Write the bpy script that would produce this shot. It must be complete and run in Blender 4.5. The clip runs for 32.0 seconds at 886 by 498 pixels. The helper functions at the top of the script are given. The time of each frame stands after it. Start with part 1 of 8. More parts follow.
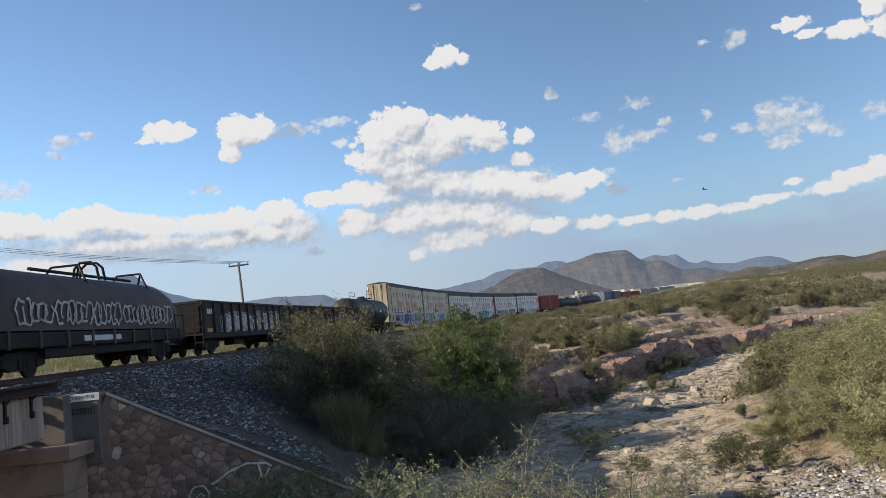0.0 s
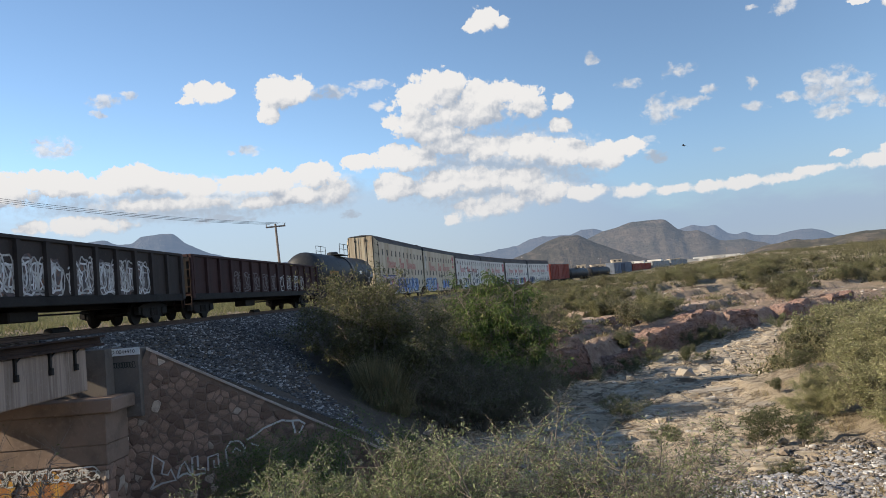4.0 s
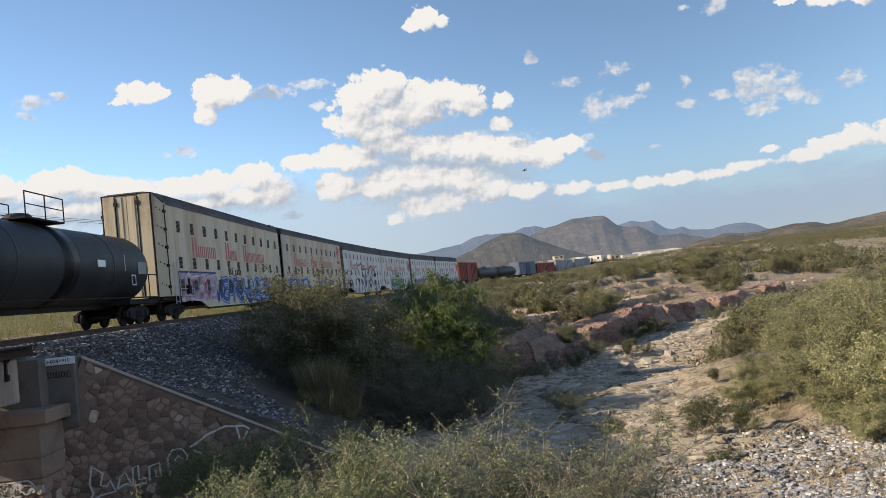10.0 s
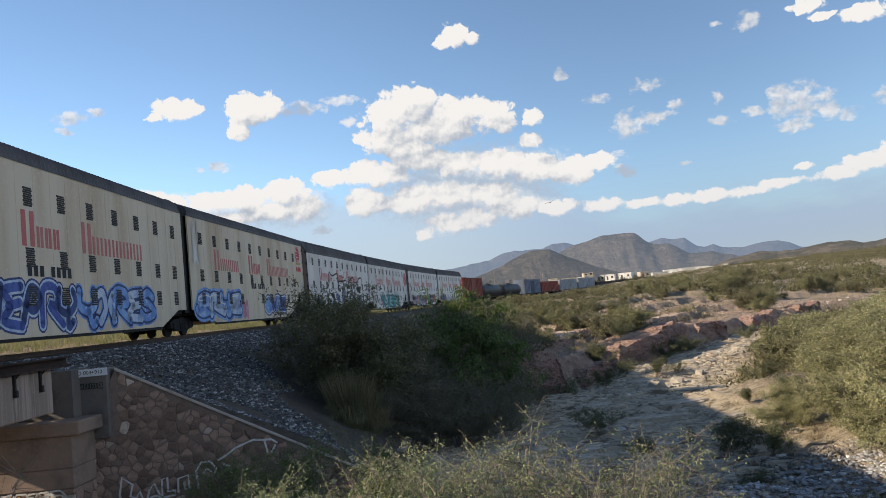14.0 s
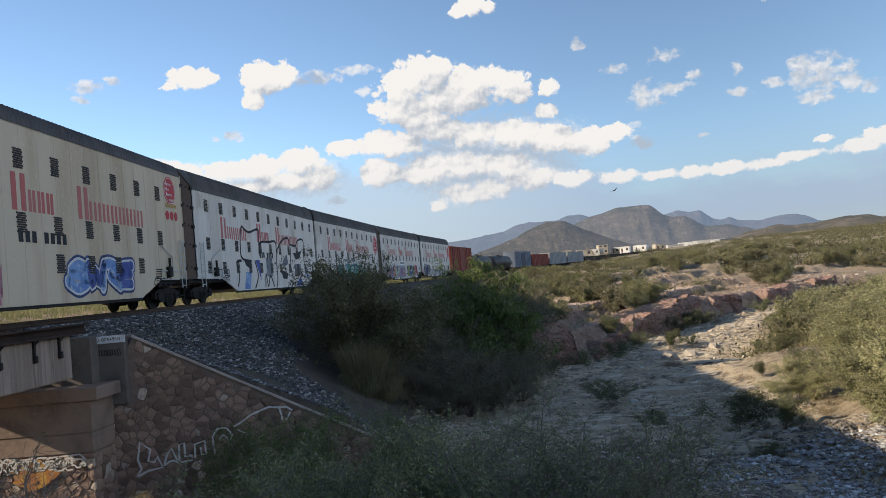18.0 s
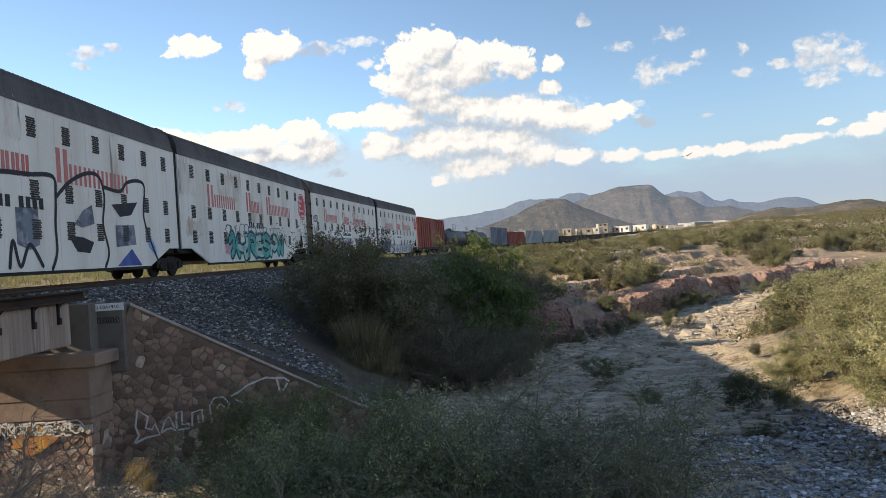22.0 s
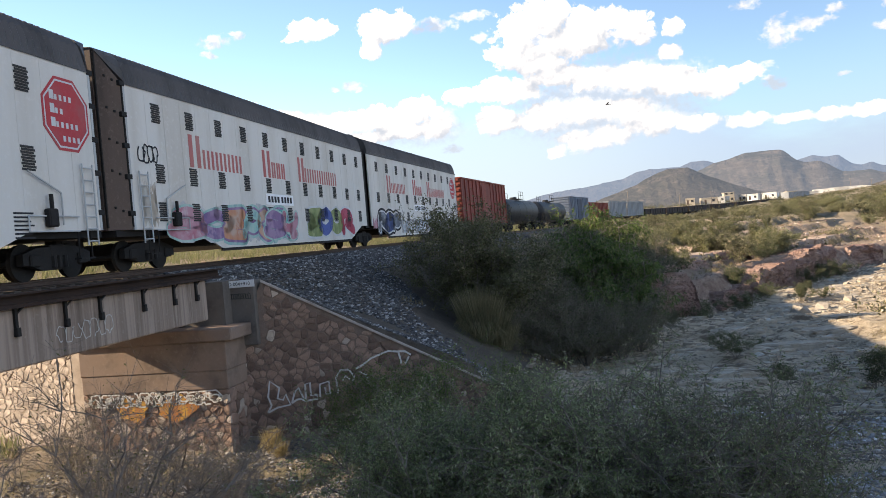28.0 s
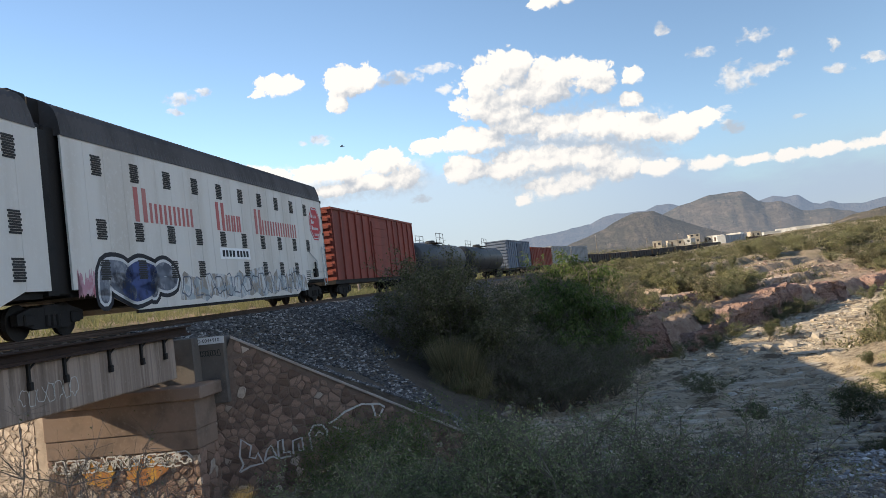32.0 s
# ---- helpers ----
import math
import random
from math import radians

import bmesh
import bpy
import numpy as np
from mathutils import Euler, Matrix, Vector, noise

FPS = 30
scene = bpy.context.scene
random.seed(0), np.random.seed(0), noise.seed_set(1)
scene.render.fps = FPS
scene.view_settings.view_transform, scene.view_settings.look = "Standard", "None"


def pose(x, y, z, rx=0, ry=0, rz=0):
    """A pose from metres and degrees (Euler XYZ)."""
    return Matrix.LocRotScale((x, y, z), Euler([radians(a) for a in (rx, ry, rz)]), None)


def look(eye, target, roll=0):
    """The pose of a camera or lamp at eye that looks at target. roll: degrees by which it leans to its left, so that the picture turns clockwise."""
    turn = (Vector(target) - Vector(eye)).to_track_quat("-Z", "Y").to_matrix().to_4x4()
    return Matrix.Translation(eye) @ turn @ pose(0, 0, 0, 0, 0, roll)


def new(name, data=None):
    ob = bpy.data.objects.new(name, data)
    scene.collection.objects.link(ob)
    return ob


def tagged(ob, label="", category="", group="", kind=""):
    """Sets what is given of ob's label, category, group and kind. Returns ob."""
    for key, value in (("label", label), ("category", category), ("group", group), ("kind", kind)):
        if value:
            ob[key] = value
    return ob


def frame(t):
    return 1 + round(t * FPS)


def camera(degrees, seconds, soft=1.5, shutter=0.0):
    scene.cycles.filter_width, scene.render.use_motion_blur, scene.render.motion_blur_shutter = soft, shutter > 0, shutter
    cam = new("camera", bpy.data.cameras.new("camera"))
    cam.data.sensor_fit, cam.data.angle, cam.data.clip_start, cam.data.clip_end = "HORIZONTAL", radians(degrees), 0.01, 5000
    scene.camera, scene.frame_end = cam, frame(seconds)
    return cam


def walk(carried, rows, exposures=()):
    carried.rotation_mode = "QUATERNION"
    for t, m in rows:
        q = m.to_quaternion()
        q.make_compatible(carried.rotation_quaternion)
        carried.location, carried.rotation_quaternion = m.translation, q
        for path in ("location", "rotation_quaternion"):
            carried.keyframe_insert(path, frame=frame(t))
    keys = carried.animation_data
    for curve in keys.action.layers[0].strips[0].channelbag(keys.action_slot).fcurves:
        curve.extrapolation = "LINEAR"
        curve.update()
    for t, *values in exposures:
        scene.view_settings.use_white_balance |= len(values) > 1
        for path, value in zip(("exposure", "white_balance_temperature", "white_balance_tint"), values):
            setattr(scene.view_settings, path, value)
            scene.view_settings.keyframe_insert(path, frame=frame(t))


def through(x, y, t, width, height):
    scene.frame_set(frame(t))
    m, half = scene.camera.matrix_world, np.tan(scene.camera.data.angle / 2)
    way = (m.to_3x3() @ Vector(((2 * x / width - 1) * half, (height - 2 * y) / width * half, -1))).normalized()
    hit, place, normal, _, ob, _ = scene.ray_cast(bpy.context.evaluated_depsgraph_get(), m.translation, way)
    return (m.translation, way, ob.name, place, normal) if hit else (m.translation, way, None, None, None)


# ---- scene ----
cam = camera(59.1, 32.0, soft=0.8)
EYE_Z = 6.0
TURNS = (
    (0.0, 0.67, 5.44, 6.17),
    (0.5, -0.31, 5.86, 4.18),
    (1.0, -0.15, 6.55, 3.64),
    (1.5, 0.16, 7.19, 4.63),
    (2.0, 0.1, 7.62, 5.0),
    (2.5, -0.04, 7.51, 4.81),
    (3.0, 1.44, 6.94, 4.33),
    (3.5, 3.7, 4.34, 4.15),
    (4.0, 3.14, 3.12, 4.73),
    (4.5, 1.53, 4.57, 5.31),
    (6.5, 1.04, 6.34, 5.44),
    (7.0, 0.73, 6.23, 5.28),
    (7.5, 0.65, 5.84, 5.07),
    (8.0, -0.28, 5.66, 5.28),
    (8.5, -1.13, 5.24, 5.04),
    (9.0, -1.04, 4.35, 3.76),
    (9.5, -0.79, 2.51, 5.21),
    (10.0, -0.95, 2.69, 5.99),
    (10.5, -1.41, 3.04, 5.9),
    (11.0, -1.15, 3.79, 7.07),
    (11.5, -0.58, 4.25, 6.14),
    (12.0, -0.09, 3.85, 5.34),
    (12.5, 0.97, 3.98, 4.96),
    (13.0, 1.98, 4.14, 4.94),
    (13.5, 1.7, 4.34, 5.23),
    (14.0, 1.13, 4.06, 5.44),
    (14.5, 0.85, 3.73, 5.62),
    (16.5, 1.15, 2.88, 5.5),
    (17.0, 1.69, 2.49, 5.24),
    (17.5, 1.93, 1.85, 5.06),
    (18.0, 2.15, 2.02, 4.95),
    (18.5, 2.31, 2.12, 5.25),
    (19.0, 1.92, 2.12, 5.29),
    (19.5, 0.47, 2.08, 4.98),
    (20.0, -0.26, 2.38, 4.76),
    (20.5, -0.4, 2.58, 4.25),
    (21.0, 0.65, 2.05, 2.28),
    (21.5, 1.87, 1.01, 2.04),
    (22.0, 2.09, 0.2, 3.67),
    (22.5, 1.21, -0.53, 4.19),
    (23.0, -0.9, 0.01, 4.51),
    (23.5, -0.55, 1.91, 5.3),
    (24.0, -0.79, 3.52, 4.52),
    (24.5, -0.49, 5.97, 2.39),
    (26.5, 2.4, 0.66, 2.88),
    (27.0, 7.36, 0.01, 3.67),
    (27.5, 10.78, -0.44, 5.52),
    (28.0, 10.67, -1.04, 4.79),
    (28.5, 9.62, -1.01, 5.82),
    (29.0, 7.01, 0.42, 5.58),
    (29.5, 5.22, 4.05, 4.89),
    (30.0, 6.67, 4.46, 4.35),
    (30.5, 7.7, 3.98, 5.01),
    (31.0, 7.97, 3.33, 6.17),
    (31.5, 7.63, 2.89, 6.25),
    (32.0, 8.54, 2.36, 6.51),
)
walk(cam, [(t, pose(0, 0, EYE_Z, 90 + pitch, roll, yaw)) for t, yaw, pitch, roll in TURNS],
     exposures=((0, 0.4, 6400, 10), (4, 0.46, 6500, 10), (7, 0.43, 6550, 10), (10, 0.52, 6650, 10), (13, 0.55, 6650, 10), (14.5, 0.53, 6600, 10), (20, 0.6, 6700, 10), (22.8, 0.77, 7000, 10), (24.5, 0.5, 6650, 10), (27, 1.12, 7050, 14), (28.2, 1.08, 7000, 12), (29, 0.74, 6900, 10), (29.8, 0.55, 6800, 10), (31, 0.63, 6750, 10), (32, 0.74, 6850, 10)))

# ---- world, sun ----
SUN_EL, SUN_AZ = 25.5, -104.3

# clouds: azimuth and elevation of their puffs with the half-widths, in degrees
CUMULUS = [(-1.9, 14.7, 2.1, 1.6), (-4.0, 13.9, 2.2, 1.7), (0.8, 13.5, 2.9, 1.6), (3.6, 13.5, 1.9, 1.2), (4.7, 12.8, 1.2, 1.0), (-0.6, 12.5, 4.1, 1.2), (-4.0, 12.3, 2.5, 1.2), (-2.4, 11.5, 2.5, 1.0),
           (6.7, 12.9, 0.9, 0.7), (6.5, 11.2, 1.0, 0.6), (1.7, 19.2, 1.2, 1.0), (0.8, 18.8, 0.8, 0.5), (2.8, 18.9, 0.7, 0.5), (-14.1, 14.9, 1.9, 1.3), (-14.8, 13.6, 0.9, 0.8), (-12.5, 15.3, 1.1, 1.0),
           (-18.9, 15.1, 1.7, 0.8), (-20.4, 14.6, 0.7, 0.4)]
TIERS = [(-5.0, 9.9, 2.7, 1.1), (-8.6, 9.8, 1.3, 0.7), (-1.6, 10.7, 2.5, 1.0), (0.9, 10.0, 2.5, 1.0), (3.8, 9.7, 2.3, 1.2), (6.7, 9.2, 2.1, 1.2), (9.1, 8.7, 2.1, 1.1), (11.2, 9.1, 1.2, 0.8),
         (-6.0, 7.9, 1.9, 1.2), (-2.7, 7.8, 2.5, 1.2), (0.3, 8.0, 2.1, 1.1), (3.2, 7.7, 2.5, 1.0), (-0.4, 5.8, 2.3, 1.0), (-2.0, 5.2, 0.8, 0.5), (1.7, 6.0, 2.1, 1.0), (4.7, 6.5, 2.5, 1.0),
         (7.8, 6.2, 1.7, 0.7), (11.2, 6.1, 1.7, 0.6)]
BANKS = [(-24.2, 9.3, 2.1, 1.2), (-22.2, 8.9, 2.1, 1.0), (-19.9, 8.6, 1.9, 0.9), (-26.3, 8.8, 1.7, 0.9), (-28.6, 9.0, 2.1, 1.0), (-30.5, 9.3, 2.1, 0.8), (-17.2, 8.6, 1.7, 0.9), (-14.9, 8.7, 1.9, 1.0),
         (-11.7, 9.1, 1.7, 1.1), (-10.7, 7.8, 1.7, 1.0), (-13.0, 7.7, 2.5, 0.8), (-15.7, 7.4, 2.9, 0.6), (-22.1, 7.6, 5.4, 0.6), (-28.0, 6.3, 4.1, 0.7), (-32.5, 8.6, 3.0, 1.4)]
STREET = [(14.0, 5.8, 1.7, 0.4), (16.5, 5.7, 1.5, 0.5), (18.6, 5.7, 1.9, 0.5), (20.9, 5.7, 1.7, 0.4), (23.1, 6.0, 1.9, 0.35), (24.7, 6.8, 0.6, 0.3), (26.5, 6.1, 1.5, 0.5), (28.2, 6.5, 1.7, 0.6),
          (29.8, 6.9, 1.2, 0.9), (32.1, 6.7, 2.5, 1.0), (26.0, 17.0, 1.2, 0.5), (26.7, 16.2, 0.9, 0.25), (29.4, 15.8, 1.5, 0.6), (30.9, 17.1, 0.8, 1.3), (31.3, 15.6, 1.1, 0.8)]
WISPS = [(-25.7, 14.5, 1.0, 0.5), (-24.3, 15.0, 0.7, 0.3), (-26.2, 13.7, 0.6, 0.3), (-29.1, 11.5, 1.5, 0.7), (-16.3, 11.1, 0.8, 0.4), (-17.6, 11.0, 0.4, 0.2), (-10.2, 14.9, 1.7, 0.5), (-7.3, 15.4, 1.3, 0.4),
         (-6.8, 13.8, 0.6, 0.4), (11.5, 13.6, 0.9, 0.4), (13.5, 11.5, 1.3, 0.9), (15.5, 11.6, 1.1, 0.5), (15.0, 13.9, 1.1, 0.5), (16.9, 12.3, 0.6, 0.3), (19.7, 12.4, 0.4, 0.5), (19.6, 10.8, 0.9, 0.4),
         (24.8, 11.0, 1.9, 1.2), (24.4, 9.7, 1.0, 0.6), (23.9, 11.9, 1.0, 0.5), (26.4, 10.5, 0.7, 0.7), (27.7, 9.8, 0.7, 0.5), (22.3, 16.9, 0.9, 0.6)]
SHREDS = [(30.0, 10.5, 0.7, 0.6), (17.1, 21.2, 0.6, 0.5), (9.2, 15.5, 0.5, 0.5), (-0.2, 22.8, 0.6, 0.3), (17.0, 8.2, 0.4, 0.2), (12.9, 8.3, 0.8, 0.4), (12.5, 9.4, 0.8, 0.4), (-9.4, 6.2, 0.8, 0.4),
          (21.9, 11.0, 0.6, 0.4), (-18.1, 6.4, 2.5, 0.3), (20.1, 17.1, 0.4, 0.2), (-36.5, 12.5, 2.5, 1.0)]


def build_world():
    w = bpy.data.worlds.new("sky")
    scene.world = w
    w.use_nodes = True
    nt = w.node_tree
    nt.nodes.clear()
    N, K = nt.nodes.new, nt.links.new

    def put(sock, v):
        if isinstance(v, bpy.types.NodeSocket):
            K(v, sock)
        else:
            sock.default_value = v

    def math_(op, a, b=0.0, c=0.0):
        n = N("ShaderNodeMath")
        n.operation = op
        for s, v in zip(n.inputs, (a, b, c)):
            put(s, v)
        return n.outputs[0]

    def vec(op, a, b=(0, 0, 0), c=(0, 0, 0)):
        n = N("ShaderNodeVectorMath")
        n.operation = op
        for s, v in zip(n.inputs, (a, b, c)):
            put(s, v)
        return n.outputs[1] if op in ("DOT_PRODUCT", "LENGTH") else n.outputs[0]

    def noise_(v, scale, detail, rough):
        n = N("ShaderNodeTexNoise")
        n.inputs["Scale"].default_value, n.inputs["Detail"].default_value, n.inputs["Roughness"].default_value = scale, detail, rough
        K(v, n.inputs["Vector"])
        return n

    def smooth(v, lo, hi):
        n = N("ShaderNodeMapRange")
        n.interpolation_type = "SMOOTHSTEP"
        put(n.inputs[0], v)
        n.inputs[1].default_value, n.inputs[2].default_value = lo, hi
        return n.outputs[0]

    sky = N("ShaderNodeTexSky")
    sky.sky_type, sky.sun_disc = "NISHITA", False
    sky.sun_elevation, sky.sun_rotation = radians(SUN_EL), radians(-SUN_AZ)
    sky.altitude, sky.air_density, sky.dust_density, sky.ozone_density = 1800, 1.0, 1.2, 1.6
    tc = N("ShaderNodeTexCoord").outputs["Generated"]
    sep = N("ShaderNodeSeparateXYZ")
    K(tc, sep.inputs[0])
    az = math_("DEGREES", math_("ARCTAN2", sep.outputs[0], sep.outputs[1]))
    el = math_("DEGREES", math_("ARCSINE", sep.outputs[2]))
    cmb = N("ShaderNodeCombineXYZ")
    K(az, cmb.inputs[0]), K(el, cmb.inputs[1])
    p = cmb.outputs[0]
    def nearest(q, shapes, grow):
        d2 = 9.0
        for a, e, ra, re in shapes:
            d = vec("MULTIPLY_ADD", q, (1 / (ra * grow), 1 / (re * grow), 0), (-a / (ra * grow), -e / (re * grow), 0))
            d2 = math_("SMOOTH_MIN", vec("DOT_PRODUCT", d, d), d2, 0.22)
        return math_("MINIMUM", d2, 3.2)

    def puffs(q):
        """Cauliflower lumps: high inside a lump, low in the creases between them."""
        n = N("ShaderNodeTexVoronoi")
        n.voronoi_dimensions, n.feature = "2D", "F1"
        n.inputs["Scale"].default_value, n.inputs["Detail"].default_value, n.inputs["Roughness"].default_value, n.inputs["Lacunarity"].default_value = 0.75, 4.0, 0.52, 2.3
        K(q, n.inputs["Vector"])
        return math_("SUBTRACT", 0.72, n.outputs["Distance"])

    warp = noise_(p, 1.1, 4.0, 0.6).outputs["Color"]
    pw = vec("MULTIPLY_ADD", vec("SUBTRACT", warp, (0.5, 0.5, 0.5)), (0.9, 0.6, 0), p)
    heaps = (*CUMULUS, *TIERS, *BANKS, *STREET)
    body = math_("SUBTRACT", 1.0, nearest(pw, heaps, 1.1))
    above = math_("SUBTRACT", 1.0, nearest(vec("ADD", pw, (-0.9, 1.5, 0)), heaps, 1.1))
    rim = math_("SUBTRACT", body, math_("SUBTRACT", 1.0, nearest(vec("ADD", pw, (-0.28, 0.5, 0)), heaps, 1.1)))
    lump = puffs(pw)
    frayed = math_("MULTIPLY", math_("SUBTRACT", noise_(p, 2.2, 5.0, 0.62).outputs[0], 0.5), 0.6)
    here = math_("ADD", math_("ADD", body, math_("MULTIPLY", lump, 0.8)), frayed)
    thin = math_("SUBTRACT", 0.85, nearest(pw, (*WISPS, *SHREDS), 1.3))
    torn = math_("MULTIPLY", math_("SUBTRACT", noise_(vec("MULTIPLY", pw, (0.8, 1.2, 1.0)), 1.1, 6.0, 0.6).outputs[0], 0.5), 3.2)
    torn_here = math_("ADD", math_("ADD", thin, torn), math_("MULTIPLY", lump, 0.4))
    # broken cloud in the rest of the sky
    wide = noise_(vec("MULTIPLY", p, (0.5, 1.0, 1.0)), 0.22, 6.0, 0.6).outputs[0]
    outside = smooth(math_("ABSOLUTE", az), 36, 50)
    scatter = math_("MULTIPLY", math_("MULTIPLY", smooth(wide, 0.62, 0.76), smooth(el, 2, 8)), outside)
    # crisp tops, undersides that melt into the haze
    under = smooth(math_("SUBTRACT", above, body), 0.1, 1.1)
    edge = N("ShaderNodeMapRange")
    edge.interpolation_type = "SMOOTHSTEP"
    K(here, edge.inputs[0])
    edge.inputs[1].default_value = 0.0
    low_cloud = smooth(el, 8.5, 5.0)
    below = smooth(rim, 0.1, -0.7)
    K(math_("ADD", math_("MULTIPLY_ADD", under, 0.7, 0.28), math_("MULTIPLY", math_("ADD", low_cloud, below), 0.4)), edge.inputs[2])
    fill = math_("SUBTRACT", 1.0, nearest(pw, ((1.5, 8.6, 8.5, 3.3), (-0.8, 13.2, 4.6, 2.0), (-21.0, 7.8, 12.0, 1.7), (-11.5, 8.0, 3.4, 1.6)), 1.0))
    fill = math_("MULTIPLY", smooth(math_("ADD", fill, math_("MULTIPLY", frayed, 2.2)), -0.15, 1.0), 0.8)
    mask = math_("MAXIMUM", math_("MAXIMUM", math_("MAXIMUM", edge.outputs[0], fill), math_("MULTIPLY", smooth(torn_here, 0.0, 0.9), 0.8)), scatter)
    soft = math_("MULTIPLY", math_("SUBTRACT", noise_(vec("MULTIPLY", p, (0.7, 1.2, 1.0)), 0.6, 3.0, 0.5).outputs[0], 0.5), 1.6)
    lit = math_("ADD", math_("MULTIPLY_ADD", rim, 0.55, soft), math_("ADD", math_("MULTIPLY", math_("SUBTRACT", body, above), 0.75), math_("MULTIPLY", math_("SUBTRACT", lump, puffs(vec("ADD", pw, (-0.16, 0.3, 0)))), 0.75)))
    relief = smooth(lit, -0.8, 0.65)
    haze = smooth(el, 11.0, 0.0)
    shade = N("ShaderNodeMix")
    shade.data_type = "RGBA"
    K(relief, shade.inputs[0])
    shade.inputs[6].default_value, shade.inputs[7].default_value = (0.56, 0.63, 0.74, 1), (1.16, 1.14, 1.12, 1)
    low = N("ShaderNodeMix")
    low.data_type = "RGBA"
    K(math_("MULTIPLY", haze, 0.35), low.inputs[0])
    K(shade.outputs[2], low.inputs[6])
    low.inputs[7].default_value = (0.62, 0.68, 0.78, 1)
    bs, bc = N("ShaderNodeBackground"), N("ShaderNodeBackground")
    hz = N("ShaderNodeMix")
    hz.data_type = "RGBA"
    K(math_("MULTIPLY", haze, 0.68), hz.inputs[0])
    bright = vec("SCALE", sky.outputs[0])
    bright.node.inputs["Scale"].default_value = 1.0
    K(math_("MULTIPLY_ADD", smooth(az, 24, -20), 0.36, 0.98), bright.node.inputs["Scale"])
    K(vec("MULTIPLY", bright, (0.955, 1.01, 1.015)), hz.inputs[6])
    hz.inputs[7].default_value = (1.76, 2.14, 2.78, 1)
    # thin grey veil under the cloud banks
    ceiling_el = math_("MULTIPLY_ADD", smooth(az, 4, 14), -3.0, 8.6)
    ragged = math_("MULTIPLY", math_("SUBTRACT", noise_(vec("MULTIPLY", p, (0.35, 1.0, 1.0)), 0.5, 5.0, 0.6).outputs[0], 0.5), 5.0)
    veil = math_("MULTIPLY", smooth(math_("SUBTRACT", math_("ADD", ceiling_el, ragged), el), -0.6, 2.2), smooth(el, -0.5, 3.0))
    tone = N("ShaderNodeMix")
    tone.data_type = "RGBA"
    K(smooth(az, -6, 14), tone.inputs[0])
    tone.inputs[6].default_value, tone.inputs[7].default_value = (3.2, 3.7, 4.4, 1), (2.3, 2.85, 4.0, 1)
    vm = N("ShaderNodeMix")
    vm.data_type = "RGBA"
    K(math_("MULTIPLY", veil, 0.62), vm.inputs[0])
    K(hz.outputs[2], vm.inputs[6]), K(tone.outputs[2], vm.inputs[7])
    K(vm.outputs[2], bs.inputs[0])
    bs.inputs[1].default_value = 0.112
    K(low.outputs[2], bc.inputs[0])
    bc.inputs[1].default_value = 0.54
    mix, out = N("ShaderNodeMixShader"), N("ShaderNodeOutputWorld")
    K(mask, mix.inputs[0]), K(bs.outputs[0], mix.inputs[1]), K(bc.outputs[0], mix.inputs[2])
    K(mix.outputs[0], out.inputs[0])


build_world()
sun_data = bpy.data.lights.new("sun", "SUN")
sun_data.energy, sun_data.angle, sun_data.color = 5.0, radians(0.5), (1.0, 0.87, 0.68)
sun = new("sun", sun_data)
_sv = Vector((math.sin(radians(SUN_AZ)) * math.cos(radians(SUN_EL)), math.cos(radians(SUN_AZ)) * math.cos(radians(SUN_EL)), math.sin(radians(SUN_EL))))
sun.matrix_world = look(_sv * 60, (0, 0, 0))

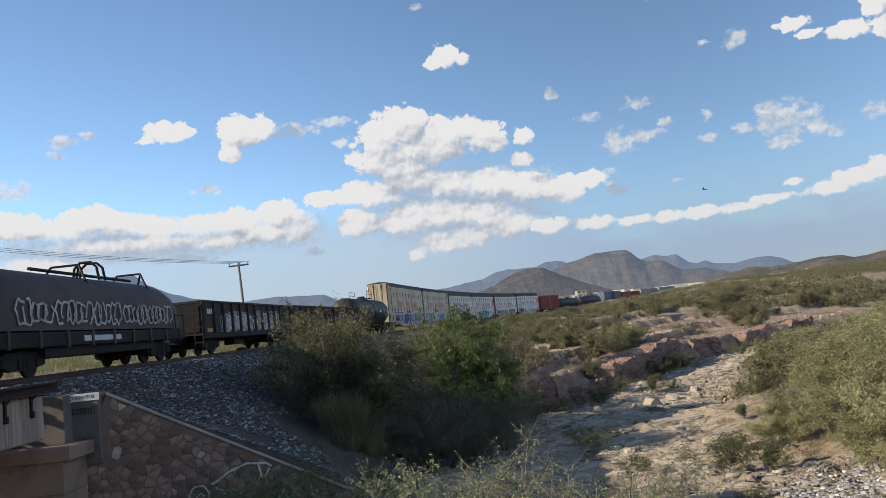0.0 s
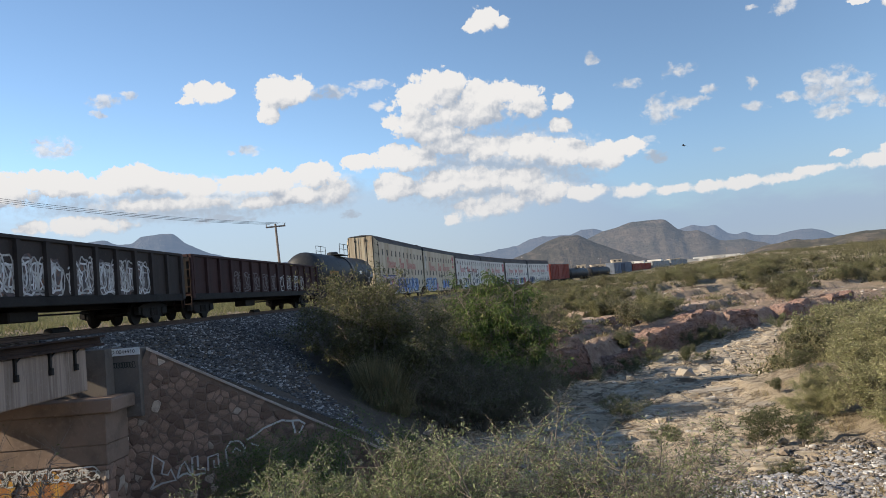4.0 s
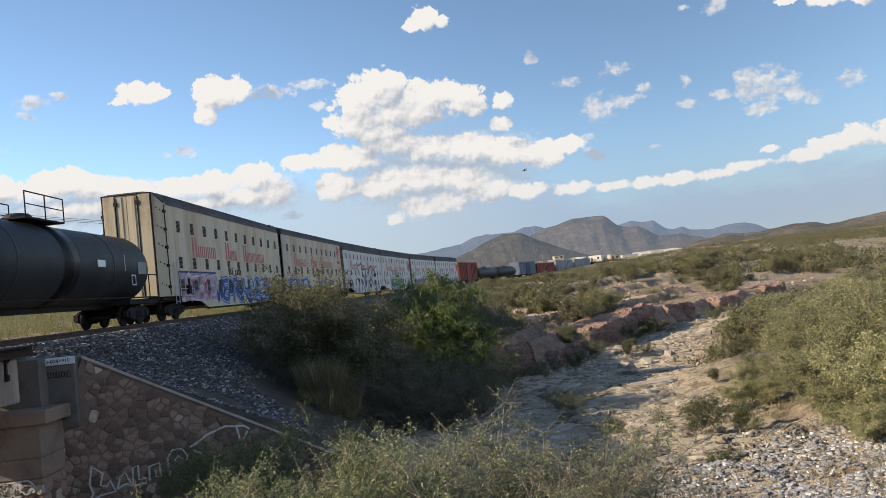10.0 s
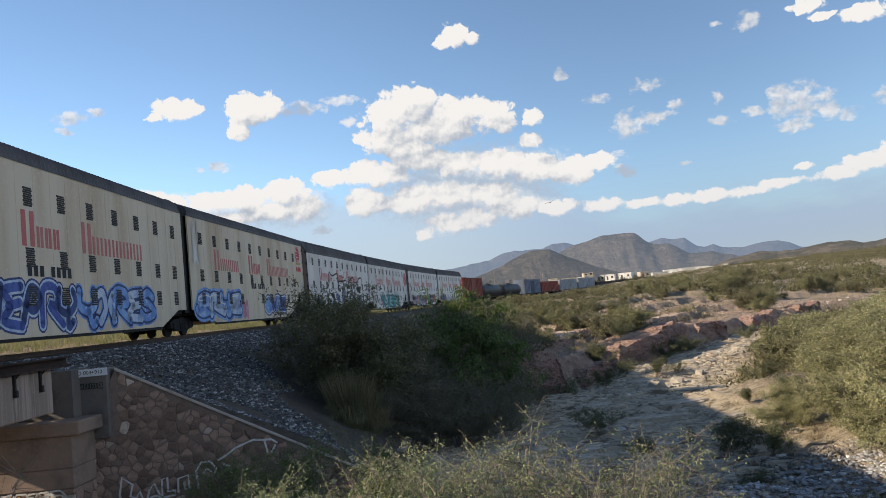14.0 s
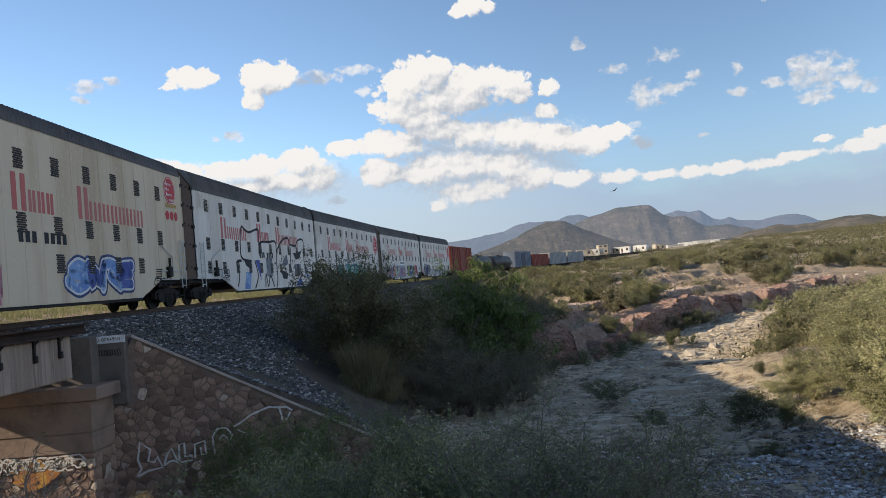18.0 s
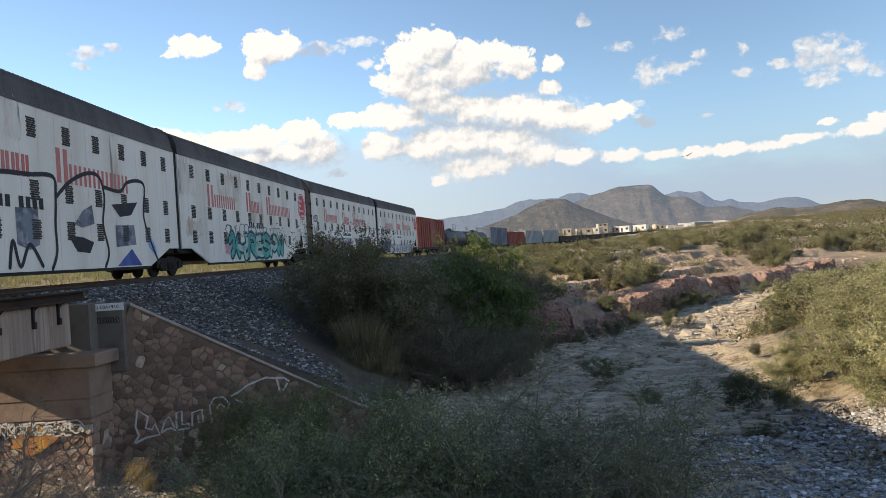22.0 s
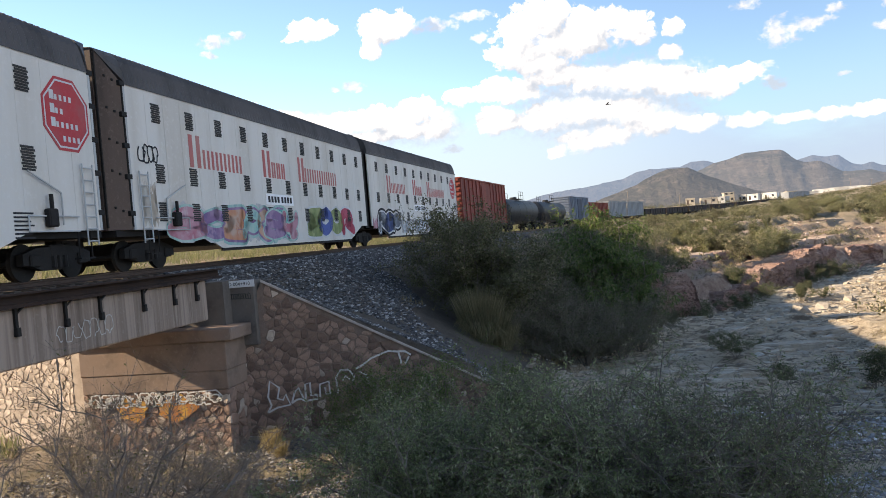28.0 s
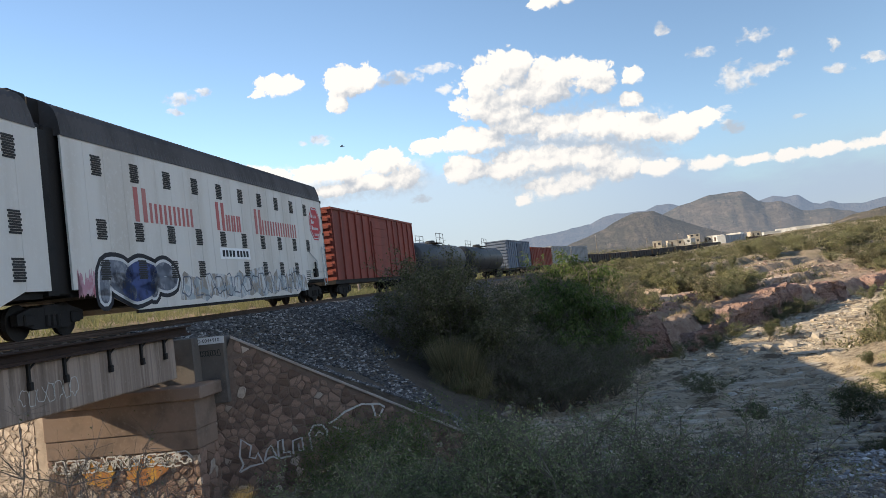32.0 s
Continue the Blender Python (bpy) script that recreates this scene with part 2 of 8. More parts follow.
# ---- mesh helpers ----
class Shape:
    """Gathers vertices and faces of one part."""

    def __init__(self):
        self.v, self.f = [], []

    def add(self, verts, faces):
        n = len(self.v)
        self.v += [tuple(p) for p in verts]
        self.f += [tuple(i + n for i in f) for f in faces]
        return self

    def box(self, x0, x1, y0, y1, z0, z1, b=0.0):
        """A box; b bevels its four edges along its longest side's profile."""
        if b <= 0:
            v = [(x, y, z) for x in (x0, x1) for y in (y0, y1) for z in (z0, z1)]
            return self.add(v, [(0, 1, 3, 2), (4, 6, 7, 5), (0, 4, 5, 1), (2, 3, 7, 6), (0, 2, 6, 4), (1, 5, 7, 3)])
        v = []
        for x, y, z in ((x, y, z) for x in (0, 1) for y in (0, 1) for z in (0, 1)):
            X, Y, Z = (x0, x1)[x], (y0, y1)[y], (z0, z1)[z]
            sx, sy, sz = (b, -b)[x], (b, -b)[y], (b, -b)[z]
            v += [(X, Y + sy, Z + sz), (X + sx, Y, Z + sz), (X + sx, Y + sy, Z)]
        i = lambda x, y, z, k: (x * 4 + y * 2 + z) * 3 + k
        f = []
        for s in (0, 1):
            q = [i(s, 0, 0, 0), i(s, 1, 0, 0), i(s, 1, 1, 0), i(s, 0, 1, 0)]
            f.append(tuple(q if s else q[::-1]))
            q = [i(0, s, 0, 1), i(0, s, 1, 1), i(1, s, 1, 1), i(1, s, 0, 1)]
            f.append(tuple(q if s else q[::-1]))
            q = [i(0, 0, s, 2), i(1, 0, s, 2), i(1, 1, s, 2), i(0, 1, s, 2)]
            f.append(tuple(q if s else q[::-1]))
        for a in (0, 1):
            for c in (0, 1):
                f.append((i(0, a, c, 1), i(1, a, c, 1), i(1, a, c, 2), i(0, a, c, 2)))
                f.append((i(a, 0, c, 0), i(a, 1, c, 0), i(a, 1, c, 2), i(a, 0, c, 2)))
                f.append((i(a, c, 0, 0), i(a, c, 1, 0), i(a, c, 1, 1), i(a, c, 0, 1)))
        for x in (0, 1):
            for y in (0, 1):
                for z in (0, 1):
                    f.append((i(x, y, z, 0), i(x, y, z, 1), i(x, y, z, 2)))
        return self.add(v, f)

    def rod(self, a, b, r0, r1=None, n=6):
        """A round bar from a to b."""
        a, b = Vector(a), Vector(b)
        r1 = r0 if r1 is None else r1
        t = (b - a).normalized()
        u = t.orthogonal().normalized()
        w = t.cross(u)
        ring = [(math.cos(2 * math.pi * k / n), math.sin(2 * math.pi * k / n)) for k in range(n)]
        v = [a + (u * c + w * s) * r0 for c, s in ring] + [b + (u * c + w * s) * r1 for c, s in ring]
        f = [(k, (k + 1) % n, n + (k + 1) % n, n + k) for k in range(n)] + [tuple(range(n))[::-1], tuple(range(n, 2 * n))]
        return self.add(v, f)

    def path(self, pts, r, n=5):
        for a, b in zip(pts, pts[1:]):
            self.rod(a, b, r, r, n)
        return self

    def lathe(self, profile, axis="x", n=20):
        """Turns (along, radius) pairs about an axis through the origin."""
        v, f = [], []
        for a, r in profile:
            for k in range(n):
                c, s = math.cos(2 * math.pi * k / n) * r, math.sin(2 * math.pi * k / n) * r
                v.append((a, c, s) if axis == "x" else (c, a, s) if axis == "y" else (c, s, a))
        for i in range(len(profile) - 1):
            for k in range(n):
                f.append((i * n + k, i * n + (k + 1) % n, (i + 1) * n + (k + 1) % n, (i + 1) * n + k))
        f.append(tuple(range(n))[::-1])
        f.append(tuple(range((len(profile) - 1) * n, len(profile) * n)))
        return self.add(v, f)

    def prism(self, outline, y0, y1):
        """An outline in x and z, pushed from y0 to y1."""
        n = len(outline)
        v = [(x, y0, z) for x, z in outline] + [(x, y1, z) for x, z in outline]
        f = [tuple(range(n)), tuple(range(n, 2 * n))[::-1]] + [(k, n + k, n + (k + 1) % n, (k + 1) % n) for k in range(n)]
        return self.add(v, f)

    def shift(self, x=0, y=0, z=0, n0=0):
        self.v[n0:] = [(a + x, b + y, c + z) for a, b, c in self.v[n0:]]
        return self

    def mesh(self, name, material, flat=True):
        me = bpy.data.meshes.new(name)
        me.from_pydata(self.v, [], self.f)
        bm = bmesh.new()
        bm.from_mesh(me)
        bmesh.ops.recalc_face_normals(bm, faces=bm.faces)
        bm.to_mesh(me)
        bm.free()
        if not flat:
            me.shade_smooth()
        me.materials.append(material)
        return me


def part(name, shape, material, parent=None, label="", smooth=False):
    """Links a shape, or a ready mesh, as one mesh object under a thing or part."""
    me = shape if isinstance(shape, bpy.types.Mesh) else shape.mesh(name, material, not smooth)
    ob = new(name, me)
    if parent is not None:
        ob.parent = parent
    return tagged(ob, label)


def thing(name, label, category, group="", kind=""):
    return tagged(new(name), label, category, group, kind)


def mesh_np(name, verts, faces, material, smooth=False):
    me = bpy.data.meshes.new(name)
    me.from_pydata(verts if isinstance(verts, list) else verts.tolist(), [], faces if isinstance(faces, list) else faces.tolist())
    if smooth:
        me.shade_smooth()
    me.materials.append(material)
    return me


# ---- materials ----
class Nodes:
    def __init__(self, name):
        self.m = bpy.data.materials.new(name)
        self.m.use_nodes = True
        self.t = self.m.node_tree
        self.t.nodes.clear()
        self.out = self.t.nodes.new("ShaderNodeOutputMaterial")
        self.b = self.t.nodes.new("ShaderNodeBsdfPrincipled")
        self.t.links.new(self.b.outputs[0], self.out.inputs[0])
        self.co = self.t.nodes.new("ShaderNodeTexCoord").outputs["Object"]

    def n(self, kind, **sets):
        node = self.t.nodes.new(kind)
        for k, v in sets.items():
            node.inputs[k.replace("_", " ")].default_value = v
        return node

    def link(self, a, b):
        self.t.links.new(a, b)

    def scaled(self, s):
        n = self.n("ShaderNodeMapping")
        n.inputs["Scale"].default_value = s
        self.link(self.co, n.inputs[0])
        return n.outputs[0]

    def noise(self, scale, detail=4, rough=0.6, stretch=None):
        n = self.n("ShaderNodeTexNoise", Scale=scale, Detail=detail, Roughness=rough)
        self.link(self.scaled(stretch) if stretch else self.co, n.inputs["Vector"])
        return n.outputs[0]

    def voronoi(self, scale, feature="F1", stretch=None):
        n = self.n("ShaderNodeTexVoronoi", Scale=scale)
        n.feature = feature
        self.link(self.scaled(stretch) if stretch else self.co, n.inputs["Vector"])
        return n

    def step(self, v, lo, hi, a=0.0, b=1.0):
        n = self.n("ShaderNodeMapRange")
        n.interpolation_type = "SMOOTHSTEP"
        self.link(v, n.inputs[0])
        for i, x in enumerate((lo, hi, a, b)):
            n.inputs[i + 1].default_value = x
        return n.outputs[0]

    def mix(self, f, a, b, mode="MIX"):
        n = self.n("ShaderNodeMix")
        n.data_type, n.blend_type = "RGBA", mode
        for s, v in zip((n.inputs[0], n.inputs[6], n.inputs[7]), (f, a, b)):
            if isinstance(v, bpy.types.NodeSocket):
                self.link(v, s)
            elif isinstance(v, tuple):
                s.default_value = (*v, 1)
            else:
                s.default_value = v
        return n.outputs[2]

    def maths(self, op, a, b=0.0):
        n = self.n("ShaderNodeMath")
        n.operation = op
        for s, v in zip(n.inputs, (a, b)):
            if isinstance(v, bpy.types.NodeSocket):
                self.link(v, s)
            else:
                s.default_value = v
        return n.outputs[0]

    def done(self, color, rough=0.8, metal=0.0, height=None, strength=0.3, dist=0.02, spec=0.4):
        for k, v in (("Base Color", color), ("Roughness", rough), ("Metallic", metal), ("Specular IOR Level", spec)):
            s = self.b.inputs[k]
            if isinstance(v, bpy.types.NodeSocket):
                self.link(v, s)
            elif isinstance(v, tuple):
                s.default_value = (*v, 1)
            else:
                s.default_value = v
        if height is not None:
            bump = self.n("ShaderNodeBump", Strength=strength, Distance=dist)
            self.link(height, bump.inputs["Height"])
            self.link(bump.outputs[0], self.b.inputs["Normal"])
        return self.m


def worn(name, base, dark, light=None, rough=0.7, metal=0.0, big=0.6, fine=9.0, amount=0.8, streak=False, bump=0.15, vary=0.0, spec=0.25):
    """Paint or metal or concrete with stains at a large scale and grain at a small one."""
    k = Nodes(name)
    st = (1, 1, 0.12) if streak else None
    large = k.step(k.noise(big, 5, 0.62, st), 0.42, 0.72, 0, amount)
    small = k.noise(fine, 6, 0.7)
    col = k.mix(large, base, dark)
    col = k.mix(k.step(small, 0.5, 0.75, 0, 0.55), col, light or tuple(min(1, c * 1.3) for c in base))
    if vary:
        info = k.n("ShaderNodeObjectInfo").outputs["Random"]
        hsv = k.n("ShaderNodeHueSaturation")
        k.link(k.step(info, 0, 1, 1 - vary, 1 + vary), hsv.inputs["Value"])
        k.link(col, hsv.inputs["Color"])
        col = hsv.outputs[0]
    return k.done(col, k.step(small, 0.2, 0.8, max(0.05, rough - 0.12), min(1, rough + 0.12)), metal, small, bump, 0.02, spec)


def leaf_material(name, a, b, dry, through=0.35):
    k = Nodes(name)
    r = k.n("ShaderNodeNewGeometry").outputs["Random Per Island"]
    col = k.mix(r, a, b)
    col = k.mix(k.step(r, 0.86, 0.95), col, dry)
    info = k.n("ShaderNodeObjectInfo").outputs["Random"]
    hsv = k.n("ShaderNodeHueSaturation")
    k.link(k.step(info, 0, 1, 0.8, 1.2), hsv.inputs["Value"])
    k.link(col, hsv.inputs["Color"])
    m = k.done(hsv.outputs[0], 0.7, 0.0, spec=0.08)
    tr = k.n("ShaderNodeBsdfTranslucent")
    k.link(hsv.outputs[0], tr.inputs[0])
    mx = k.n("ShaderNodeMixShader")
    mx.inputs[0].default_value = through
    k.link(k.b.outputs[0], mx.inputs[1]), k.link(tr.outputs[0], mx.inputs[2])
    k.link(mx.outputs[0], k.out.inputs[0])
    return m


def ground_material():
    k = Nodes("desert_earth")
    big, mid, fine = k.noise(0.05, 5, 0.6), k.noise(0.35, 6, 0.65), k.noise(5.0, 8, 0.72)
    col = k.mix(k.step(mid, 0.35, 0.7), (0.36, 0.29, 0.205), (0.25, 0.20, 0.135))
    col = k.mix(k.step(big, 0.4, 0.65, 0, 0.6), col, (0.42, 0.325, 0.25))
    col = k.mix(k.step(fine, 0.45, 0.72, 0, 0.6), col, (0.47, 0.39, 0.30))
    geo = k.n("ShaderNodeNewGeometry")
    att = k.n("ShaderNodeAttribute")
    att.attribute_name = "cover"
    zone = k.n("ShaderNodeSeparateColor")
    k.link(att.outputs["Color"], zone.inputs[0])
    # pale silt and slabs of the stream bed
    strata = k.noise(1.3, 8, 0.8, (0.55, 1.35, 1))
    bed = k.mix(k.step(k.noise(0.9, 6, 0.7, (0.5, 1.6, 1)), 0.38, 0.68), (0.66, 0.55, 0.41), (0.45, 0.355, 0.25))
    bed = k.mix(k.step(fine, 0.5, 0.75, 0, 0.5), bed, (0.66, 0.59, 0.475))
    bed = k.mix(k.step(strata, 0.5, 0.57, 0, 0.85), bed, (0.15, 0.112, 0.08))
    col = k.mix(zone.outputs[0], col, bed)
    # reddish cut banks
    red = k.mix(k.step(k.noise(1.2, 6, 0.7), 0.35, 0.7), (0.285, 0.19, 0.15), (0.46, 0.345, 0.27))
    red = k.mix(k.step(k.noise(0.8, 7, 0.75, (0.4, 1.3, 2.0)), 0.53, 0.64, 0, 0.8), red, (0.17, 0.115, 0.09))
    col = k.mix(zone.outputs[1], col, red)
    # grey-brown earth of the embankment
    emb = k.mix(k.step(mid, 0.35, 0.7), (0.165, 0.138, 0.112), (0.105, 0.088, 0.073))
    emb = k.mix(k.step(k.noise(14, 5, 0.7), 0.5, 0.7, 0, 0.6), emb, (0.19, 0.18, 0.175))
    col = k.mix(zone.outputs[2], col, emb)
    # dry grass litter
    scrub = k.step(k.noise(0.22, 6, 0.7), 0.42, 0.6, 0, 0.8)
    free = k.maths("SUBTRACT", 1.0, k.maths("MAXIMUM", k.maths("MAXIMUM", zone.outputs[0], zone.outputs[1]), zone.outputs[2]))
    col = k.mix(k.maths("MULTIPLY", scrub, free), col, (0.165, 0.145, 0.08))
    h = k.maths("ADD", k.maths("ADD", k.maths("MULTIPLY", fine, 0.6), mid), k.maths("MULTIPLY", strata, -1.2))
    return k.done(col, 0.95, 0.0, h, 0.9, 0.3, 0.15)


M_EARTH = ground_material()
M_CONCRETE = worn("weathered_concrete", (0.31, 0.245, 0.20), (0.12, 0.09, 0.075), (0.42, 0.345, 0.29), 0.9, big=2.4, fine=12, streak=True, bump=0.3)
def girder_material():
    """Board-marked concrete with vertical runs of dirt."""
    k = Nodes("board_marked_concrete")
    boards, runs, fine = k.noise(7.0, 3, 0.6, (1, 1, 0.02)), k.noise(2.2, 6, 0.7, (1, 1, 0.1)), k.noise(16, 6, 0.7)
    col = k.mix(k.step(boards, 0.4, 0.6), (0.35, 0.275, 0.225), (0.24, 0.185, 0.15))
    col = k.mix(k.step(runs, 0.5, 0.68, 0, 0.75), col, (0.11, 0.082, 0.066))
    col = k.mix(k.step(fine, 0.55, 0.75, 0, 0.5), col, (0.44, 0.37, 0.315))
    return k.done(col, 0.92, 0.0, k.maths("ADD", boards, fine), 0.4, 0.02, 0.15)


M_GIRDER = girder_material()
M_CAP = worn("brown_concrete", (0.25, 0.18, 0.14), (0.12, 0.09, 0.072), (0.32, 0.25, 0.20), 0.9, big=0.9, bump=0.3)
M_STONE = worn("rubble_stone", (0.24, 0.16, 0.122), (0.145, 0.096, 0.075), (0.34, 0.25, 0.20), 0.92, big=4.5, fine=22, amount=0.9, bump=0.9, vary=0.36)
M_MORTAR = worn("old_mortar", (0.19, 0.138, 0.11), (0.125, 0.09, 0.073), (0.26, 0.2, 0.165), 0.95, big=4.0, fine=24, bump=0.9)
M_BALLAST = worn("ballast_stone", (0.10, 0.098, 0.10), (0.05, 0.05, 0.052), (0.24, 0.235, 0.235), 0.9, big=3.0, fine=20, bump=0.3)
M_RUST = worn("rusty_steel", (0.05, 0.032, 0.026), (0.022, 0.016, 0.015), (0.11, 0.065, 0.042), 0.75, 0.4, big=1.5, fine=18)
M_BLACK = worn("grimy_black_steel", (0.022, 0.020, 0.019), (0.010, 0.009, 0.009), (0.06, 0.05, 0.042), 0.7, 0.2, big=1.2, fine=14)
M_WOOD = worn("old_sleeper_wood", (0.085, 0.065, 0.05), (0.04, 0.032, 0.028), (0.15, 0.12, 0.10), 0.9, big=2, fine=20, bump=0.4)
M_RAIL = worn("rail_steel", (0.10, 0.065, 0.05), (0.05, 0.035, 0.03), (0.22, 0.18, 0.15), 0.55, 0.6, big=2, fine=20)
M_WHITE = worn("rack_white_paint", (0.69, 0.655, 0.605), (0.47, 0.41, 0.34), (0.75, 0.725, 0.69), 0.55, big=0.55, fine=7, amount=0.55, streak=True, bump=0.06)
M_CREAM = worn("rack_cream_paint", (0.61, 0.515, 0.385), (0.39, 0.28, 0.17), (0.69, 0.61, 0.49), 0.6, big=0.6, fine=7, amount=0.7, streak=True, bump=0.06)
M_ROOF = worn("rack_roof_metal", (0.105, 0.095, 0.092), (0.06, 0.054, 0.052), (0.17, 0.16, 0.155), 0.6, 0.3, big=0.8, fine=10, streak=True)
M_BROWN = worn("rack_brown_end", (0.12, 0.085, 0.068), (0.06, 0.043, 0.036), (0.22, 0.165, 0.135), 0.75, big=1.0, streak=True)
M_CREAMEND = worn("rack_cream_end", (0.50, 0.42, 0.30), (0.24, 0.15, 0.09), (0.60, 0.53, 0.41), 0.7, big=1.3, streak=True, amount=0.9)
M_REDBOX = worn("boxcar_red", (0.25, 0.06, 0.043), (0.12, 0.04, 0.033), (0.33, 0.11, 0.08), 0.65, big=0.6, streak=True, amount=0.7)
M_TANK = worn("tank_black", (0.032, 0.033, 0.036), (0.015, 0.015, 0.016), (0.075, 0.072, 0.07), 0.5, 0.0, big=0.5, fine=9, streak=True)
M_MAROON = worn("gondola_maroon", (0.055, 0.027, 0.025), (0.026, 0.017, 0.017), (0.10, 0.058, 0.05), 0.75, big=0.7, streak=True)
M_DARKGON = worn("gondola_black", (0.042, 0.033, 0.03), (0.018, 0.014, 0.013), (0.10, 0.078, 0.066), 0.7, big=0.7, streak=True)
M_COIL = worn("coil_cover_brown", (0.075, 0.052, 0.046), (0.036, 0.026, 0.024), (0.12, 0.09, 0.08), 0.6, big=0.7, streak=True)
M_GREYWAGON = worn("wagon_grey_paint", (0.30, 0.31, 0.32), (0.20, 0.195, 0.19), (0.38, 0.385, 0.39), 0.6, big=0.6, streak=True)
M_BLUEGREY = worn("wagon_blue_grey", (0.15, 0.18, 0.23), (0.09, 0.10, 0.13), (0.22, 0.25, 0.29), 0.6, big=0.6, streak=True)
M_HOPPER = worn("pale_grey_steel", (0.50, 0.51, 0.51), (0.32, 0.31, 0.29), (0.58, 0.58, 0.58), 0.6, big=0.6, streak=True)
M_BLUE = worn("dull_blue_paint", (0.05, 0.065, 0.10), (0.03, 0.035, 0.05), (0.10, 0.11, 0.15), 0.6, big=0.8, streak=True)
M_BARK = worn("twig_bark", (0.20, 0.165, 0.135), (0.10, 0.08, 0.066), (0.31, 0.27, 0.23), 0.9, big=4, fine=30)
M_LEAF = leaf_material("mesquite_leaf", (0.085, 0.10, 0.05), (0.155, 0.165, 0.085), (0.26, 0.235, 0.15))
M_LEAF_DARK = leaf_material("green_tree_leaf", (0.06, 0.095, 0.03), (0.20, 0.265, 0.085), (0.24, 0.24, 0.11))
M_LEAF_DRY = leaf_material("creosote_leaf", (0.105, 0.108, 0.05), (0.245, 0.24, 0.125), (0.33, 0.29, 0.18), 0.2)
M_MEADOW = leaf_material("meadow_grass", (0.17, 0.18, 0.085), (0.30, 0.29, 0.15), (0.33, 0.28, 0.16))
M_TUSSOCK = leaf_material("bunch_grass", (0.17, 0.155, 0.085), (0.32, 0.275, 0.16), (0.38, 0.31, 0.19))
M_STRAW = leaf_material("straw", (0.26, 0.21, 0.11), (0.38, 0.31, 0.17), (0.20, 0.14, 0.07))

# ---- the line of the railway: an arc that bends away to the right ----
ARC_C, ARC_R, ARC_0 = (456.58, 23.944), 468.683, -0.016155
RAIL_Z = EYE_Z - 0.28
MID = -1.45


def climb(s):
    """The line's gentle rise far along it."""
    return 0.00004 * np.maximum(s - 150, 0) ** 2


def bend(s):
    """The line eases out of the arc farther on: metres away from the stream."""
    return 8.2 * ease(s, 50, 250)


def offset(x, y):
    """Metres from the cars' near flank towards the stream."""
    along = ARC_R * (np.arctan2(y - ARC_C[1], ARC_C[0] - x) - ARC_0)
    return ARC_R - np.hypot(x - ARC_C[0], y - ARC_C[1]) + bend(along) * (np.hypot(x, y) < 1500)


def on_track(s, o=MID, z=RAIL_Z):
    """The point at s metres along the line and o metres to the stream's side of the cars' near flank."""
    th = ARC_0 + s / ARC_R
    r = ARC_R - o + float(bend(s))
    return Vector((ARC_C[0] - r * math.cos(th), ARC_C[1] + r * math.sin(th), z + float(climb(s))))


def track_pose(s, o=MID, z=RAIL_Z):
    """A pose whose x runs along the line, away from the viewer, with z up."""
    d = on_track(s + 2, o, z) - on_track(s - 2, o, z)
    return Matrix.Translation(on_track(s, o, z)) @ pose(0, 0, 0, 0, 0, math.degrees(math.atan2(d.y, d.x)))


# ---- ground ----
def vnoise(x, y, seed=0):
    xi, yi = np.floor(x).astype(np.int64), np.floor(y).astype(np.int64)
    fx, fy = x - xi, y - yi
    fx, fy = fx * fx * (3 - 2 * fx), fy * fy * (3 - 2 * fy)

    def h(i, j):
        n = (i * 374761393 + j * 668265263 + seed * 974634533) & 0x7FFFFFFF
        n = ((n ^ (n >> 13)) * 1274126177) & 0x7FFFFFFF
        return ((n ^ (n >> 16)) & 0xFFFF) / 65535.0
    return (h(xi, yi) * (1 - fx) + h(xi + 1, yi) * fx) * (1 - fy) + (h(xi, yi + 1) * (1 - fx) + h(xi + 1, yi + 1) * fx) * fy


def fbm(x, y, octaves=4, seed=0):
    s, a, t = 0.0, 1.0, 0.0
    for k in range(octaves):
        s, t = s + a * (vnoise(x * 2 ** k, y * 2 ** k, seed + k) - 0.5), t + a
        a *= 0.5
    return s / t * 2


def ease(v, lo, hi):
    t = np.clip((v - lo) / (hi - lo), 0, 1)
    return t * t * (3 - 2 * t)


# the stream's left edge, from upstream to the bridge, and its width beside it
BANK_LINE = np.array([(150, 175), (75, 112), (39, 88), (25, 74), (19, 68), (11.2, 56.5), (7.2, 48.8), (2.2, 44.5), (-0.5, 38), (-2.5, 30), (-4.2, 23.5), (-6, 19), (-13, 12), (-30, 4), (-70, -8)], float)
BED_WIDTH = np.array([8, 8, 9, 8, 8, 7.5, 8, 10, 11, 12, 13, 12, 10, 10, 10], float)
CLIFF = np.array([1.0, 1.4, 1.6, 1.9, 2.4, 2.3, 2.3, 2.9, 1.6, 0.6, 0.3, 0.3, 0.3, 0.3, 0.3], float)


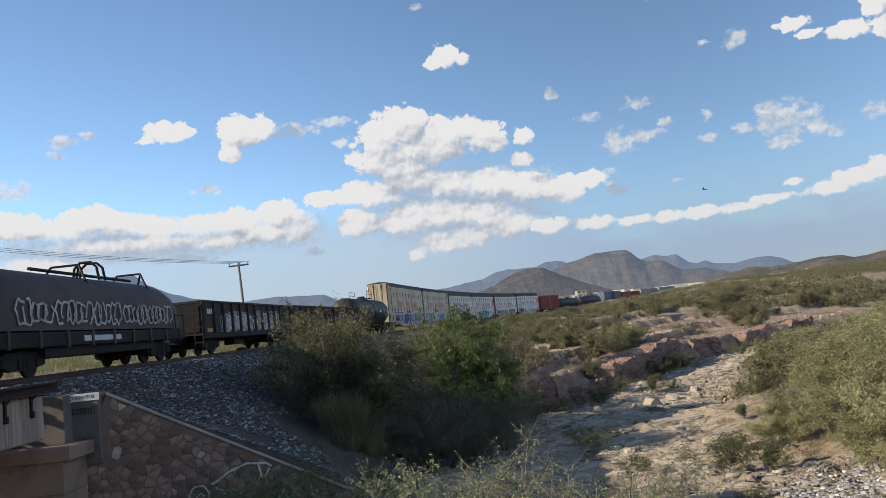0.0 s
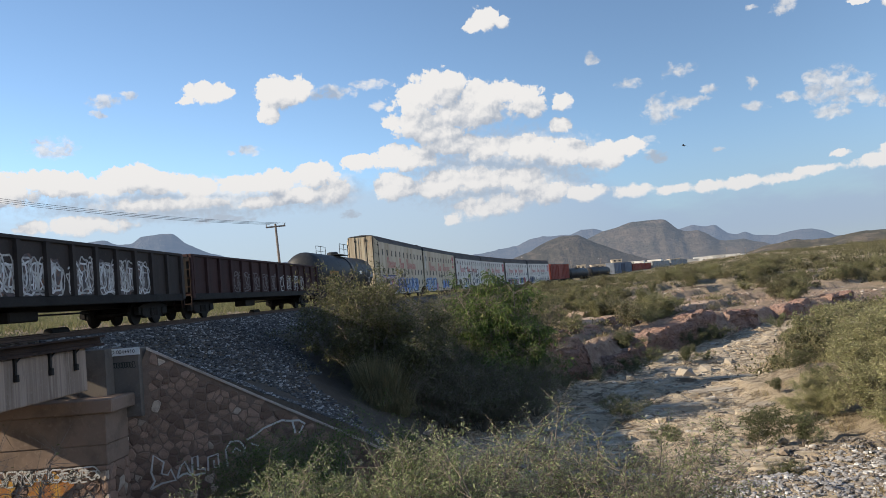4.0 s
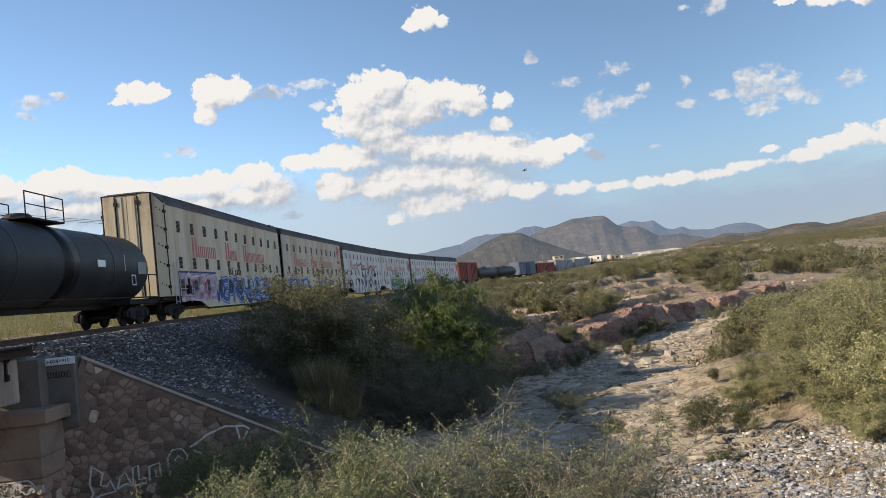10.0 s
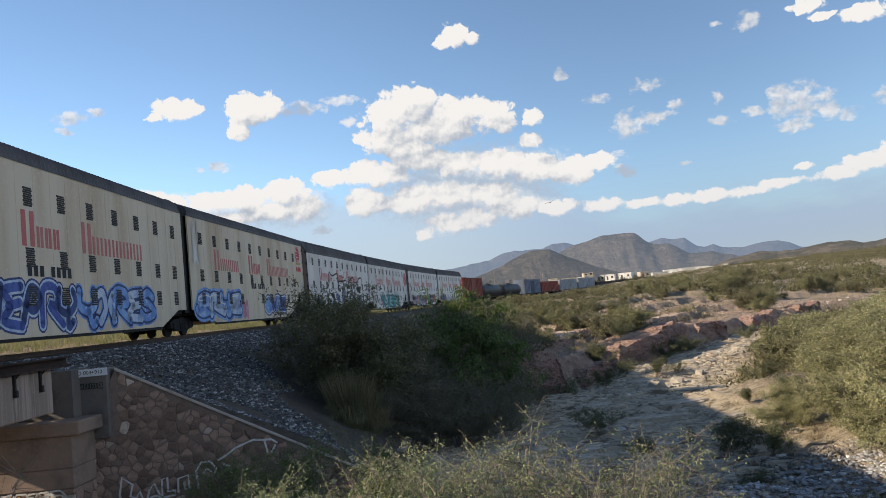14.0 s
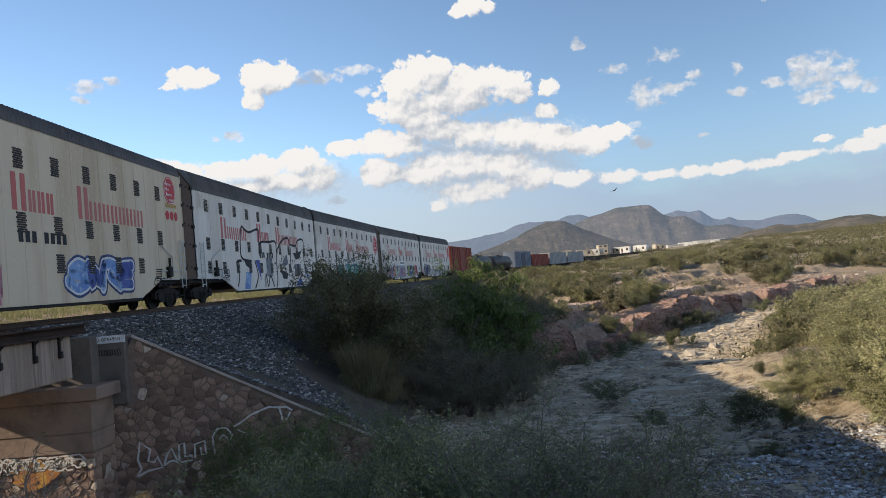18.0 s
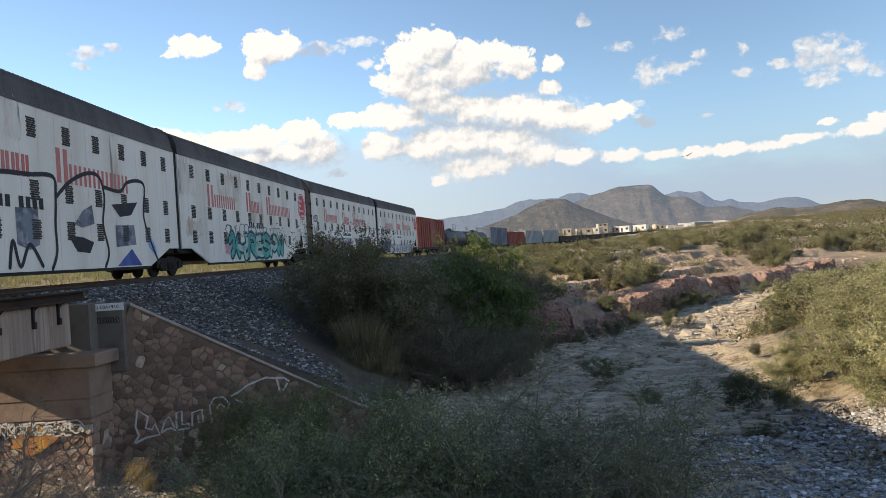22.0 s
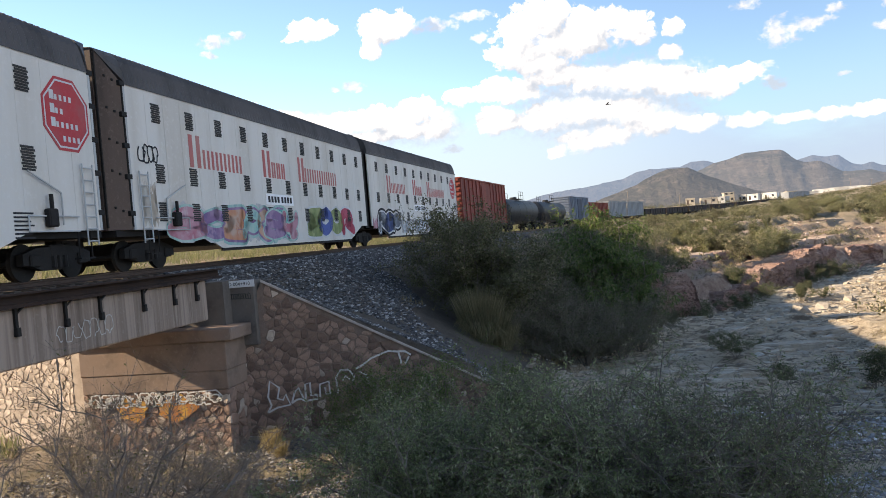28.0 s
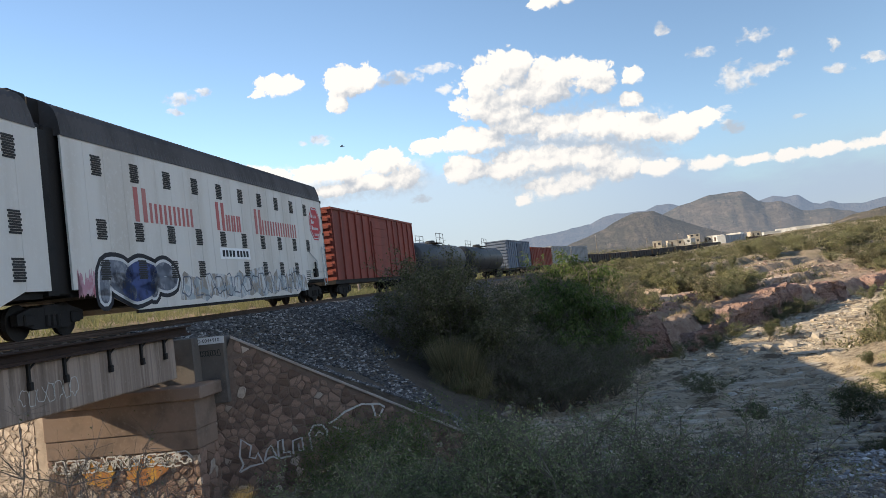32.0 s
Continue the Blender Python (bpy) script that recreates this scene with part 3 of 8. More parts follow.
def bank(x, y):
    """Distance from the stream's left edge (negative on the bed), with the width and the cliff's height there."""
    best = np.full(x.shape, 1e9)
    dist, width, cliff = np.zeros(x.shape), np.zeros(x.shape), np.zeros(x.shape)
    for i in range(len(BANK_LINE) - 1):
        a, b = BANK_LINE[i], BANK_LINE[i + 1]
        d = b - a
        L2 = (d ** 2).sum()
        t = np.clip(((x - a[0]) * d[0] + (y - a[1]) * d[1]) / L2, 0, 1)
        px, py = x - a[0] - t * d[0], y - a[1] - t * d[1]
        q = np.hypot(px, py)
        side = np.sign(d[0] * py - d[1] * px)
        m = q < best
        best = np.where(m, q, best)
        dist = np.where(m, -q * side, dist)
        width = np.where(m, BED_WIDTH[i] + t * (BED_WIDTH[i + 1] - BED_WIDTH[i]), width)
        cliff = np.where(m, CLIFF[i] + t * (CLIFF[i + 1] - CLIFF[i]), cliff)
    return dist, width, cliff


def ground_z(x, y, detail=True, cover=False):
    x, y = np.asarray(x, float), np.asarray(y, float)
    r = np.hypot(x, y)
    az = np.degrees(np.arctan2(x, y))
    o = offset(x, y)
    wob = fbm(x * 0.35, y * 0.35, 4, 3) * 1.3
    d, w, cl = bank(x, y)
    d = d + wob * ease(r, 14, 30)
    # natural land on both sides of the stream
    plain = 4.6 + fbm(x * 0.02, y * 0.02, 4, 11) * 0.8
    left = cl * 0.8 * ease(d, 0.0, 1.6) + np.maximum(d - 1.0, 0) * 0.11
    tread = left / 0.8 + fbm(x * 0.11, y * 0.11, 3, 61) * 0.7
    left = left + (ease(tread - np.floor(tread), 0.8, 0.94) - (tread - np.floor(tread))) * 0.8 * ease(d, 2, 4) * ease(y, 46, 52)
    left = np.minimum(left, plain)
    e = -d - w
    right = 0.9 * ease(e, 0, 6) + np.maximum(e - 3, 0) * 0.045
    right = np.minimum(right, 4.6 + 0.004 * r)
    bed = 0.12 * fbm(x * 0.5, y * 0.9, 4, 5) + np.maximum(r - 40, 0) * 0.008
    z = np.where(d > 0, left + bed, np.where(e > 0, right + bed, bed))
    # rising land far off to the right
    rise = ease(az, 4, 15) * np.clip(r - 235, 0, 330) * 0.030 * (1 - 0.5 * ease(az, 15, 23)) + ease(az, 14, 24) * np.clip(r - 150, 0, 500) * 0.008
    z = z + rise + fbm(x * 0.012, y * 0.012, 5, 21) * np.clip((r - 150) / 90, 0, 5) * ease(az, 8, 18)
    z = np.where(r > 900, z - (r - 900) * 0.01, z)
    # land behind the railway
    back = 5.15 + fbm(x * 0.03, y * 0.03, 4, 9) * 0.4 + np.clip(-o - 6, 0, 60) * 0.085
    behind = (1 - ease(o, -9, -5)) * np.where(r < 90, ease(y, 21.3, 23.5), 1.0)
    z = z + (back - z) * behind
    # embankment
    along = ARC_R * (np.arctan2(y - ARC_C[1], ARC_C[0] - x) - ARC_0)
    top = RAIL_Z - 0.42 + np.where(np.abs(o) < 60, climb(np.clip(along, 0, 600)), 0)
    dam = np.where(o > MID, top - np.maximum(o - MID - 2.1, 0) * 0.54, top - np.maximum(MID - o - 2.1, 0) * 0.5)
    past_bridge = ease(y, 19.6, 20.2) + ease(-y, 4, 5)
    gap = (y < 21.4) & (y > -4) & (r < 60)
    dam = np.where(gap, -9.0, dam)
    # fill that the wing wall holds back
    edge = np.where((x > -9.5) & (x < -3.0) & (r < 60), 21.55 + (x + 9.6) * 0.357, -99)
    heap = 0.78 * np.exp(-np.maximum(y - edge, 0) / 2.2) * ((x > -9.5) & (x < -3.0) & (r < 60)) * ease(-x, 3.0, 4.0)
    dam = np.where(y < edge, -9.0, dam + heap)
    z = np.where(gap & (o < 2) & (o > -14), np.minimum(z, 0.7 + 0.2 * fbm(x * 0.6, y * 0.6, 3, 2)), z)
    lay = np.maximum(z, dam)
    zone_dam = (dam > z - 0.05)
    # the viewer's own bank
    own = 4.35 - np.maximum(np.hypot(x * 0.6, y + 1) - 2.5, 0) * 0.5
    lay = np.maximum(lay, np.where(y < 14, own, -9))
    if detail:
        rough = np.where(zone_dam, 0.05, 0.16)
        lay = lay + fbm(x * 1.3, y * 1.3, 4, 31) * rough * ease(r, 6, 20)
        strata = np.where((d > -0.3) & (d < 1.6) & ~zone_dam, 1.0, 0.0)
        lay = lay + strata * fbm(x * 2.4, y * 2.4, 3, 41) * 0.25
        slab = np.where((d <= 0) & (e < 2) & (r > 22) & ~zone_dam, 1.0, 0.0)
        wavy = y + 0.25 * x + fbm(x * 0.2, y * 0.2, 3, 53) * 3
        steps = np.round(vnoise(x * 0.16 + 3, wavy * 0.55, 51) * 5) / 5 + 0.45 * np.round(vnoise(x * 0.4, wavy * 1.5, 57) * 4) / 4
        lay = lay + slab * ((steps - 0.7) * 0.5 + fbm(x * 1.1, y * 2.0, 4, 83) * 0.16)
    if not cover:
        return lay
    c0 = np.where((d <= 0.2) & ~zone_dam, ease(-e, -2.5 - 6.5 * (1 - ease(y, 40, 55)), 1.0), 0)
    slope = np.where((d > -0.2) & (cl > 1.0) & ~zone_dam, 1 - 0.35 * ease(d, 0.5, 4) - 0.65 * ease(d + 9 * fbm(x * 0.1, y * 0.1, 3, 71), 16, 28), 0) * np.clip(cl / 1.6, 0, 1)
    slope = slope * (1 - ease(r, 90, 130))
    return lay, c0, slope, np.where(zone_dam, 1.0, 0.0)


def stretch(lo, hi, step, far, grow):
    """Even steps from lo to hi, then ever longer ones out to far on both sides."""
    mid = list(np.arange(lo, hi + step / 2, step))
    out, s, v = [], step, mid[-1]
    while v < far:
        s *= grow
        v += s
        out.append(v)
    back, s, v = [], step, mid[0]
    while v > -far:
        s *= grow
        v -= s
        back.append(v)
    return np.array(back[::-1] + mid + out)


def build_ground():
    xs, ys = stretch(-16, 34, 0.22, 3800, 1.06), stretch(15, 86, 0.22, 3800, 1.06)
    X, Y = np.meshgrid(xs, ys, indexing="ij")
    z, c0, c1, c2 = ground_z(X, Y, True, True)
    nx, ny = X.shape
    v = np.stack([X, Y, z], -1).reshape(-1, 3)
    i = np.arange(nx * ny).reshape(nx, ny)
    f = np.stack([i[:-1, :-1], i[1:, :-1], i[1:, 1:], i[:-1, 1:]], -1).reshape(-1, 4)
    me = bpy.data.meshes.new("ground")
    me.vertices.add(len(v)), me.loops.add(f.size), me.polygons.add(len(f))
    me.vertices.foreach_set("co", v.ravel())
    me.polygons.foreach_set("loop_start", np.arange(0, f.size, 4))
    me.loops.foreach_set("vertex_index", f.ravel())
    me.update(calc_edges=True)
    me.shade_smooth()
    att = me.attributes.new("cover", "FLOAT_COLOR", "POINT")
    att.data.foreach_set("color", np.stack([c0, c1, c2, np.ones_like(c0)], -1).reshape(-1).astype(np.float32))
    me.materials.append(M_EARTH)
    return tagged(new("ground", me), "dry desert ground with a pale stream bed and reddish cut banks", "ground", kind="structure")


build_ground()

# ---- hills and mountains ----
def hill_material(name, a, b, c, haze_tint, amount):
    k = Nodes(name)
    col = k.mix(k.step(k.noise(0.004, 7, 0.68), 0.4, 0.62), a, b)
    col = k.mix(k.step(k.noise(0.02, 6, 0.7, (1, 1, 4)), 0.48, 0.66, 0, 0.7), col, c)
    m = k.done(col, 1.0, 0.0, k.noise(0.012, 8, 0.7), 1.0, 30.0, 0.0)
    # haze painted over the far land as a faint bluish glow
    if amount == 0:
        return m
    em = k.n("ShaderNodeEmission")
    em.inputs[0].default_value = (*haze_tint, 1)
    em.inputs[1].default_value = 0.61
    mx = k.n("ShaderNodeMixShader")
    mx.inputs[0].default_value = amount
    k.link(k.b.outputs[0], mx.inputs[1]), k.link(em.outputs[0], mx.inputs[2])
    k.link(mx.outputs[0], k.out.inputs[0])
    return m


# colour of the haze glow mixed into distant land
HAZE_GLOW = (0.34, 0.41, 0.53)


def mountain(name, label, ridge, dist, depth, material, seed, rough=0.10, base=-0.6):
    """A ridge whose crest follows (azimuth, elevation) pairs at a distance, with gullied flanks."""
    az = np.array([r[0] for r in ridge], float)
    el = np.array([r[1] for r in ridge], float)
    n, m = 260, 60
    a = np.linspace(az[0], az[-1], n)
    top = np.interp(a, az, el)
    ker = np.ones(3) / 3
    top = np.convolve(np.pad(top, 1, mode="edge"), ker, "valid")
    top = top + fbm(a * 1.7, a * 0 + seed, 4, seed) * rough
    u = np.linspace(-1, 1, m)
    A, U = np.meshgrid(np.radians(a), u, indexing="ij")
    r = dist + U * depth
    crest = np.tan(np.radians(top))[:, None] * dist
    foot = math.tan(radians(base)) * dist
    prof = np.where(U < 0, ease(U + 1, 0.0, 1.0) ** 1.0, 1 - 0.8 * U)
    tread = prof * 7 + fbm(A * 25, U * 2, 3, seed + 9) * 0.5
    prof = np.where(U < 0, prof + (ease(tread - np.floor(tread), 0.55, 0.95) - (tread - np.floor(tread))) * 0.045 * (prof > 0.3) * (prof < 0.97), prof)
    gully = fbm(A * 60 + U * 1.5, U * 2.0 + seed, 5, seed + 3) * 0.07 * np.clip(1 - np.abs(U + 0.45) / 0.55, 0, 1)
    Z = foot + (crest - foot) * np.clip(prof + gully, 0, 1.0)
    Z = Z + EYE_Z
    v = np.stack([r * np.sin(A), r * np.cos(A), Z], -1).reshape(-1, 3)
    i = np.arange(n * m).reshape(n, m)
    f = np.stack([i[:-1, :-1], i[1:, :-1], i[1:, 1:], i[:-1, 1:]], -1).reshape(-1, 4)
    return tagged(new(name, mesh_np(name, v, f, material, True)), label, "mountain", kind="structure")


# last number: how much painted haze covers each land's own colour
M_HILL = hill_material("near_hill", (0.14, 0.11, 0.08), (0.075, 0.075, 0.045), (0.26, 0.20, 0.15), HAZE_GLOW, 0.14)
M_MOUNT = hill_material("brown_mountain", (0.125, 0.10, 0.075), (0.07, 0.066, 0.05), (0.20, 0.16, 0.13), HAZE_GLOW, 0.36)
M_MOUNT_NEAR = hill_material("dark_foothill", (0.095, 0.08, 0.06), (0.06, 0.056, 0.042), (0.16, 0.125, 0.10), HAZE_GLOW, 0.24)
M_MOUNT_FAR = hill_material("haze_blue_mountain", (0.15, 0.14, 0.13), (0.11, 0.115, 0.11), (0.19, 0.17, 0.15), (0.27, 0.36, 0.52), 0.62)
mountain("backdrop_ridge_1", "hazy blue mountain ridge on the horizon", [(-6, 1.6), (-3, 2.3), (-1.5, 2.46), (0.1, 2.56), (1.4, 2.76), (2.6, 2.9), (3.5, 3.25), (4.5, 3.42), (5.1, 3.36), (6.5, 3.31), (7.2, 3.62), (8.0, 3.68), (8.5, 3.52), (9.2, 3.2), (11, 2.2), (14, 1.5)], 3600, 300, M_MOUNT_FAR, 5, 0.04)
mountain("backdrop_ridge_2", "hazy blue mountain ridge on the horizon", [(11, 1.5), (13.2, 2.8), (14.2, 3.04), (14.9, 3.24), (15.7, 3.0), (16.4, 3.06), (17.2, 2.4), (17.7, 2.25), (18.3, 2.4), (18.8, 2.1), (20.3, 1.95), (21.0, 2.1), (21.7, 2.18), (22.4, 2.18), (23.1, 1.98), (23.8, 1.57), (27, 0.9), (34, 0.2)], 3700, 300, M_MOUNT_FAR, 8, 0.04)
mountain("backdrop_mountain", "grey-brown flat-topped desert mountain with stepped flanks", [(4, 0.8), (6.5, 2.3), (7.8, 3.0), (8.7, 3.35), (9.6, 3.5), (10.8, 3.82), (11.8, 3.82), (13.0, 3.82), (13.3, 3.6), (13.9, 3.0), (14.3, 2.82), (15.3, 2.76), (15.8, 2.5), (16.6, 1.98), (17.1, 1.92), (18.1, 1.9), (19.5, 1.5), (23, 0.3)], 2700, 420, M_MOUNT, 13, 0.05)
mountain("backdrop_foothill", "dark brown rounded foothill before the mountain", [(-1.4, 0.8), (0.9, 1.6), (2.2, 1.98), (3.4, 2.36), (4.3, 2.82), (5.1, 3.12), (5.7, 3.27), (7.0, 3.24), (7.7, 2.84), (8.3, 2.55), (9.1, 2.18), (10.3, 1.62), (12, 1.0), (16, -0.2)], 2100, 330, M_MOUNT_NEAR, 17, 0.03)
mountain("backdrop_mesa", "hazy blue-grey mesa behind the railway", [(-33, 3.0), (-29, 4.9), (-27.4, 5.25), (-26.2, 5.27), (-25.6, 4.98), (-24.6, 4.93), (-24.0, 5.4), (-22.6, 5.58), (-21.9, 5.55), (-21.0, 4.78), (-19.8, 4.16), (-18.2, 3.6), (-15, 3.0), (-12.6, 3.16), (-11, 3.1), (-9, 2.95), (-7.5, 2.2), (-4, 1.2), (0, 0)], 2600, 350, M_MOUNT_FAR, 23, 0.03)
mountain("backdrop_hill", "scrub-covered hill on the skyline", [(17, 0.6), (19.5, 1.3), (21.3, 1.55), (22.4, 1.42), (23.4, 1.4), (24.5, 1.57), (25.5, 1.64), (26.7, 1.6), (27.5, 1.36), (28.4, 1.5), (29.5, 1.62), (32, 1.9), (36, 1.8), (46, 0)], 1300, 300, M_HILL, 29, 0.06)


# ---- railway track ----
def build_track():
    tr = thing("railway_track", "single railway track on grey ballast, rusty rails", "railway", kind="structure")
    for o in (-0.7535, 0.7535):
        sh = Shape()
        ss = np.arange(-60, 560, 3.0)
        prof = [(-0.07, -0.16), (0.07, -0.16), (0.07, -0.145), (0.012, -0.12), (0.012, -0.045), (0.036, -0.03), (0.036, 0.0), (-0.036, 0.0), (-0.036, -0.03), (-0.012, -0.045), (-0.012, -0.12), (-0.07, -0.145)]
        v, f, n = [], [], len(prof)
        for s in ss:
            for dy, dz in prof:
                v.append(on_track(s, MID + o + dy, RAIL_Z + dz))
        for i in range(len(ss) - 1):
            for k in range(n):
                f.append((i * n + k, i * n + (k + 1) % n, (i + 1) * n + (k + 1) % n, (i + 1) * n + k))
        part("rail", sh.add(v, f), M_RAIL, tr)
    tie = Shape().box(-0.11, 0.11, -1.25, 1.25, -0.34, -0.165, 0.015).mesh("sleeper", M_WOOD)
    for k in range(290):
        ob = part("sleeper", tie, None, tr)
        ob.matrix_basis = track_pose(-38 + k * 0.58 + random.uniform(-0.03, 0.03)) @ pose(0, random.uniform(-0.05, 0.05), 0, 0, 0, random.uniform(-1.5, 1.5))
    # ballast shoulder under the sleepers
    v, f = [], []
    prof = [(-2.3, -0.62), (-1.6, -0.21), (-0.8, -0.235), (0, -0.225), (0.8, -0.235), (1.6, -0.21), (2.3, -0.62)]
    ss = [s for s in np.arange(4.2, 420, 0.8)]
    for s in ss:
        for dy, dz in prof:
            v.append(on_track(s, MID + dy, RAIL_Z + dz + random.uniform(-0.025, 0.025)))
    n = len(prof)
    for i in range(len(ss) - 1):
        for k in range(n - 1):
            f.append((i * n + k, i * n + k + 1, (i + 1) * n + k + 1, (i + 1) * n + k))
    tagged(part("ballast_bed", Shape().add(v, f), M_BALLAST, tr, "bed of grey crushed stone"), kind="stuff")
    return tr


build_track()

# ---- bridge ----
FACE_X = -10.2
M_PILASTER = worn("dark_grey_render", (0.15, 0.13, 0.115), (0.08, 0.07, 0.065), (0.21, 0.19, 0.17), 0.9, big=1.2, fine=12, bump=0.3)


def build_bridge():
    br = thing("railway_bridge", "concrete girder railway bridge with rust-stained steel edge", "bridge")
    part("girder", Shape().box(FACE_X - 0.5, FACE_X, -16, 19.35, 4.25, 5.33, 0.03), M_GIRDER, br, "pale stained concrete girder")
    part("girder", Shape().box(FACE_X - 4.5, FACE_X - 4.0, -16, 19.35, 4.25, 5.33, 0.03), M_GIRDER, br, "pale stained concrete girder")
    part("deck_slab", Shape().box(FACE_X - 3.98, FACE_X - 0.52, -16, 19.3, 5.0, 5.3), M_CONCRETE, br)
    part("edge_beam", Shape().box(FACE_X - 0.1, FACE_X + 0.16, -16, 20.0, 5.335, 5.4).box(FACE_X - 0.06, FACE_X + 0.05, -16, 20.0, 5.4, 5.56).box(FACE_X - 0.1, FACE_X + 0.2, -16, 20.0, 5.56, 5.6), M_RUST, br, "dark rusty steel edge beam")
    part("edge_beam", Shape().box(FACE_X - 4.66, FACE_X - 4.4, -16, 20.0, 5.335, 5.6), M_RUST, br, "dark rusty steel edge beam")
    hook = Shape().box(0.0, 0.05, -0.035, 0.035, -0.42, 0.0).box(0.0, 0.09, -0.05, 0.05, -0.52, -0.36, 0.01)
    hook.rod((0.03, 0.02, -0.12), (0.06, 0.2, 0.02), 0.02)
    hook = hook.mesh("bracket", M_BLACK)
    for k in range(16):
        ob = part("bracket", hook, None, br, "rusty iron bracket")
        ob.location = (FACE_X + 0.003, 18.75 - k * 1.35 + (0.25 if k % 3 else 0), 5.34)
    return br


def build_abutment():
    ab = thing("bridge_abutment", "stone and concrete bridge abutment with faded graffiti", "abutment", kind="structure")
    y0 = 19.75
    part("bearing_cap", Shape().box(FACE_X - 4.5, FACE_X + 0.44, y0 - 0.1, y0 + 1.4, 3.62, 3.97, 0.03), M_CAP, ab, "brown concrete bearing cap")
    part("concrete_block", Shape().box(FACE_X - 4.3, FACE_X + 0.2, y0, y0 + 1.6, 2.81, 3.617, 0.02), M_CAP, ab)
    part("concrete_block", Shape().box(FACE_X - 4.28, FACE_X + 0.18, y0 + 0.02, y0 + 1.6, 2.3, 2.807, 0.02), M_CAP, ab)
    part("masonry_core", Shape().box(FACE_X - 4.24, FACE_X + 0.14, y0 + 0.055, y0 + 1.6, -0.8, 2.297), M_MORTAR, ab)
    part("back_wall", Shape().box(FACE_X - 4.3, FACE_X - 0.1, y0 + 0.75, y0 + 1.8, 3.973, 5.2), M_PILASTER, ab)
    part("pilaster", Shape().box(FACE_X - 0.45, FACE_X + 0.62, 20.95, 21.7, 3.3, 5.16, 0.02), M_PILASTER, ab, "grey concrete pilaster with dark scribbles")
    return ab


WING_A, WING_B = Vector((-9.45, 21.15, 0)), Vector((-3.9, 23.05, 0))
WING_TOP_A, WING_TOP_B = 5.2, 1.9


def build_wing():
    w = thing("wing_wall", "sloping rubble-stone wing wall with pale coping and white graffiti", "wall", kind="structure")
    d = (WING_B - WING_A).to_2d()
    L = d.length
    frame_m = Matrix.Translation(WING_A) @ pose(0, 0, 0, 0, 0, math.degrees(math.atan2(d.y, d.x)))
    a = Shape().prism([(-0.8, -0.8), (L + 1, -0.8), (L + 1, WING_TOP_B - 0.6), (L, WING_TOP_B - 0.12), (0, WING_TOP_A - 0.12), (-0.8, WING_TOP_A - 1.9)], 0.024, 0.34)
    part("masonry_core", a, M_MORTAR, w).matrix_basis = frame_m
    c = Shape().prism([(0, WING_TOP_A - 0.12), (L + 0.8, WING_TOP_B - 0.595), (L + 0.8, WING_TOP_B - 0.525), (0, WING_TOP_A - 0.05)], -0.03, 0.1)
    part("coping", c, worn("pale_coping", (0.40, 0.345, 0.30), (0.25, 0.205, 0.175), (0.52, 0.47, 0.42), 0.9, big=1.5, bump=0.4), w, "pale concrete coping").matrix_basis = frame_m
    return w, frame_m, L


FAR_WING = Matrix.Translation((FACE_X - 9.75, 21.2, 0)) @ pose(0, 0, 0, 0, 0, -14)


def build_far_wing():
    w = thing("far_wing_wall", "sunlit pale rubble wing wall beyond the bridge", "wall", kind="structure")
    a = Shape().prism([(-0.6, -0.8), (5.75, -0.8), (5.75, 4.6), (5.0, 4.6), (-0.6, 1.8)], 0.026, 0.7)
    part("masonry_core", a, worn("pale_mortar", (0.36, 0.29, 0.23), (0.22, 0.17, 0.135), (0.46, 0.39, 0.33), 0.95, big=1.2, fine=18, bump=0.6), w).matrix_basis = FAR_WING
    return w


build_bridge()
build_abutment()
_w, WING_FRAME, WING_L = build_wing()
build_far_wing()

# ---- train ----
SPEED, FRONT = 5.94, 78.6
CARS = []


def join_train(car, u):
    """Remembers a car whose middle lies u metres behind the leading edge of the first tall car."""
    CARS.append((car, u))
    return car


def bogie_shape():
    sh = Shape()
    for y in (-1.0, 1.0):
        sh.prism([(-1.25, 0.36), (-1.1, 0.36), (-0.55, 0.22), (0.55, 0.22), (1.1, 0.36), (1.25, 0.36), (1.25, 0.62), (0.75, 0.76), (-0.75, 0.76), (-1.25, 0.62)], y - 0.09, y + 0.09)
        for x in (-0.88, 0.88):
            sh.box(x - 0.17, x + 0.17, y - 0.15, y + 0.15, 0.32, 0.60, 0.03)
        for x in (-0.2, 0.0, 0.2):
            sh.rod((x, y * 1.1, 0.28), (x, y * 1.1, 0.56), 0.075, n=8)
    sh.box(-0.3, 0.3, -1.1, 1.1, 0.5, 0.82, 0.03)
    return sh


BOGIE = bogie_shape().mesh("bogie", M_BLACK)
WHEELSET = Shape()
for _y in (-0.75, 0.75):
    _w = Shape().lathe([(-0.07, 0.14), (-0.065, 0.36), (-0.06, 0.44), (0.0, 0.44), (0.07, 0.42), (0.075, 0.34), (0.05, 0.14)] if _y < 0 else [(-0.05, 0.14), (-0.075, 0.34), (-0.07, 0.42), (0.0, 0.44), (0.06, 0.44), (0.065, 0.36), (0.07, 0.14)], "y", 20)
    WHEELSET.add([(a, b + _y, c) for a, b, c in _w.v], _w.f)
WHEELSET.rod((0, -1.05, 0), (0, 1.05, 0), 0.085, n=8)
WHEELSET = WHEELSET.mesh("wheelset", M_BLACK)
WHEELS = []
NEAR_WAGON = [True]


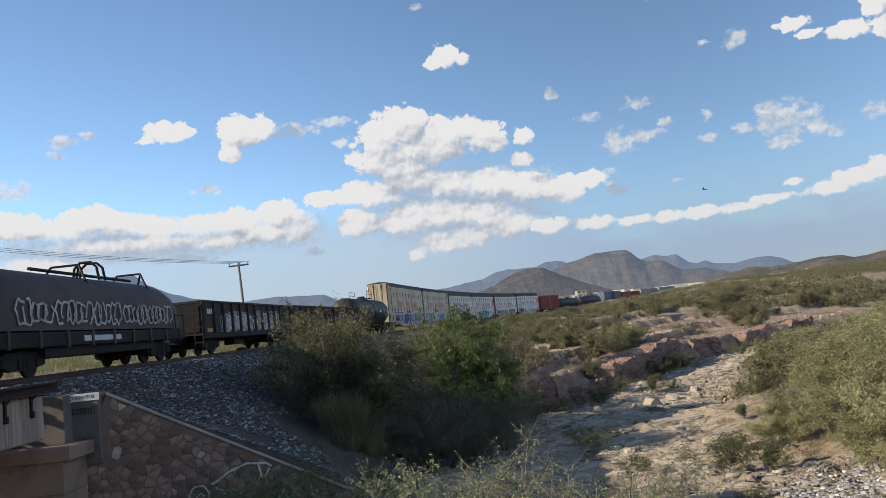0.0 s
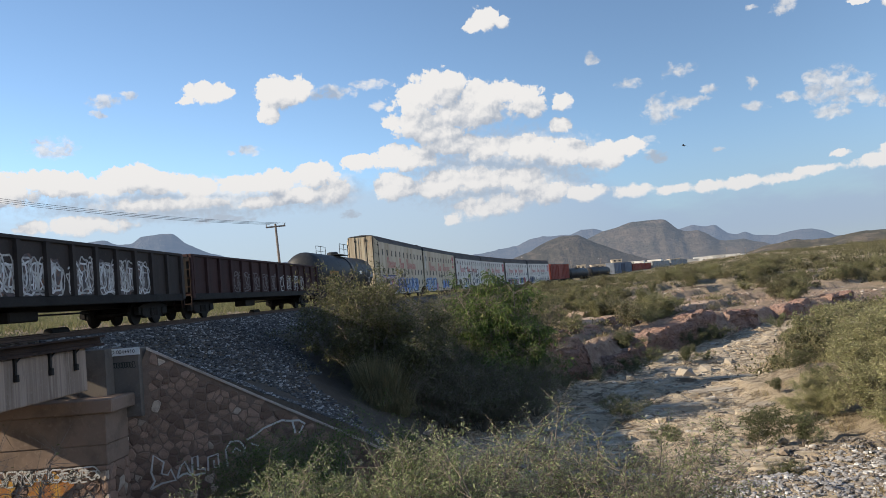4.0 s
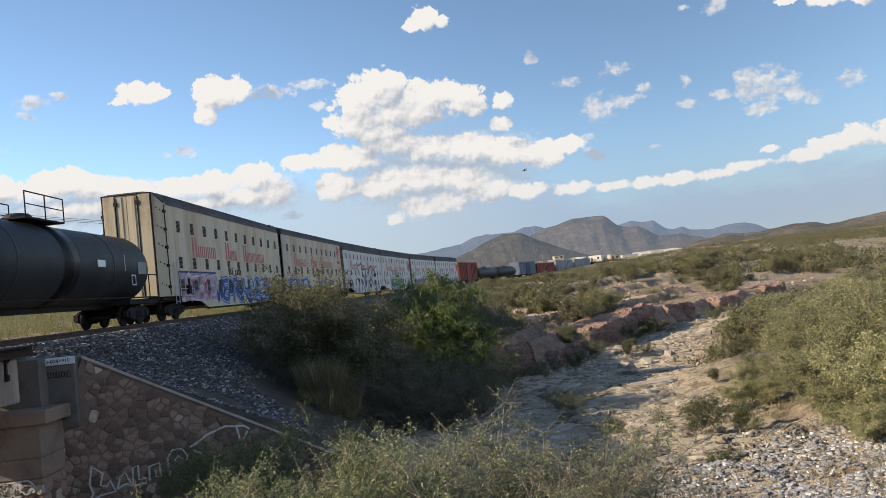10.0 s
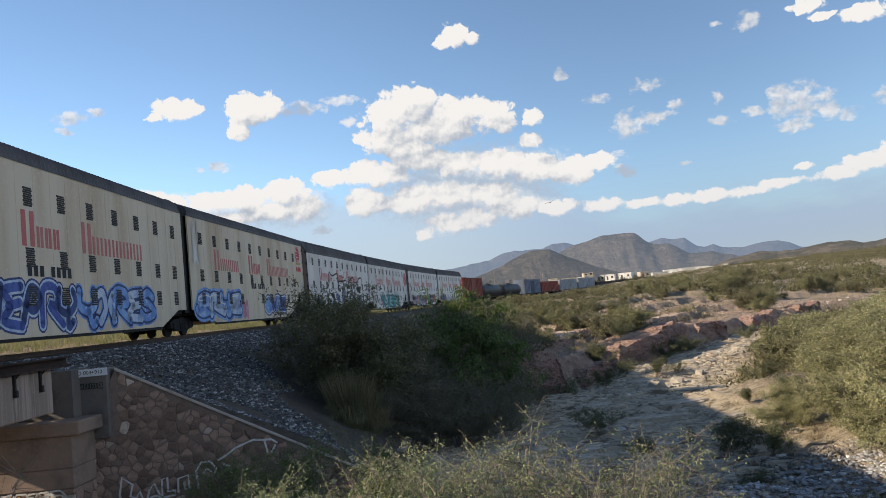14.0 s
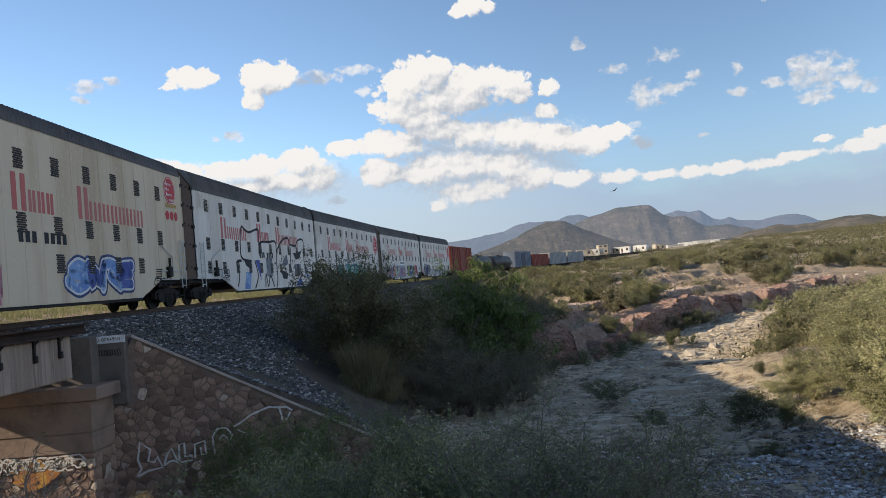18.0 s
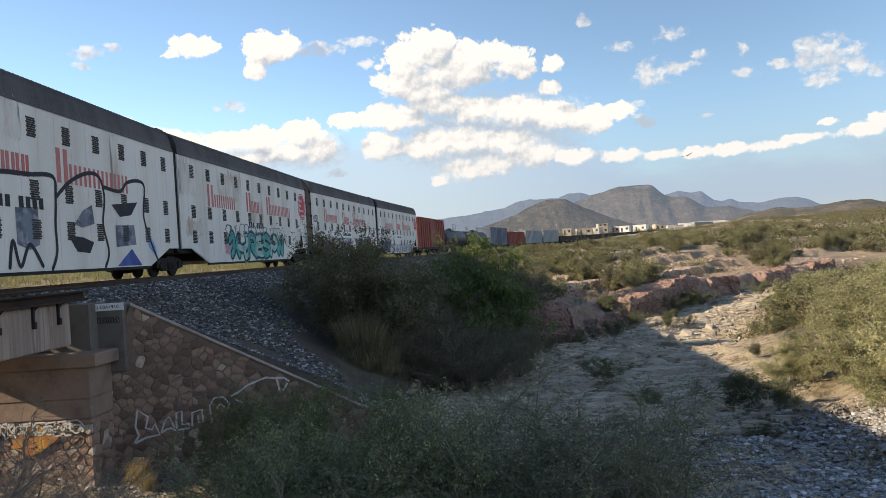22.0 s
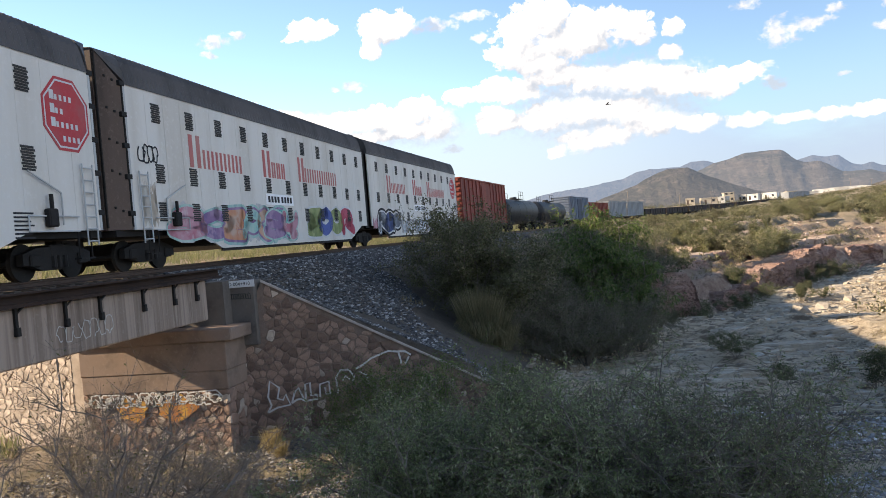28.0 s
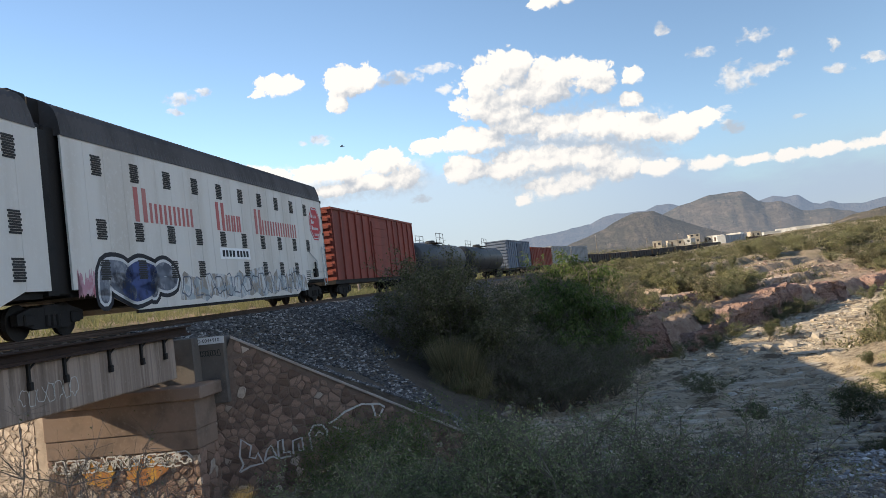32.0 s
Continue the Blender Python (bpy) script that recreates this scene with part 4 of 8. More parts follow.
def bogie(car, x):
    b = part("bogie", BOGIE, None, car)
    b.location.x = x
    for dx in (-0.88, 0.88):
        w = part("wheelset", WHEELSET, None, b)
        w.location = (dx, 0, 0.43)
        if NEAR_WAGON[0]:
            WHEELS.append((w, dx))
    return b


def coupler(car, x, sgn):
    part("coupler", Shape().box(min(x, x + sgn * 0.75), max(x, x + sgn * 0.75), -0.09, 0.09, 0.74, 0.96, 0.02).box(*sorted((x + sgn * 0.6, x + sgn * 0.85)), -0.17, 0.17, 0.70, 1.0, 0.03), M_BLACK, car)


def rack_side_outline(x0, x1, lo_a, lo_b, top):
    """The side panel's outline in x and z: raised over the bogies, deep between them."""
    return [(x0, 1.12), (x0 + lo_a, 1.12), (x0 + lo_a + 1.9, 0.46), (x1 - lo_b - 1.9, 0.46), (x1 - lo_b, 1.12), (x1, 1.12), (x1, top), (x0, top)]


def louvre():
    sh = Shape()
    for k in range(9):
        z = -0.28 + k * 0.063
        sh.box(-0.24 + 0.04 * (k % 2), 0.2 + 0.04 * (k % 2), -0.006, 0.006, z, z + 0.052)
    return sh


M_VENT = worn("vent_dark", (0.05, 0.05, 0.05), (0.03, 0.03, 0.03), (0.10, 0.10, 0.10), 0.8, big=2)
LOUVRE = louvre().mesh("vent", M_VENT)
M_LETTER = worn("faded_red_paint", (0.48, 0.13, 0.12), (0.44, 0.22, 0.19), (0.54, 0.28, 0.26), 0.6, big=1.2, streak=True)
def rack_roof(prof, x0, x1):
    sh = Shape()
    n, v, f = len(prof), [], []
    xs = np.arange(x0, x1 + 0.01, 0.115)
    for i, x in enumerate(xs):
        g = 0.055 if i % 2 else 0.0
        for y, z in prof:
            e = min(1.0, (z - prof[0][1]) / 0.35)
            v.append((x, y * (1 - g * e / 1.5), z - g * e * max(0, z - 5.0) / 0.8))
    for i in range(len(xs) - 1):
        for k in range(n - 1):
            f.append((i * n + k, i * n + k + 1, (i + 1) * n + k + 1, (i + 1) * n + k))
    f += [tuple(range(n)), tuple(range((len(xs) - 1) * n, len(xs) * n))[::-1]]
    return sh.add(v, f)


ARCHED = [(-1.5, 5.1), (-1.5, 5.18), (-1.47, 5.48), (-1.37, 5.78), (-1.18, 5.99), (-0.8, 6.13), (0, 6.2)]
SHALLOW = [(-1.5, 5.44), (-1.5, 5.5), (-1.48, 5.68), (-1.41, 5.85), (-1.22, 5.99), (-0.8, 6.1), (0, 6.18)]
# panel and end bay of a wagon half whose coupled end is the near one, and of the other half
SPANS = {True: (-10.95, 10.65, -11.7), False: (-10.95, 10.1, 10.5)}


def letter_bars(car):
    """Faded red stroke bars of the size and rhythm of the wagon's lettering."""
    def strokes(x0, x1, z1, w):
        for a in (x0, x1 - w):
            part("lettering_bar", Shape().box(a, a + w, -1.487, -1.483, 3.06, z1), M_LETTER, car)
    for x0, wide, x1, x2, n in ((-7.75, 0.7, -6.9, -4.0, 5), (-2.3, 0.68, -1.5, -0.1, 3), (1.25, 0.66, 2.0, 6.2, 7)):
        strokes(x0, x0 + wide, 4.1, 0.24)
        step = (x2 - x1) / n
        for j in range(n):
            strokes(x1 + j * step, x1 + (j + 0.76) * step, 3.68, 0.15)


DOOR_BOLT = Shape().box(-0.035, 0.035, -0.05, 0.05, 0, 0.07, 0.01).mesh("door_bolt", M_BLACK)


def autorack(label, paint, open_a):
    """One half of a two-part car carrier. open_a: its coupled end is the near one."""
    car = thing("car_carrier_wagon", label, "railway wagon", "car carrier wagons in the train")
    x0, x1, bay = SPANS[open_a]
    la, lb = (3.0, 1.0) if open_a else (1.0, 2.6)
    cream = paint is M_CREAM
    top = 5.48 if cream else 5.14
    out = rack_side_outline(x0, x1, la, lb, top)
    for y in (-1.45, 1.45):
        part("side_panel", Shape().prism(out, y - 0.03, y + 0.03), paint, car)
    key = (cream, open_a)
    if key not in RACK_ROOF:
        p = SHALLOW if cream else ARCHED
        RACK_ROOF[key] = rack_roof(p + [(-y, z) for y, z in p[-2::-1]], x0, x1).mesh("roof", M_ROOF)
    part("roof", RACK_ROOF[key], None, car, "dark grey corrugated steel roof")
    # coupled end: clamshell doors with angled corners, hinge posts at the side panel's edge
    s, edge = (-1, x0) if open_a else (1, x1)
    pale = cream and open_a
    m = M_CREAMEND if pale else M_BROWN
    crown, deep = 5.97, 1.12
    for side in (-1, 1):
        a, b = Vector((edge + s * 0.1, side * 1.44, 0)), Vector((bay, side * deep, 0))
        n = Vector((b.y - a.y, a.x - b.x, 0)).normalized() * 0.03
        d = Shape().add([(p.x + o.x, p.y + o.y, z) for hi in (0, 1) for p, o, z in ((a, n, (1.13, top)[hi]), (b, n, (1.13, crown)[hi]), (b, -n, (1.13, crown)[hi]), (a, -n, (1.13, top)[hi]))], [(0, 1, 2, 3), (7, 6, 5, 4), (0, 4, 5, 1), (1, 5, 6, 2), (2, 6, 7, 3), (3, 7, 4, 0)])
        leaf = part("corner_door", d, m, car, "cream angled end door" if pale else "rust-brown angled end door")
        hinges = Shape()
        for p, hi in ((a, top), (b, crown)):
            hinges.rod((p.x, p.y + side * 0.02, 1.2), (p.x, p.y + side * 0.02, hi - 0.06), 0.035, n=6)
        for z in (1.5, 2.5, 3.35, 4.2, 5.05):
            hinges.box(a.x - 0.12, a.x + 0.12, a.y - 0.06, a.y + 0.06, z, z + 0.14, 0.01)
            for q in (0.35, 0.65):
                c = a.lerp(b, q)
                part("door_bolt", DOOR_BOLT, None, leaf).location = (c.x, c.y, z + 0.3 * q)
        part("hinge_bar", hinges, M_BLACK, leaf, "dark hinge bar with blocks")
        x = edge + s * 0.05
        post = Shape().box(x - 0.05, x + 0.05, side * 1.43 - 0.06, side * 1.43 + 0.06, 1.12, top + 0.05)
        part("corner_post", post, M_CREAMEND if cream else M_HOPPER, car, "pale hinge post")
    for side in (-1, 1):
        y0, y1 = sorted((side * 0.56, side * (deep - 0.02)))
        part("end_door", Shape().box(bay - 0.04, bay + 0.04, y0, y1, 1.13, crown, 0.01), m, car, "flat steel end door leaf")
        y0, y1 = sorted((side * 0.012, side * 0.55))
        d = Shape().box(bay - s * 0.02 - 0.03, bay - s * 0.02 + 0.03, y0, y1, 1.13, crown - 0.02)
        q = side * 0.3
        d.box(bay - 0.035, bay + 0.035, q - 0.09, q + 0.09, 1.2, crown - 0.1, 0.01)
        part("end_door", d, M_CREAMEND if pale else m, car, "recessed end door leaf with an upright rib")
        part("lock_bar", Shape().rod((bay + s * 0.04, side * 0.52, 1.2), (bay + s * 0.04, side * 0.52, crown - 0.1), 0.028, n=6).box(bay - 0.08, bay + 0.08, side * 0.52 - 0.07, side * 0.52 + 0.07, crown - 0.5, crown - 0.3), M_BLACK, car, "dark locking bar")
    p = SHALLOW if cream else ARCHED
    rim = [(y, z - 0.006) for y, z in p[1:]] + [(-y, z - 0.006) for y, z in p[-2:0:-1]]
    far = [(max(-deep - 0.04, min(deep + 0.04, y)), min(crown + 0.07, max(z, crown + 0.012 if abs(y) <= 1.3 else top + 0.02))) for y, z in rim]
    k = len(rim)
    lid = Shape().add([(edge + s * 0.004, y, z) for y, z in rim] + [(bay + s * 0.07, y, max(z, crown + 0.012)) for y, z in far], [(i, i + 1, k + i + 1, k + i) for i in range(k - 1)] + [tuple(range(k)), tuple(range(2 * k - 1, k - 1, -1)), (0, k, 2 * k - 1, k - 1)])
    part("roof_end", lid, M_ROOF, car, "thin dark roof edge over the end doors")
    # joint with the other half
    x = x1 if open_a else x0
    part("diaphragm", Shape().box(x - 0.3, x + 0.42, -1.3, 1.3, 1.0, top + 0.2, 0.05).box(x - 0.3, x + 0.42, -1.0, 1.0, top + 0.2, 6.14, 0.05).box(x - 0.05, x + 0.4, -1.42, -1.28, 1.0, top) if open_a else
         Shape().box(x - 0.42, x + 0.3, -1.3, 1.3, 1.0, top + 0.2, 0.05).box(x - 0.42, x + 0.3, -0.95, 0.95, top + 0.2, 6.1), M_BLACK, car, "black bellows between wagon halves")
    part("underframe", Shape().box(min(x0, bay) + 0.1, max(x1, bay) - 0.1, -1.3, 1.3, 0.95, 1.118).box(x0 + la + 2, x1 - lb - 2, -1.25, 1.25, 0.62, 0.95), M_BLACK, car)
    part("side_sill", Shape().box(x0 + la + 1.9, x1 - lb - 1.9, -1.478, -1.40, 0.36, 0.456), M_BLACK, car, "dark sill under the side panel")
    # seams between the panels
    sh = Shape()
    for k in range(1, 23):
        x = x0 + k * (x1 - x0) / 23
        z0 = 0.5 if x0 + la + 2 < x < x1 - lb - 2 else 1.15
        sh.box(x - 0.012, x + 0.012, -1.486, -1.478, z0, top - 0.06)
    part("panel_ribs", sh, paint, car)
    for row, z in enumerate((4.5, 2.74, 1.63)):
        for k in range(11):
            x = -9.5 + k * 1.9
            if not open_a and k == 10 or row == 2 and (x < x0 + 1 or not open_a and k in (4, 9)):
                continue
            part("vent", LOUVRE, None, car).location = (x, -1.488, z)
    letter_bars(car)
    # bogies: one at the coupled end, the shared one half-way under the joint
    bogie(car, x0 + 1.2 if open_a else x1 - 1.2)
    if not open_a:
        bogie(car, x0 - 0.4)
    coupler(car, bay, s)
    return car


RACK_ROOF = {}
RACKS = [("weathered cream car carrier wagon with purple and blue graffiti", M_CREAM, True, 12.2), ("weathered cream car carrier wagon with blue graffiti", M_CREAM, False, 34.6),
         ("white car carrier wagon with black and blue graffiti", M_WHITE, True, 57.1), ("rust-stained white car carrier wagon with teal graffiti", M_WHITE, False, 79.1),
         ("white car carrier wagon with pastel graffiti", M_WHITE, True, 101.8), ("white car carrier wagon with dark blue graffiti", M_WHITE, False, 124.3)]
for _l, _m, _o, _u in RACKS:
    join_train(autorack(_l, _m, _o), _u)


def gondola(name, label, length, height, material, ribs, low=1.0):
    car = thing(name, label, "railway wagon", "freight wagons in the train")
    h = length / 2
    b = Shape()
    for y in (-1.45, 1.45):
        b.box(-h, h, y - 0.03, y + 0.03, low, height)
    for x in (-h, h):
        part("end_wall", Shape().box(x - 0.04, x + 0.04, -1.416, 1.416, low + 0.124, height), M_BLACK, car, "dark steel end wall")
    b.box(-h, h, -1.42, 1.42, low, low + 0.12)
    part("body", b, material, car)
    part("top_rail", Shape().box(-h - 0.06, h + 0.06, -1.56, -1.40, height, height + 0.11, 0.02).box(-h - 0.06, h + 0.06, 1.40, 1.56, height, height + 0.11, 0.02).box(-h - 0.06, -h + 0.1, -1.38, 1.38, height, height + 0.11).box(h - 0.1, h + 0.06, -1.38, 1.38, height, height + 0.11), material, car)
    part("sill", Shape().box(-h, h, -1.54, -1.40, low - 0.22, low + 0.06, 0.02).box(-h, h, 1.40, 1.54, low - 0.22, low + 0.06, 0.02).box(-h, h, -0.3, 0.3, low - 0.35, low - 0.02), M_BLACK, car)
    rib = Shape().prism([(-0.09, low + 0.06), (0.09, low + 0.06), (0.09, height), (-0.09, height)], -0.12, 0.0).mesh("rib", material)
    for k in range(ribs):
        r = part("rib", rib, None, car)
        r.location = (-h + 0.12 + k * (length - 0.24) / (ribs - 1), -1.48, 0)
    for s in (-1, 1):
        lad = Shape()
        for y in (-1.5, -1.08):
            lad.rod((s * (h + 0.13), y, low - 0.5), (s * (h + 0.13), y, height - 0.05), 0.022)
        for z in np.arange(low - 0.4, height - 0.1, 0.36):
            lad.box(s * (h + 0.13) - 0.02, s * (h + 0.13) + 0.02, -1.5, -1.08, z, z + 0.05)
        part("ladder", lad, M_RUST, car, "rusty end ladder")
        part("end_post", Shape().box(s * h - 0.12, s * h + 0.12, -1.58, -1.46, low - 0.15, height, 0.02), material, car)
        bogie(car, s * (h - 1.9))
        coupler(car, s * h, s)
    part("brake_gear", Shape().box(-2.2, -0.8, -0.9, -0.3, low - 0.62, low - 0.3, 0.04).rod((-0.8, -0.6, low - 0.45), (2.6, -0.6, low - 0.45), 0.03).lathe([(1.2, 0.16), (2.2, 0.16)], "x", 10), M_BLACK, car)
    return car


def tank_car(label, length, radius, axis_z, material):
    car = thing("tank_wagon", label, "railway wagon", "tank wagons in the train")
    h = length / 2
    prof = [(-h, 0.05), (-h + 0.04, radius * 0.45), (-h + 0.18, radius * 0.75), (-h + 0.42, radius * 0.94), (-h + 0.75, radius)]
    prof += [(-x, r) for x, r in prof[::-1]]
    sh = Shape().lathe(prof, "x", 36).shift(z=axis_z)
    part("tank", sh, material, car, smooth=True)
    for x in (-h * 0.35, h * 0.08, h * 0.5):
        part("band", Shape().lathe([(-0.06, radius + 0.012), (0.06, radius + 0.012)], "x", 36).shift(x=x, z=axis_z), material, car, smooth=True)
    top = axis_z + radius
    part("dome", Shape().lathe([(top - 0.1, 0.45), (top + 0.22, 0.45), (top + 0.3, 0.36), (top + 0.32, 0.05)], "z", 16), material, car)
    pl = Shape().box(-1.3, 1.3, -0.95, 0.95, top - 0.02, top + 0.04)
    for x in (-1.3, 0, 1.3):
        for y in (-0.95, 0.95):
            pl.rod((x, y, top), (x, y, top + 0.85), 0.022)
    for y in (-0.95, 0.95):
        pl.rod((-1.3, y, top + 0.85), (1.3, y, top + 0.85), 0.022)
        pl.rod((-1.3, y, top + 0.45), (1.3, y, top + 0.45), 0.018)
    part("platform", pl, M_BLACK, car, "top platform with hand rails")
    part("underframe", Shape().box(-h - 0.6, -h + 2.6, -1.3, 1.3, 0.86, 1.06).box(h - 2.6, h + 0.6, -1.3, 1.3, 0.86, 1.06).box(-h, h, -0.2, 0.2, 0.78, 1.0), M_BLACK, car)
    rl = Shape()
    for y in (-1.42, 1.42):
        rl.rod((-h - 0.5, y, 1.12), (h + 0.5, y, 1.12), 0.03)
        for s in (-1, 1):
            rl.path([(s * (h + 0.5), y, 0.5), (s * (h + 0.5), y, 2.1), (s * (h - 0.6), y, 2.1), (s * (h - 0.6), y, 1.1)], 0.025)
    part("hand_rail", rl, M_BLACK, car)
    for s in (-1, 1):
        bogie(car, s * (h - 1.2))
        coupler(car, s * (h + 0.6), s)
    return car


def boxcar(name, label, length, height, material, door=None, ribs=14):
    car = thing(name, label, "railway wagon", "freight wagons in the train")
    h = length / 2
    part("body", Shape().box(-h, h, -1.42, 1.42, 1.0, height - 0.12), material, car)
    part("roof", Shape().prism([(-h - 0.08, height - 0.12), (h + 0.08, height - 0.12), (h + 0.08, height), (-h - 0.08, height)], -1.5, 1.5), material, car)
    rib = Shape().box(-0.07, 0.07, -0.09, 0.0, 1.0, height - 0.13).mesh("rib", material)
    for k in range(ribs):
        x = -h + 0.1 + k * (length - 0.2) / (ribs - 1)
        if abs(x) > 1.9 or door is None:
            part("rib", rib, None, car).location = (x, -1.42, 0)
    if door is not None:
        leaf = part("sliding_door", Shape().box(-1.7, 1.7, -1.52, -1.44, 1.0, height - 0.4, 0.01), door, car)
        for z in np.arange(1.4, height - 0.6, 0.55):
            part("door_rib", Shape().box(-1.6, 1.6, -1.55, -1.522, z, z + 0.1), door, leaf)
    bar = Shape().box(0, 0.09, -1.3, 1.3, 0, 0.2, 0.02).mesh("end_rib", material)
    for z in np.arange(1.3, height - 0.3, 0.42):
        for x in (-h - 0.09, h):
            part("end_rib", bar, None, car).location = (x, 0, float(z))
    part("sill", Shape().box(-h, h, -1.36, 1.36, 0.78, 0.998), M_BLACK, car)
    for s in (-1, 1):
        bogie(car, s * (h - 2.0))
        coupler(car, s * h, s)
    return car


def coil_car(label, length):
    car = thing("coil_wagon", label, "railway wagon", "freight wagons in the train")
    h = length / 2
    n, v, f = 15, [], []
    xs = [-h + 0.4, -h + 0.55, -h + 0.9] + list(np.linspace(-h + 1.3, h - 1.3, 12)) + [h - 0.9, h - 0.55, h - 0.4]
    for i, x in enumerate(xs):
        e = min(1.0, (min(x + h, h - x) - 0.4) / 0.9)
        sc = 0.82 + 0.18 * math.sqrt(max(0, e))
        for k in range(n):
            a = math.pi * k / (n - 1)
            v.append((x, -1.42 * math.cos(a) * (0.96 + 0.04 * sc), 1.35 + (2.0 * sc) * math.sin(a) ** 0.62))
    for i in range(len(xs) - 1):
        for k in range(n - 1):
            f.append((i * n + k, i * n + k + 1, (i + 1) * n + k + 1, (i + 1) * n + k))
    f += [tuple(range(n)), tuple(range((len(xs) - 1) * n, len(xs) * n))[::-1]]
    part("cover", Shape().add(v, f), M_COIL, car, "rounded steel hood with graffiti", smooth=True)
    for k in range(9):
        part("stake", Shape().box(-h + 0.7 + k * (2 * h - 1.4) / 8 - 0.06, -h + 0.7 + k * (2 * h - 1.4) / 8 + 0.06, -1.56, -1.49, 0.82, 1.34), M_COIL, car)
    part("marking_plate", Shape().box(-2.2, 0.6, -1.515, -1.502, 0.98, 1.16), M_HOPPER, car, "pale marking bar")
    part("hand_rail", Shape().path([(h - 1.2, -1.52, 1.3), (h - 1.2, -1.52, 1.9), (h - 0.2, -1.52, 1.9), (h - 0.2, -1.52, 1.3)], 0.025), M_BLACK, car)
    part("frame", Shape().box(-h, h, -1.5, 1.5, 0.85, 1.3, 0.03).box(-h + 3, h - 3, -1.3, 1.3, 0.55, 0.85), M_BLACK, car)
    hp = Shape()
    for x in (1.35, 1.85):
        hp.path([(x, -0.5, 3.3), (x, -0.42, 3.8), (x, -0.2, 4.0), (x, 0.2, 4.0), (x, 0.42, 3.8), (x, 0.5, 3.3)], 0.05, 6)
    hp.path([(-2.6, 0, 3.5), (5.3, 0, 3.5)], 0.06)
    for x in (-0.2, 5.2):
        hp.path([(x - 0.3, -0.9, 3.0), (x, -0.5, 3.75), (x + 0.25, -0.2, 3.0)], 0.045)
        hp.path([(x - 0.3, 0.9, 3.0), (x, 0.5, 3.75), (x, -0.5, 3.75)], 0.045)
    part("lifting_gear", hp, M_BLACK, car)
    for s in (-1, 1):
        bogie(car, s * (h - 2.1))
        coupler(car, s * h, s)
    return car


join_train(boxcar("hopper_wagon", "dark grey freight wagon end with a ladder", 15, 4.2, M_DARKGON), -83.3)
join_train(coil_car("dark brown coil wagon with a rounded hood and graffiti", 14.6), -67.1)
join_train(gondola("gondola_wagon", "black ribbed open wagon with silver graffiti", 16.7, 2.55, M_DARKGON, 13), -48.9)
join_train(gondola("gondola_wagon", "maroon ribbed open wagon with faded graffiti", 20.4, 2.6, M_MAROON, 15), -29.2)
LEAD_TANK = join_train(tank_car("black tank wagon with streaks of spilled product", 16.6, 1.45, 2.4, M_TANK), -9.2)
part("marking_panel", Shape().box(6.5, 7.4, -1.462, -1.452, 2.1, 2.6), M_GREYWAGON, LEAD_TANK, "faded grey marking panel")
part("hazard_placard", Shape().box(5.75, 6.2, -1.452, -1.444, 1.62, 1.68).box(5.75, 6.2, -1.452, -1.444, 2.0, 2.06).box(5.75, 5.81, -1.452, -1.444, 1.68, 2.0).box(6.14, 6.2, -1.452, -1.444, 1.68, 2.0), M_HOPPER, LEAD_TANK, "white framed placard holder")
part("drip_mark", Shape().box(5.1, 5.17, -1.458, -1.452, 2.2, 2.85), M_HOPPER, LEAD_TANK, "pale drip down the side")
join_train(boxcar("boxcar", "red steel boxcar with ribbed sides", 18.2, 5.0, M_REDBOX, M_REDBOX), 145.2)
NEAR_WAGON[0] = False
join_train(tank_car("black tank wagon with top platform", 17.6, 1.45, 2.3, M_TANK), 165.0)
join_train(tank_car("black tank wagon with top platform", 17.6, 1.45, 2.3, M_TANK), 185.2)
join_train(boxcar("boxcar", "blue-grey steel boxcar with a dark door", 16.2, 4.7, M_BLUEGREY, M_BLUE), 204.8)
join_train(boxcar("boxcar", "rust-brown covered wagon with flat sides", 16.8, 3.9, M_REDBOX), 222.3)
join_train(boxcar("hopper_wagon", "grey covered hopper wagon", 16.2, 4.2, M_GREYWAGON), 240.0)
join_train(boxcar("hopper_wagon", "grey covered hopper wagon", 15.2, 4.2, M_GREYWAGON), 257.0)
for _k in range(6):
    join_train(gondola("gondola_wagon", "low dark green open wagon", 19.2, 2.3, M_DARKGON, 9), 275.5 + 20.6 * _k)
join_train(boxcar("boxcar", "pale grey boxcar far down the train", 18.0, 4.3, M_GREYWAGON), 401.5)
for _k in range(4):
    join_train(gondola("gondola_wagon", "low dark open wagon", 19.2, 2.6, M_MAROON, 9), 422.0 + 20.6 * _k)

# ---- plants ----
M_LEAF_FAR = leaf_material("far_scrub_leaf", (0.085, 0.083, 0.045), (0.215, 0.20, 0.115), (0.26, 0.23, 0.145), 0.15)
M_LEAF_BANK = leaf_material("bank_bush_leaf", (0.16, 0.16, 0.075), (0.42, 0.405, 0.215), (0.48, 0.43, 0.27), 0.25)
M_LEAF_PALE = leaf_material("pale_mesquite_leaf", (0.13, 0.16, 0.07), (0.36, 0.39, 0.205), (0.40, 0.37, 0.24), 0.35)


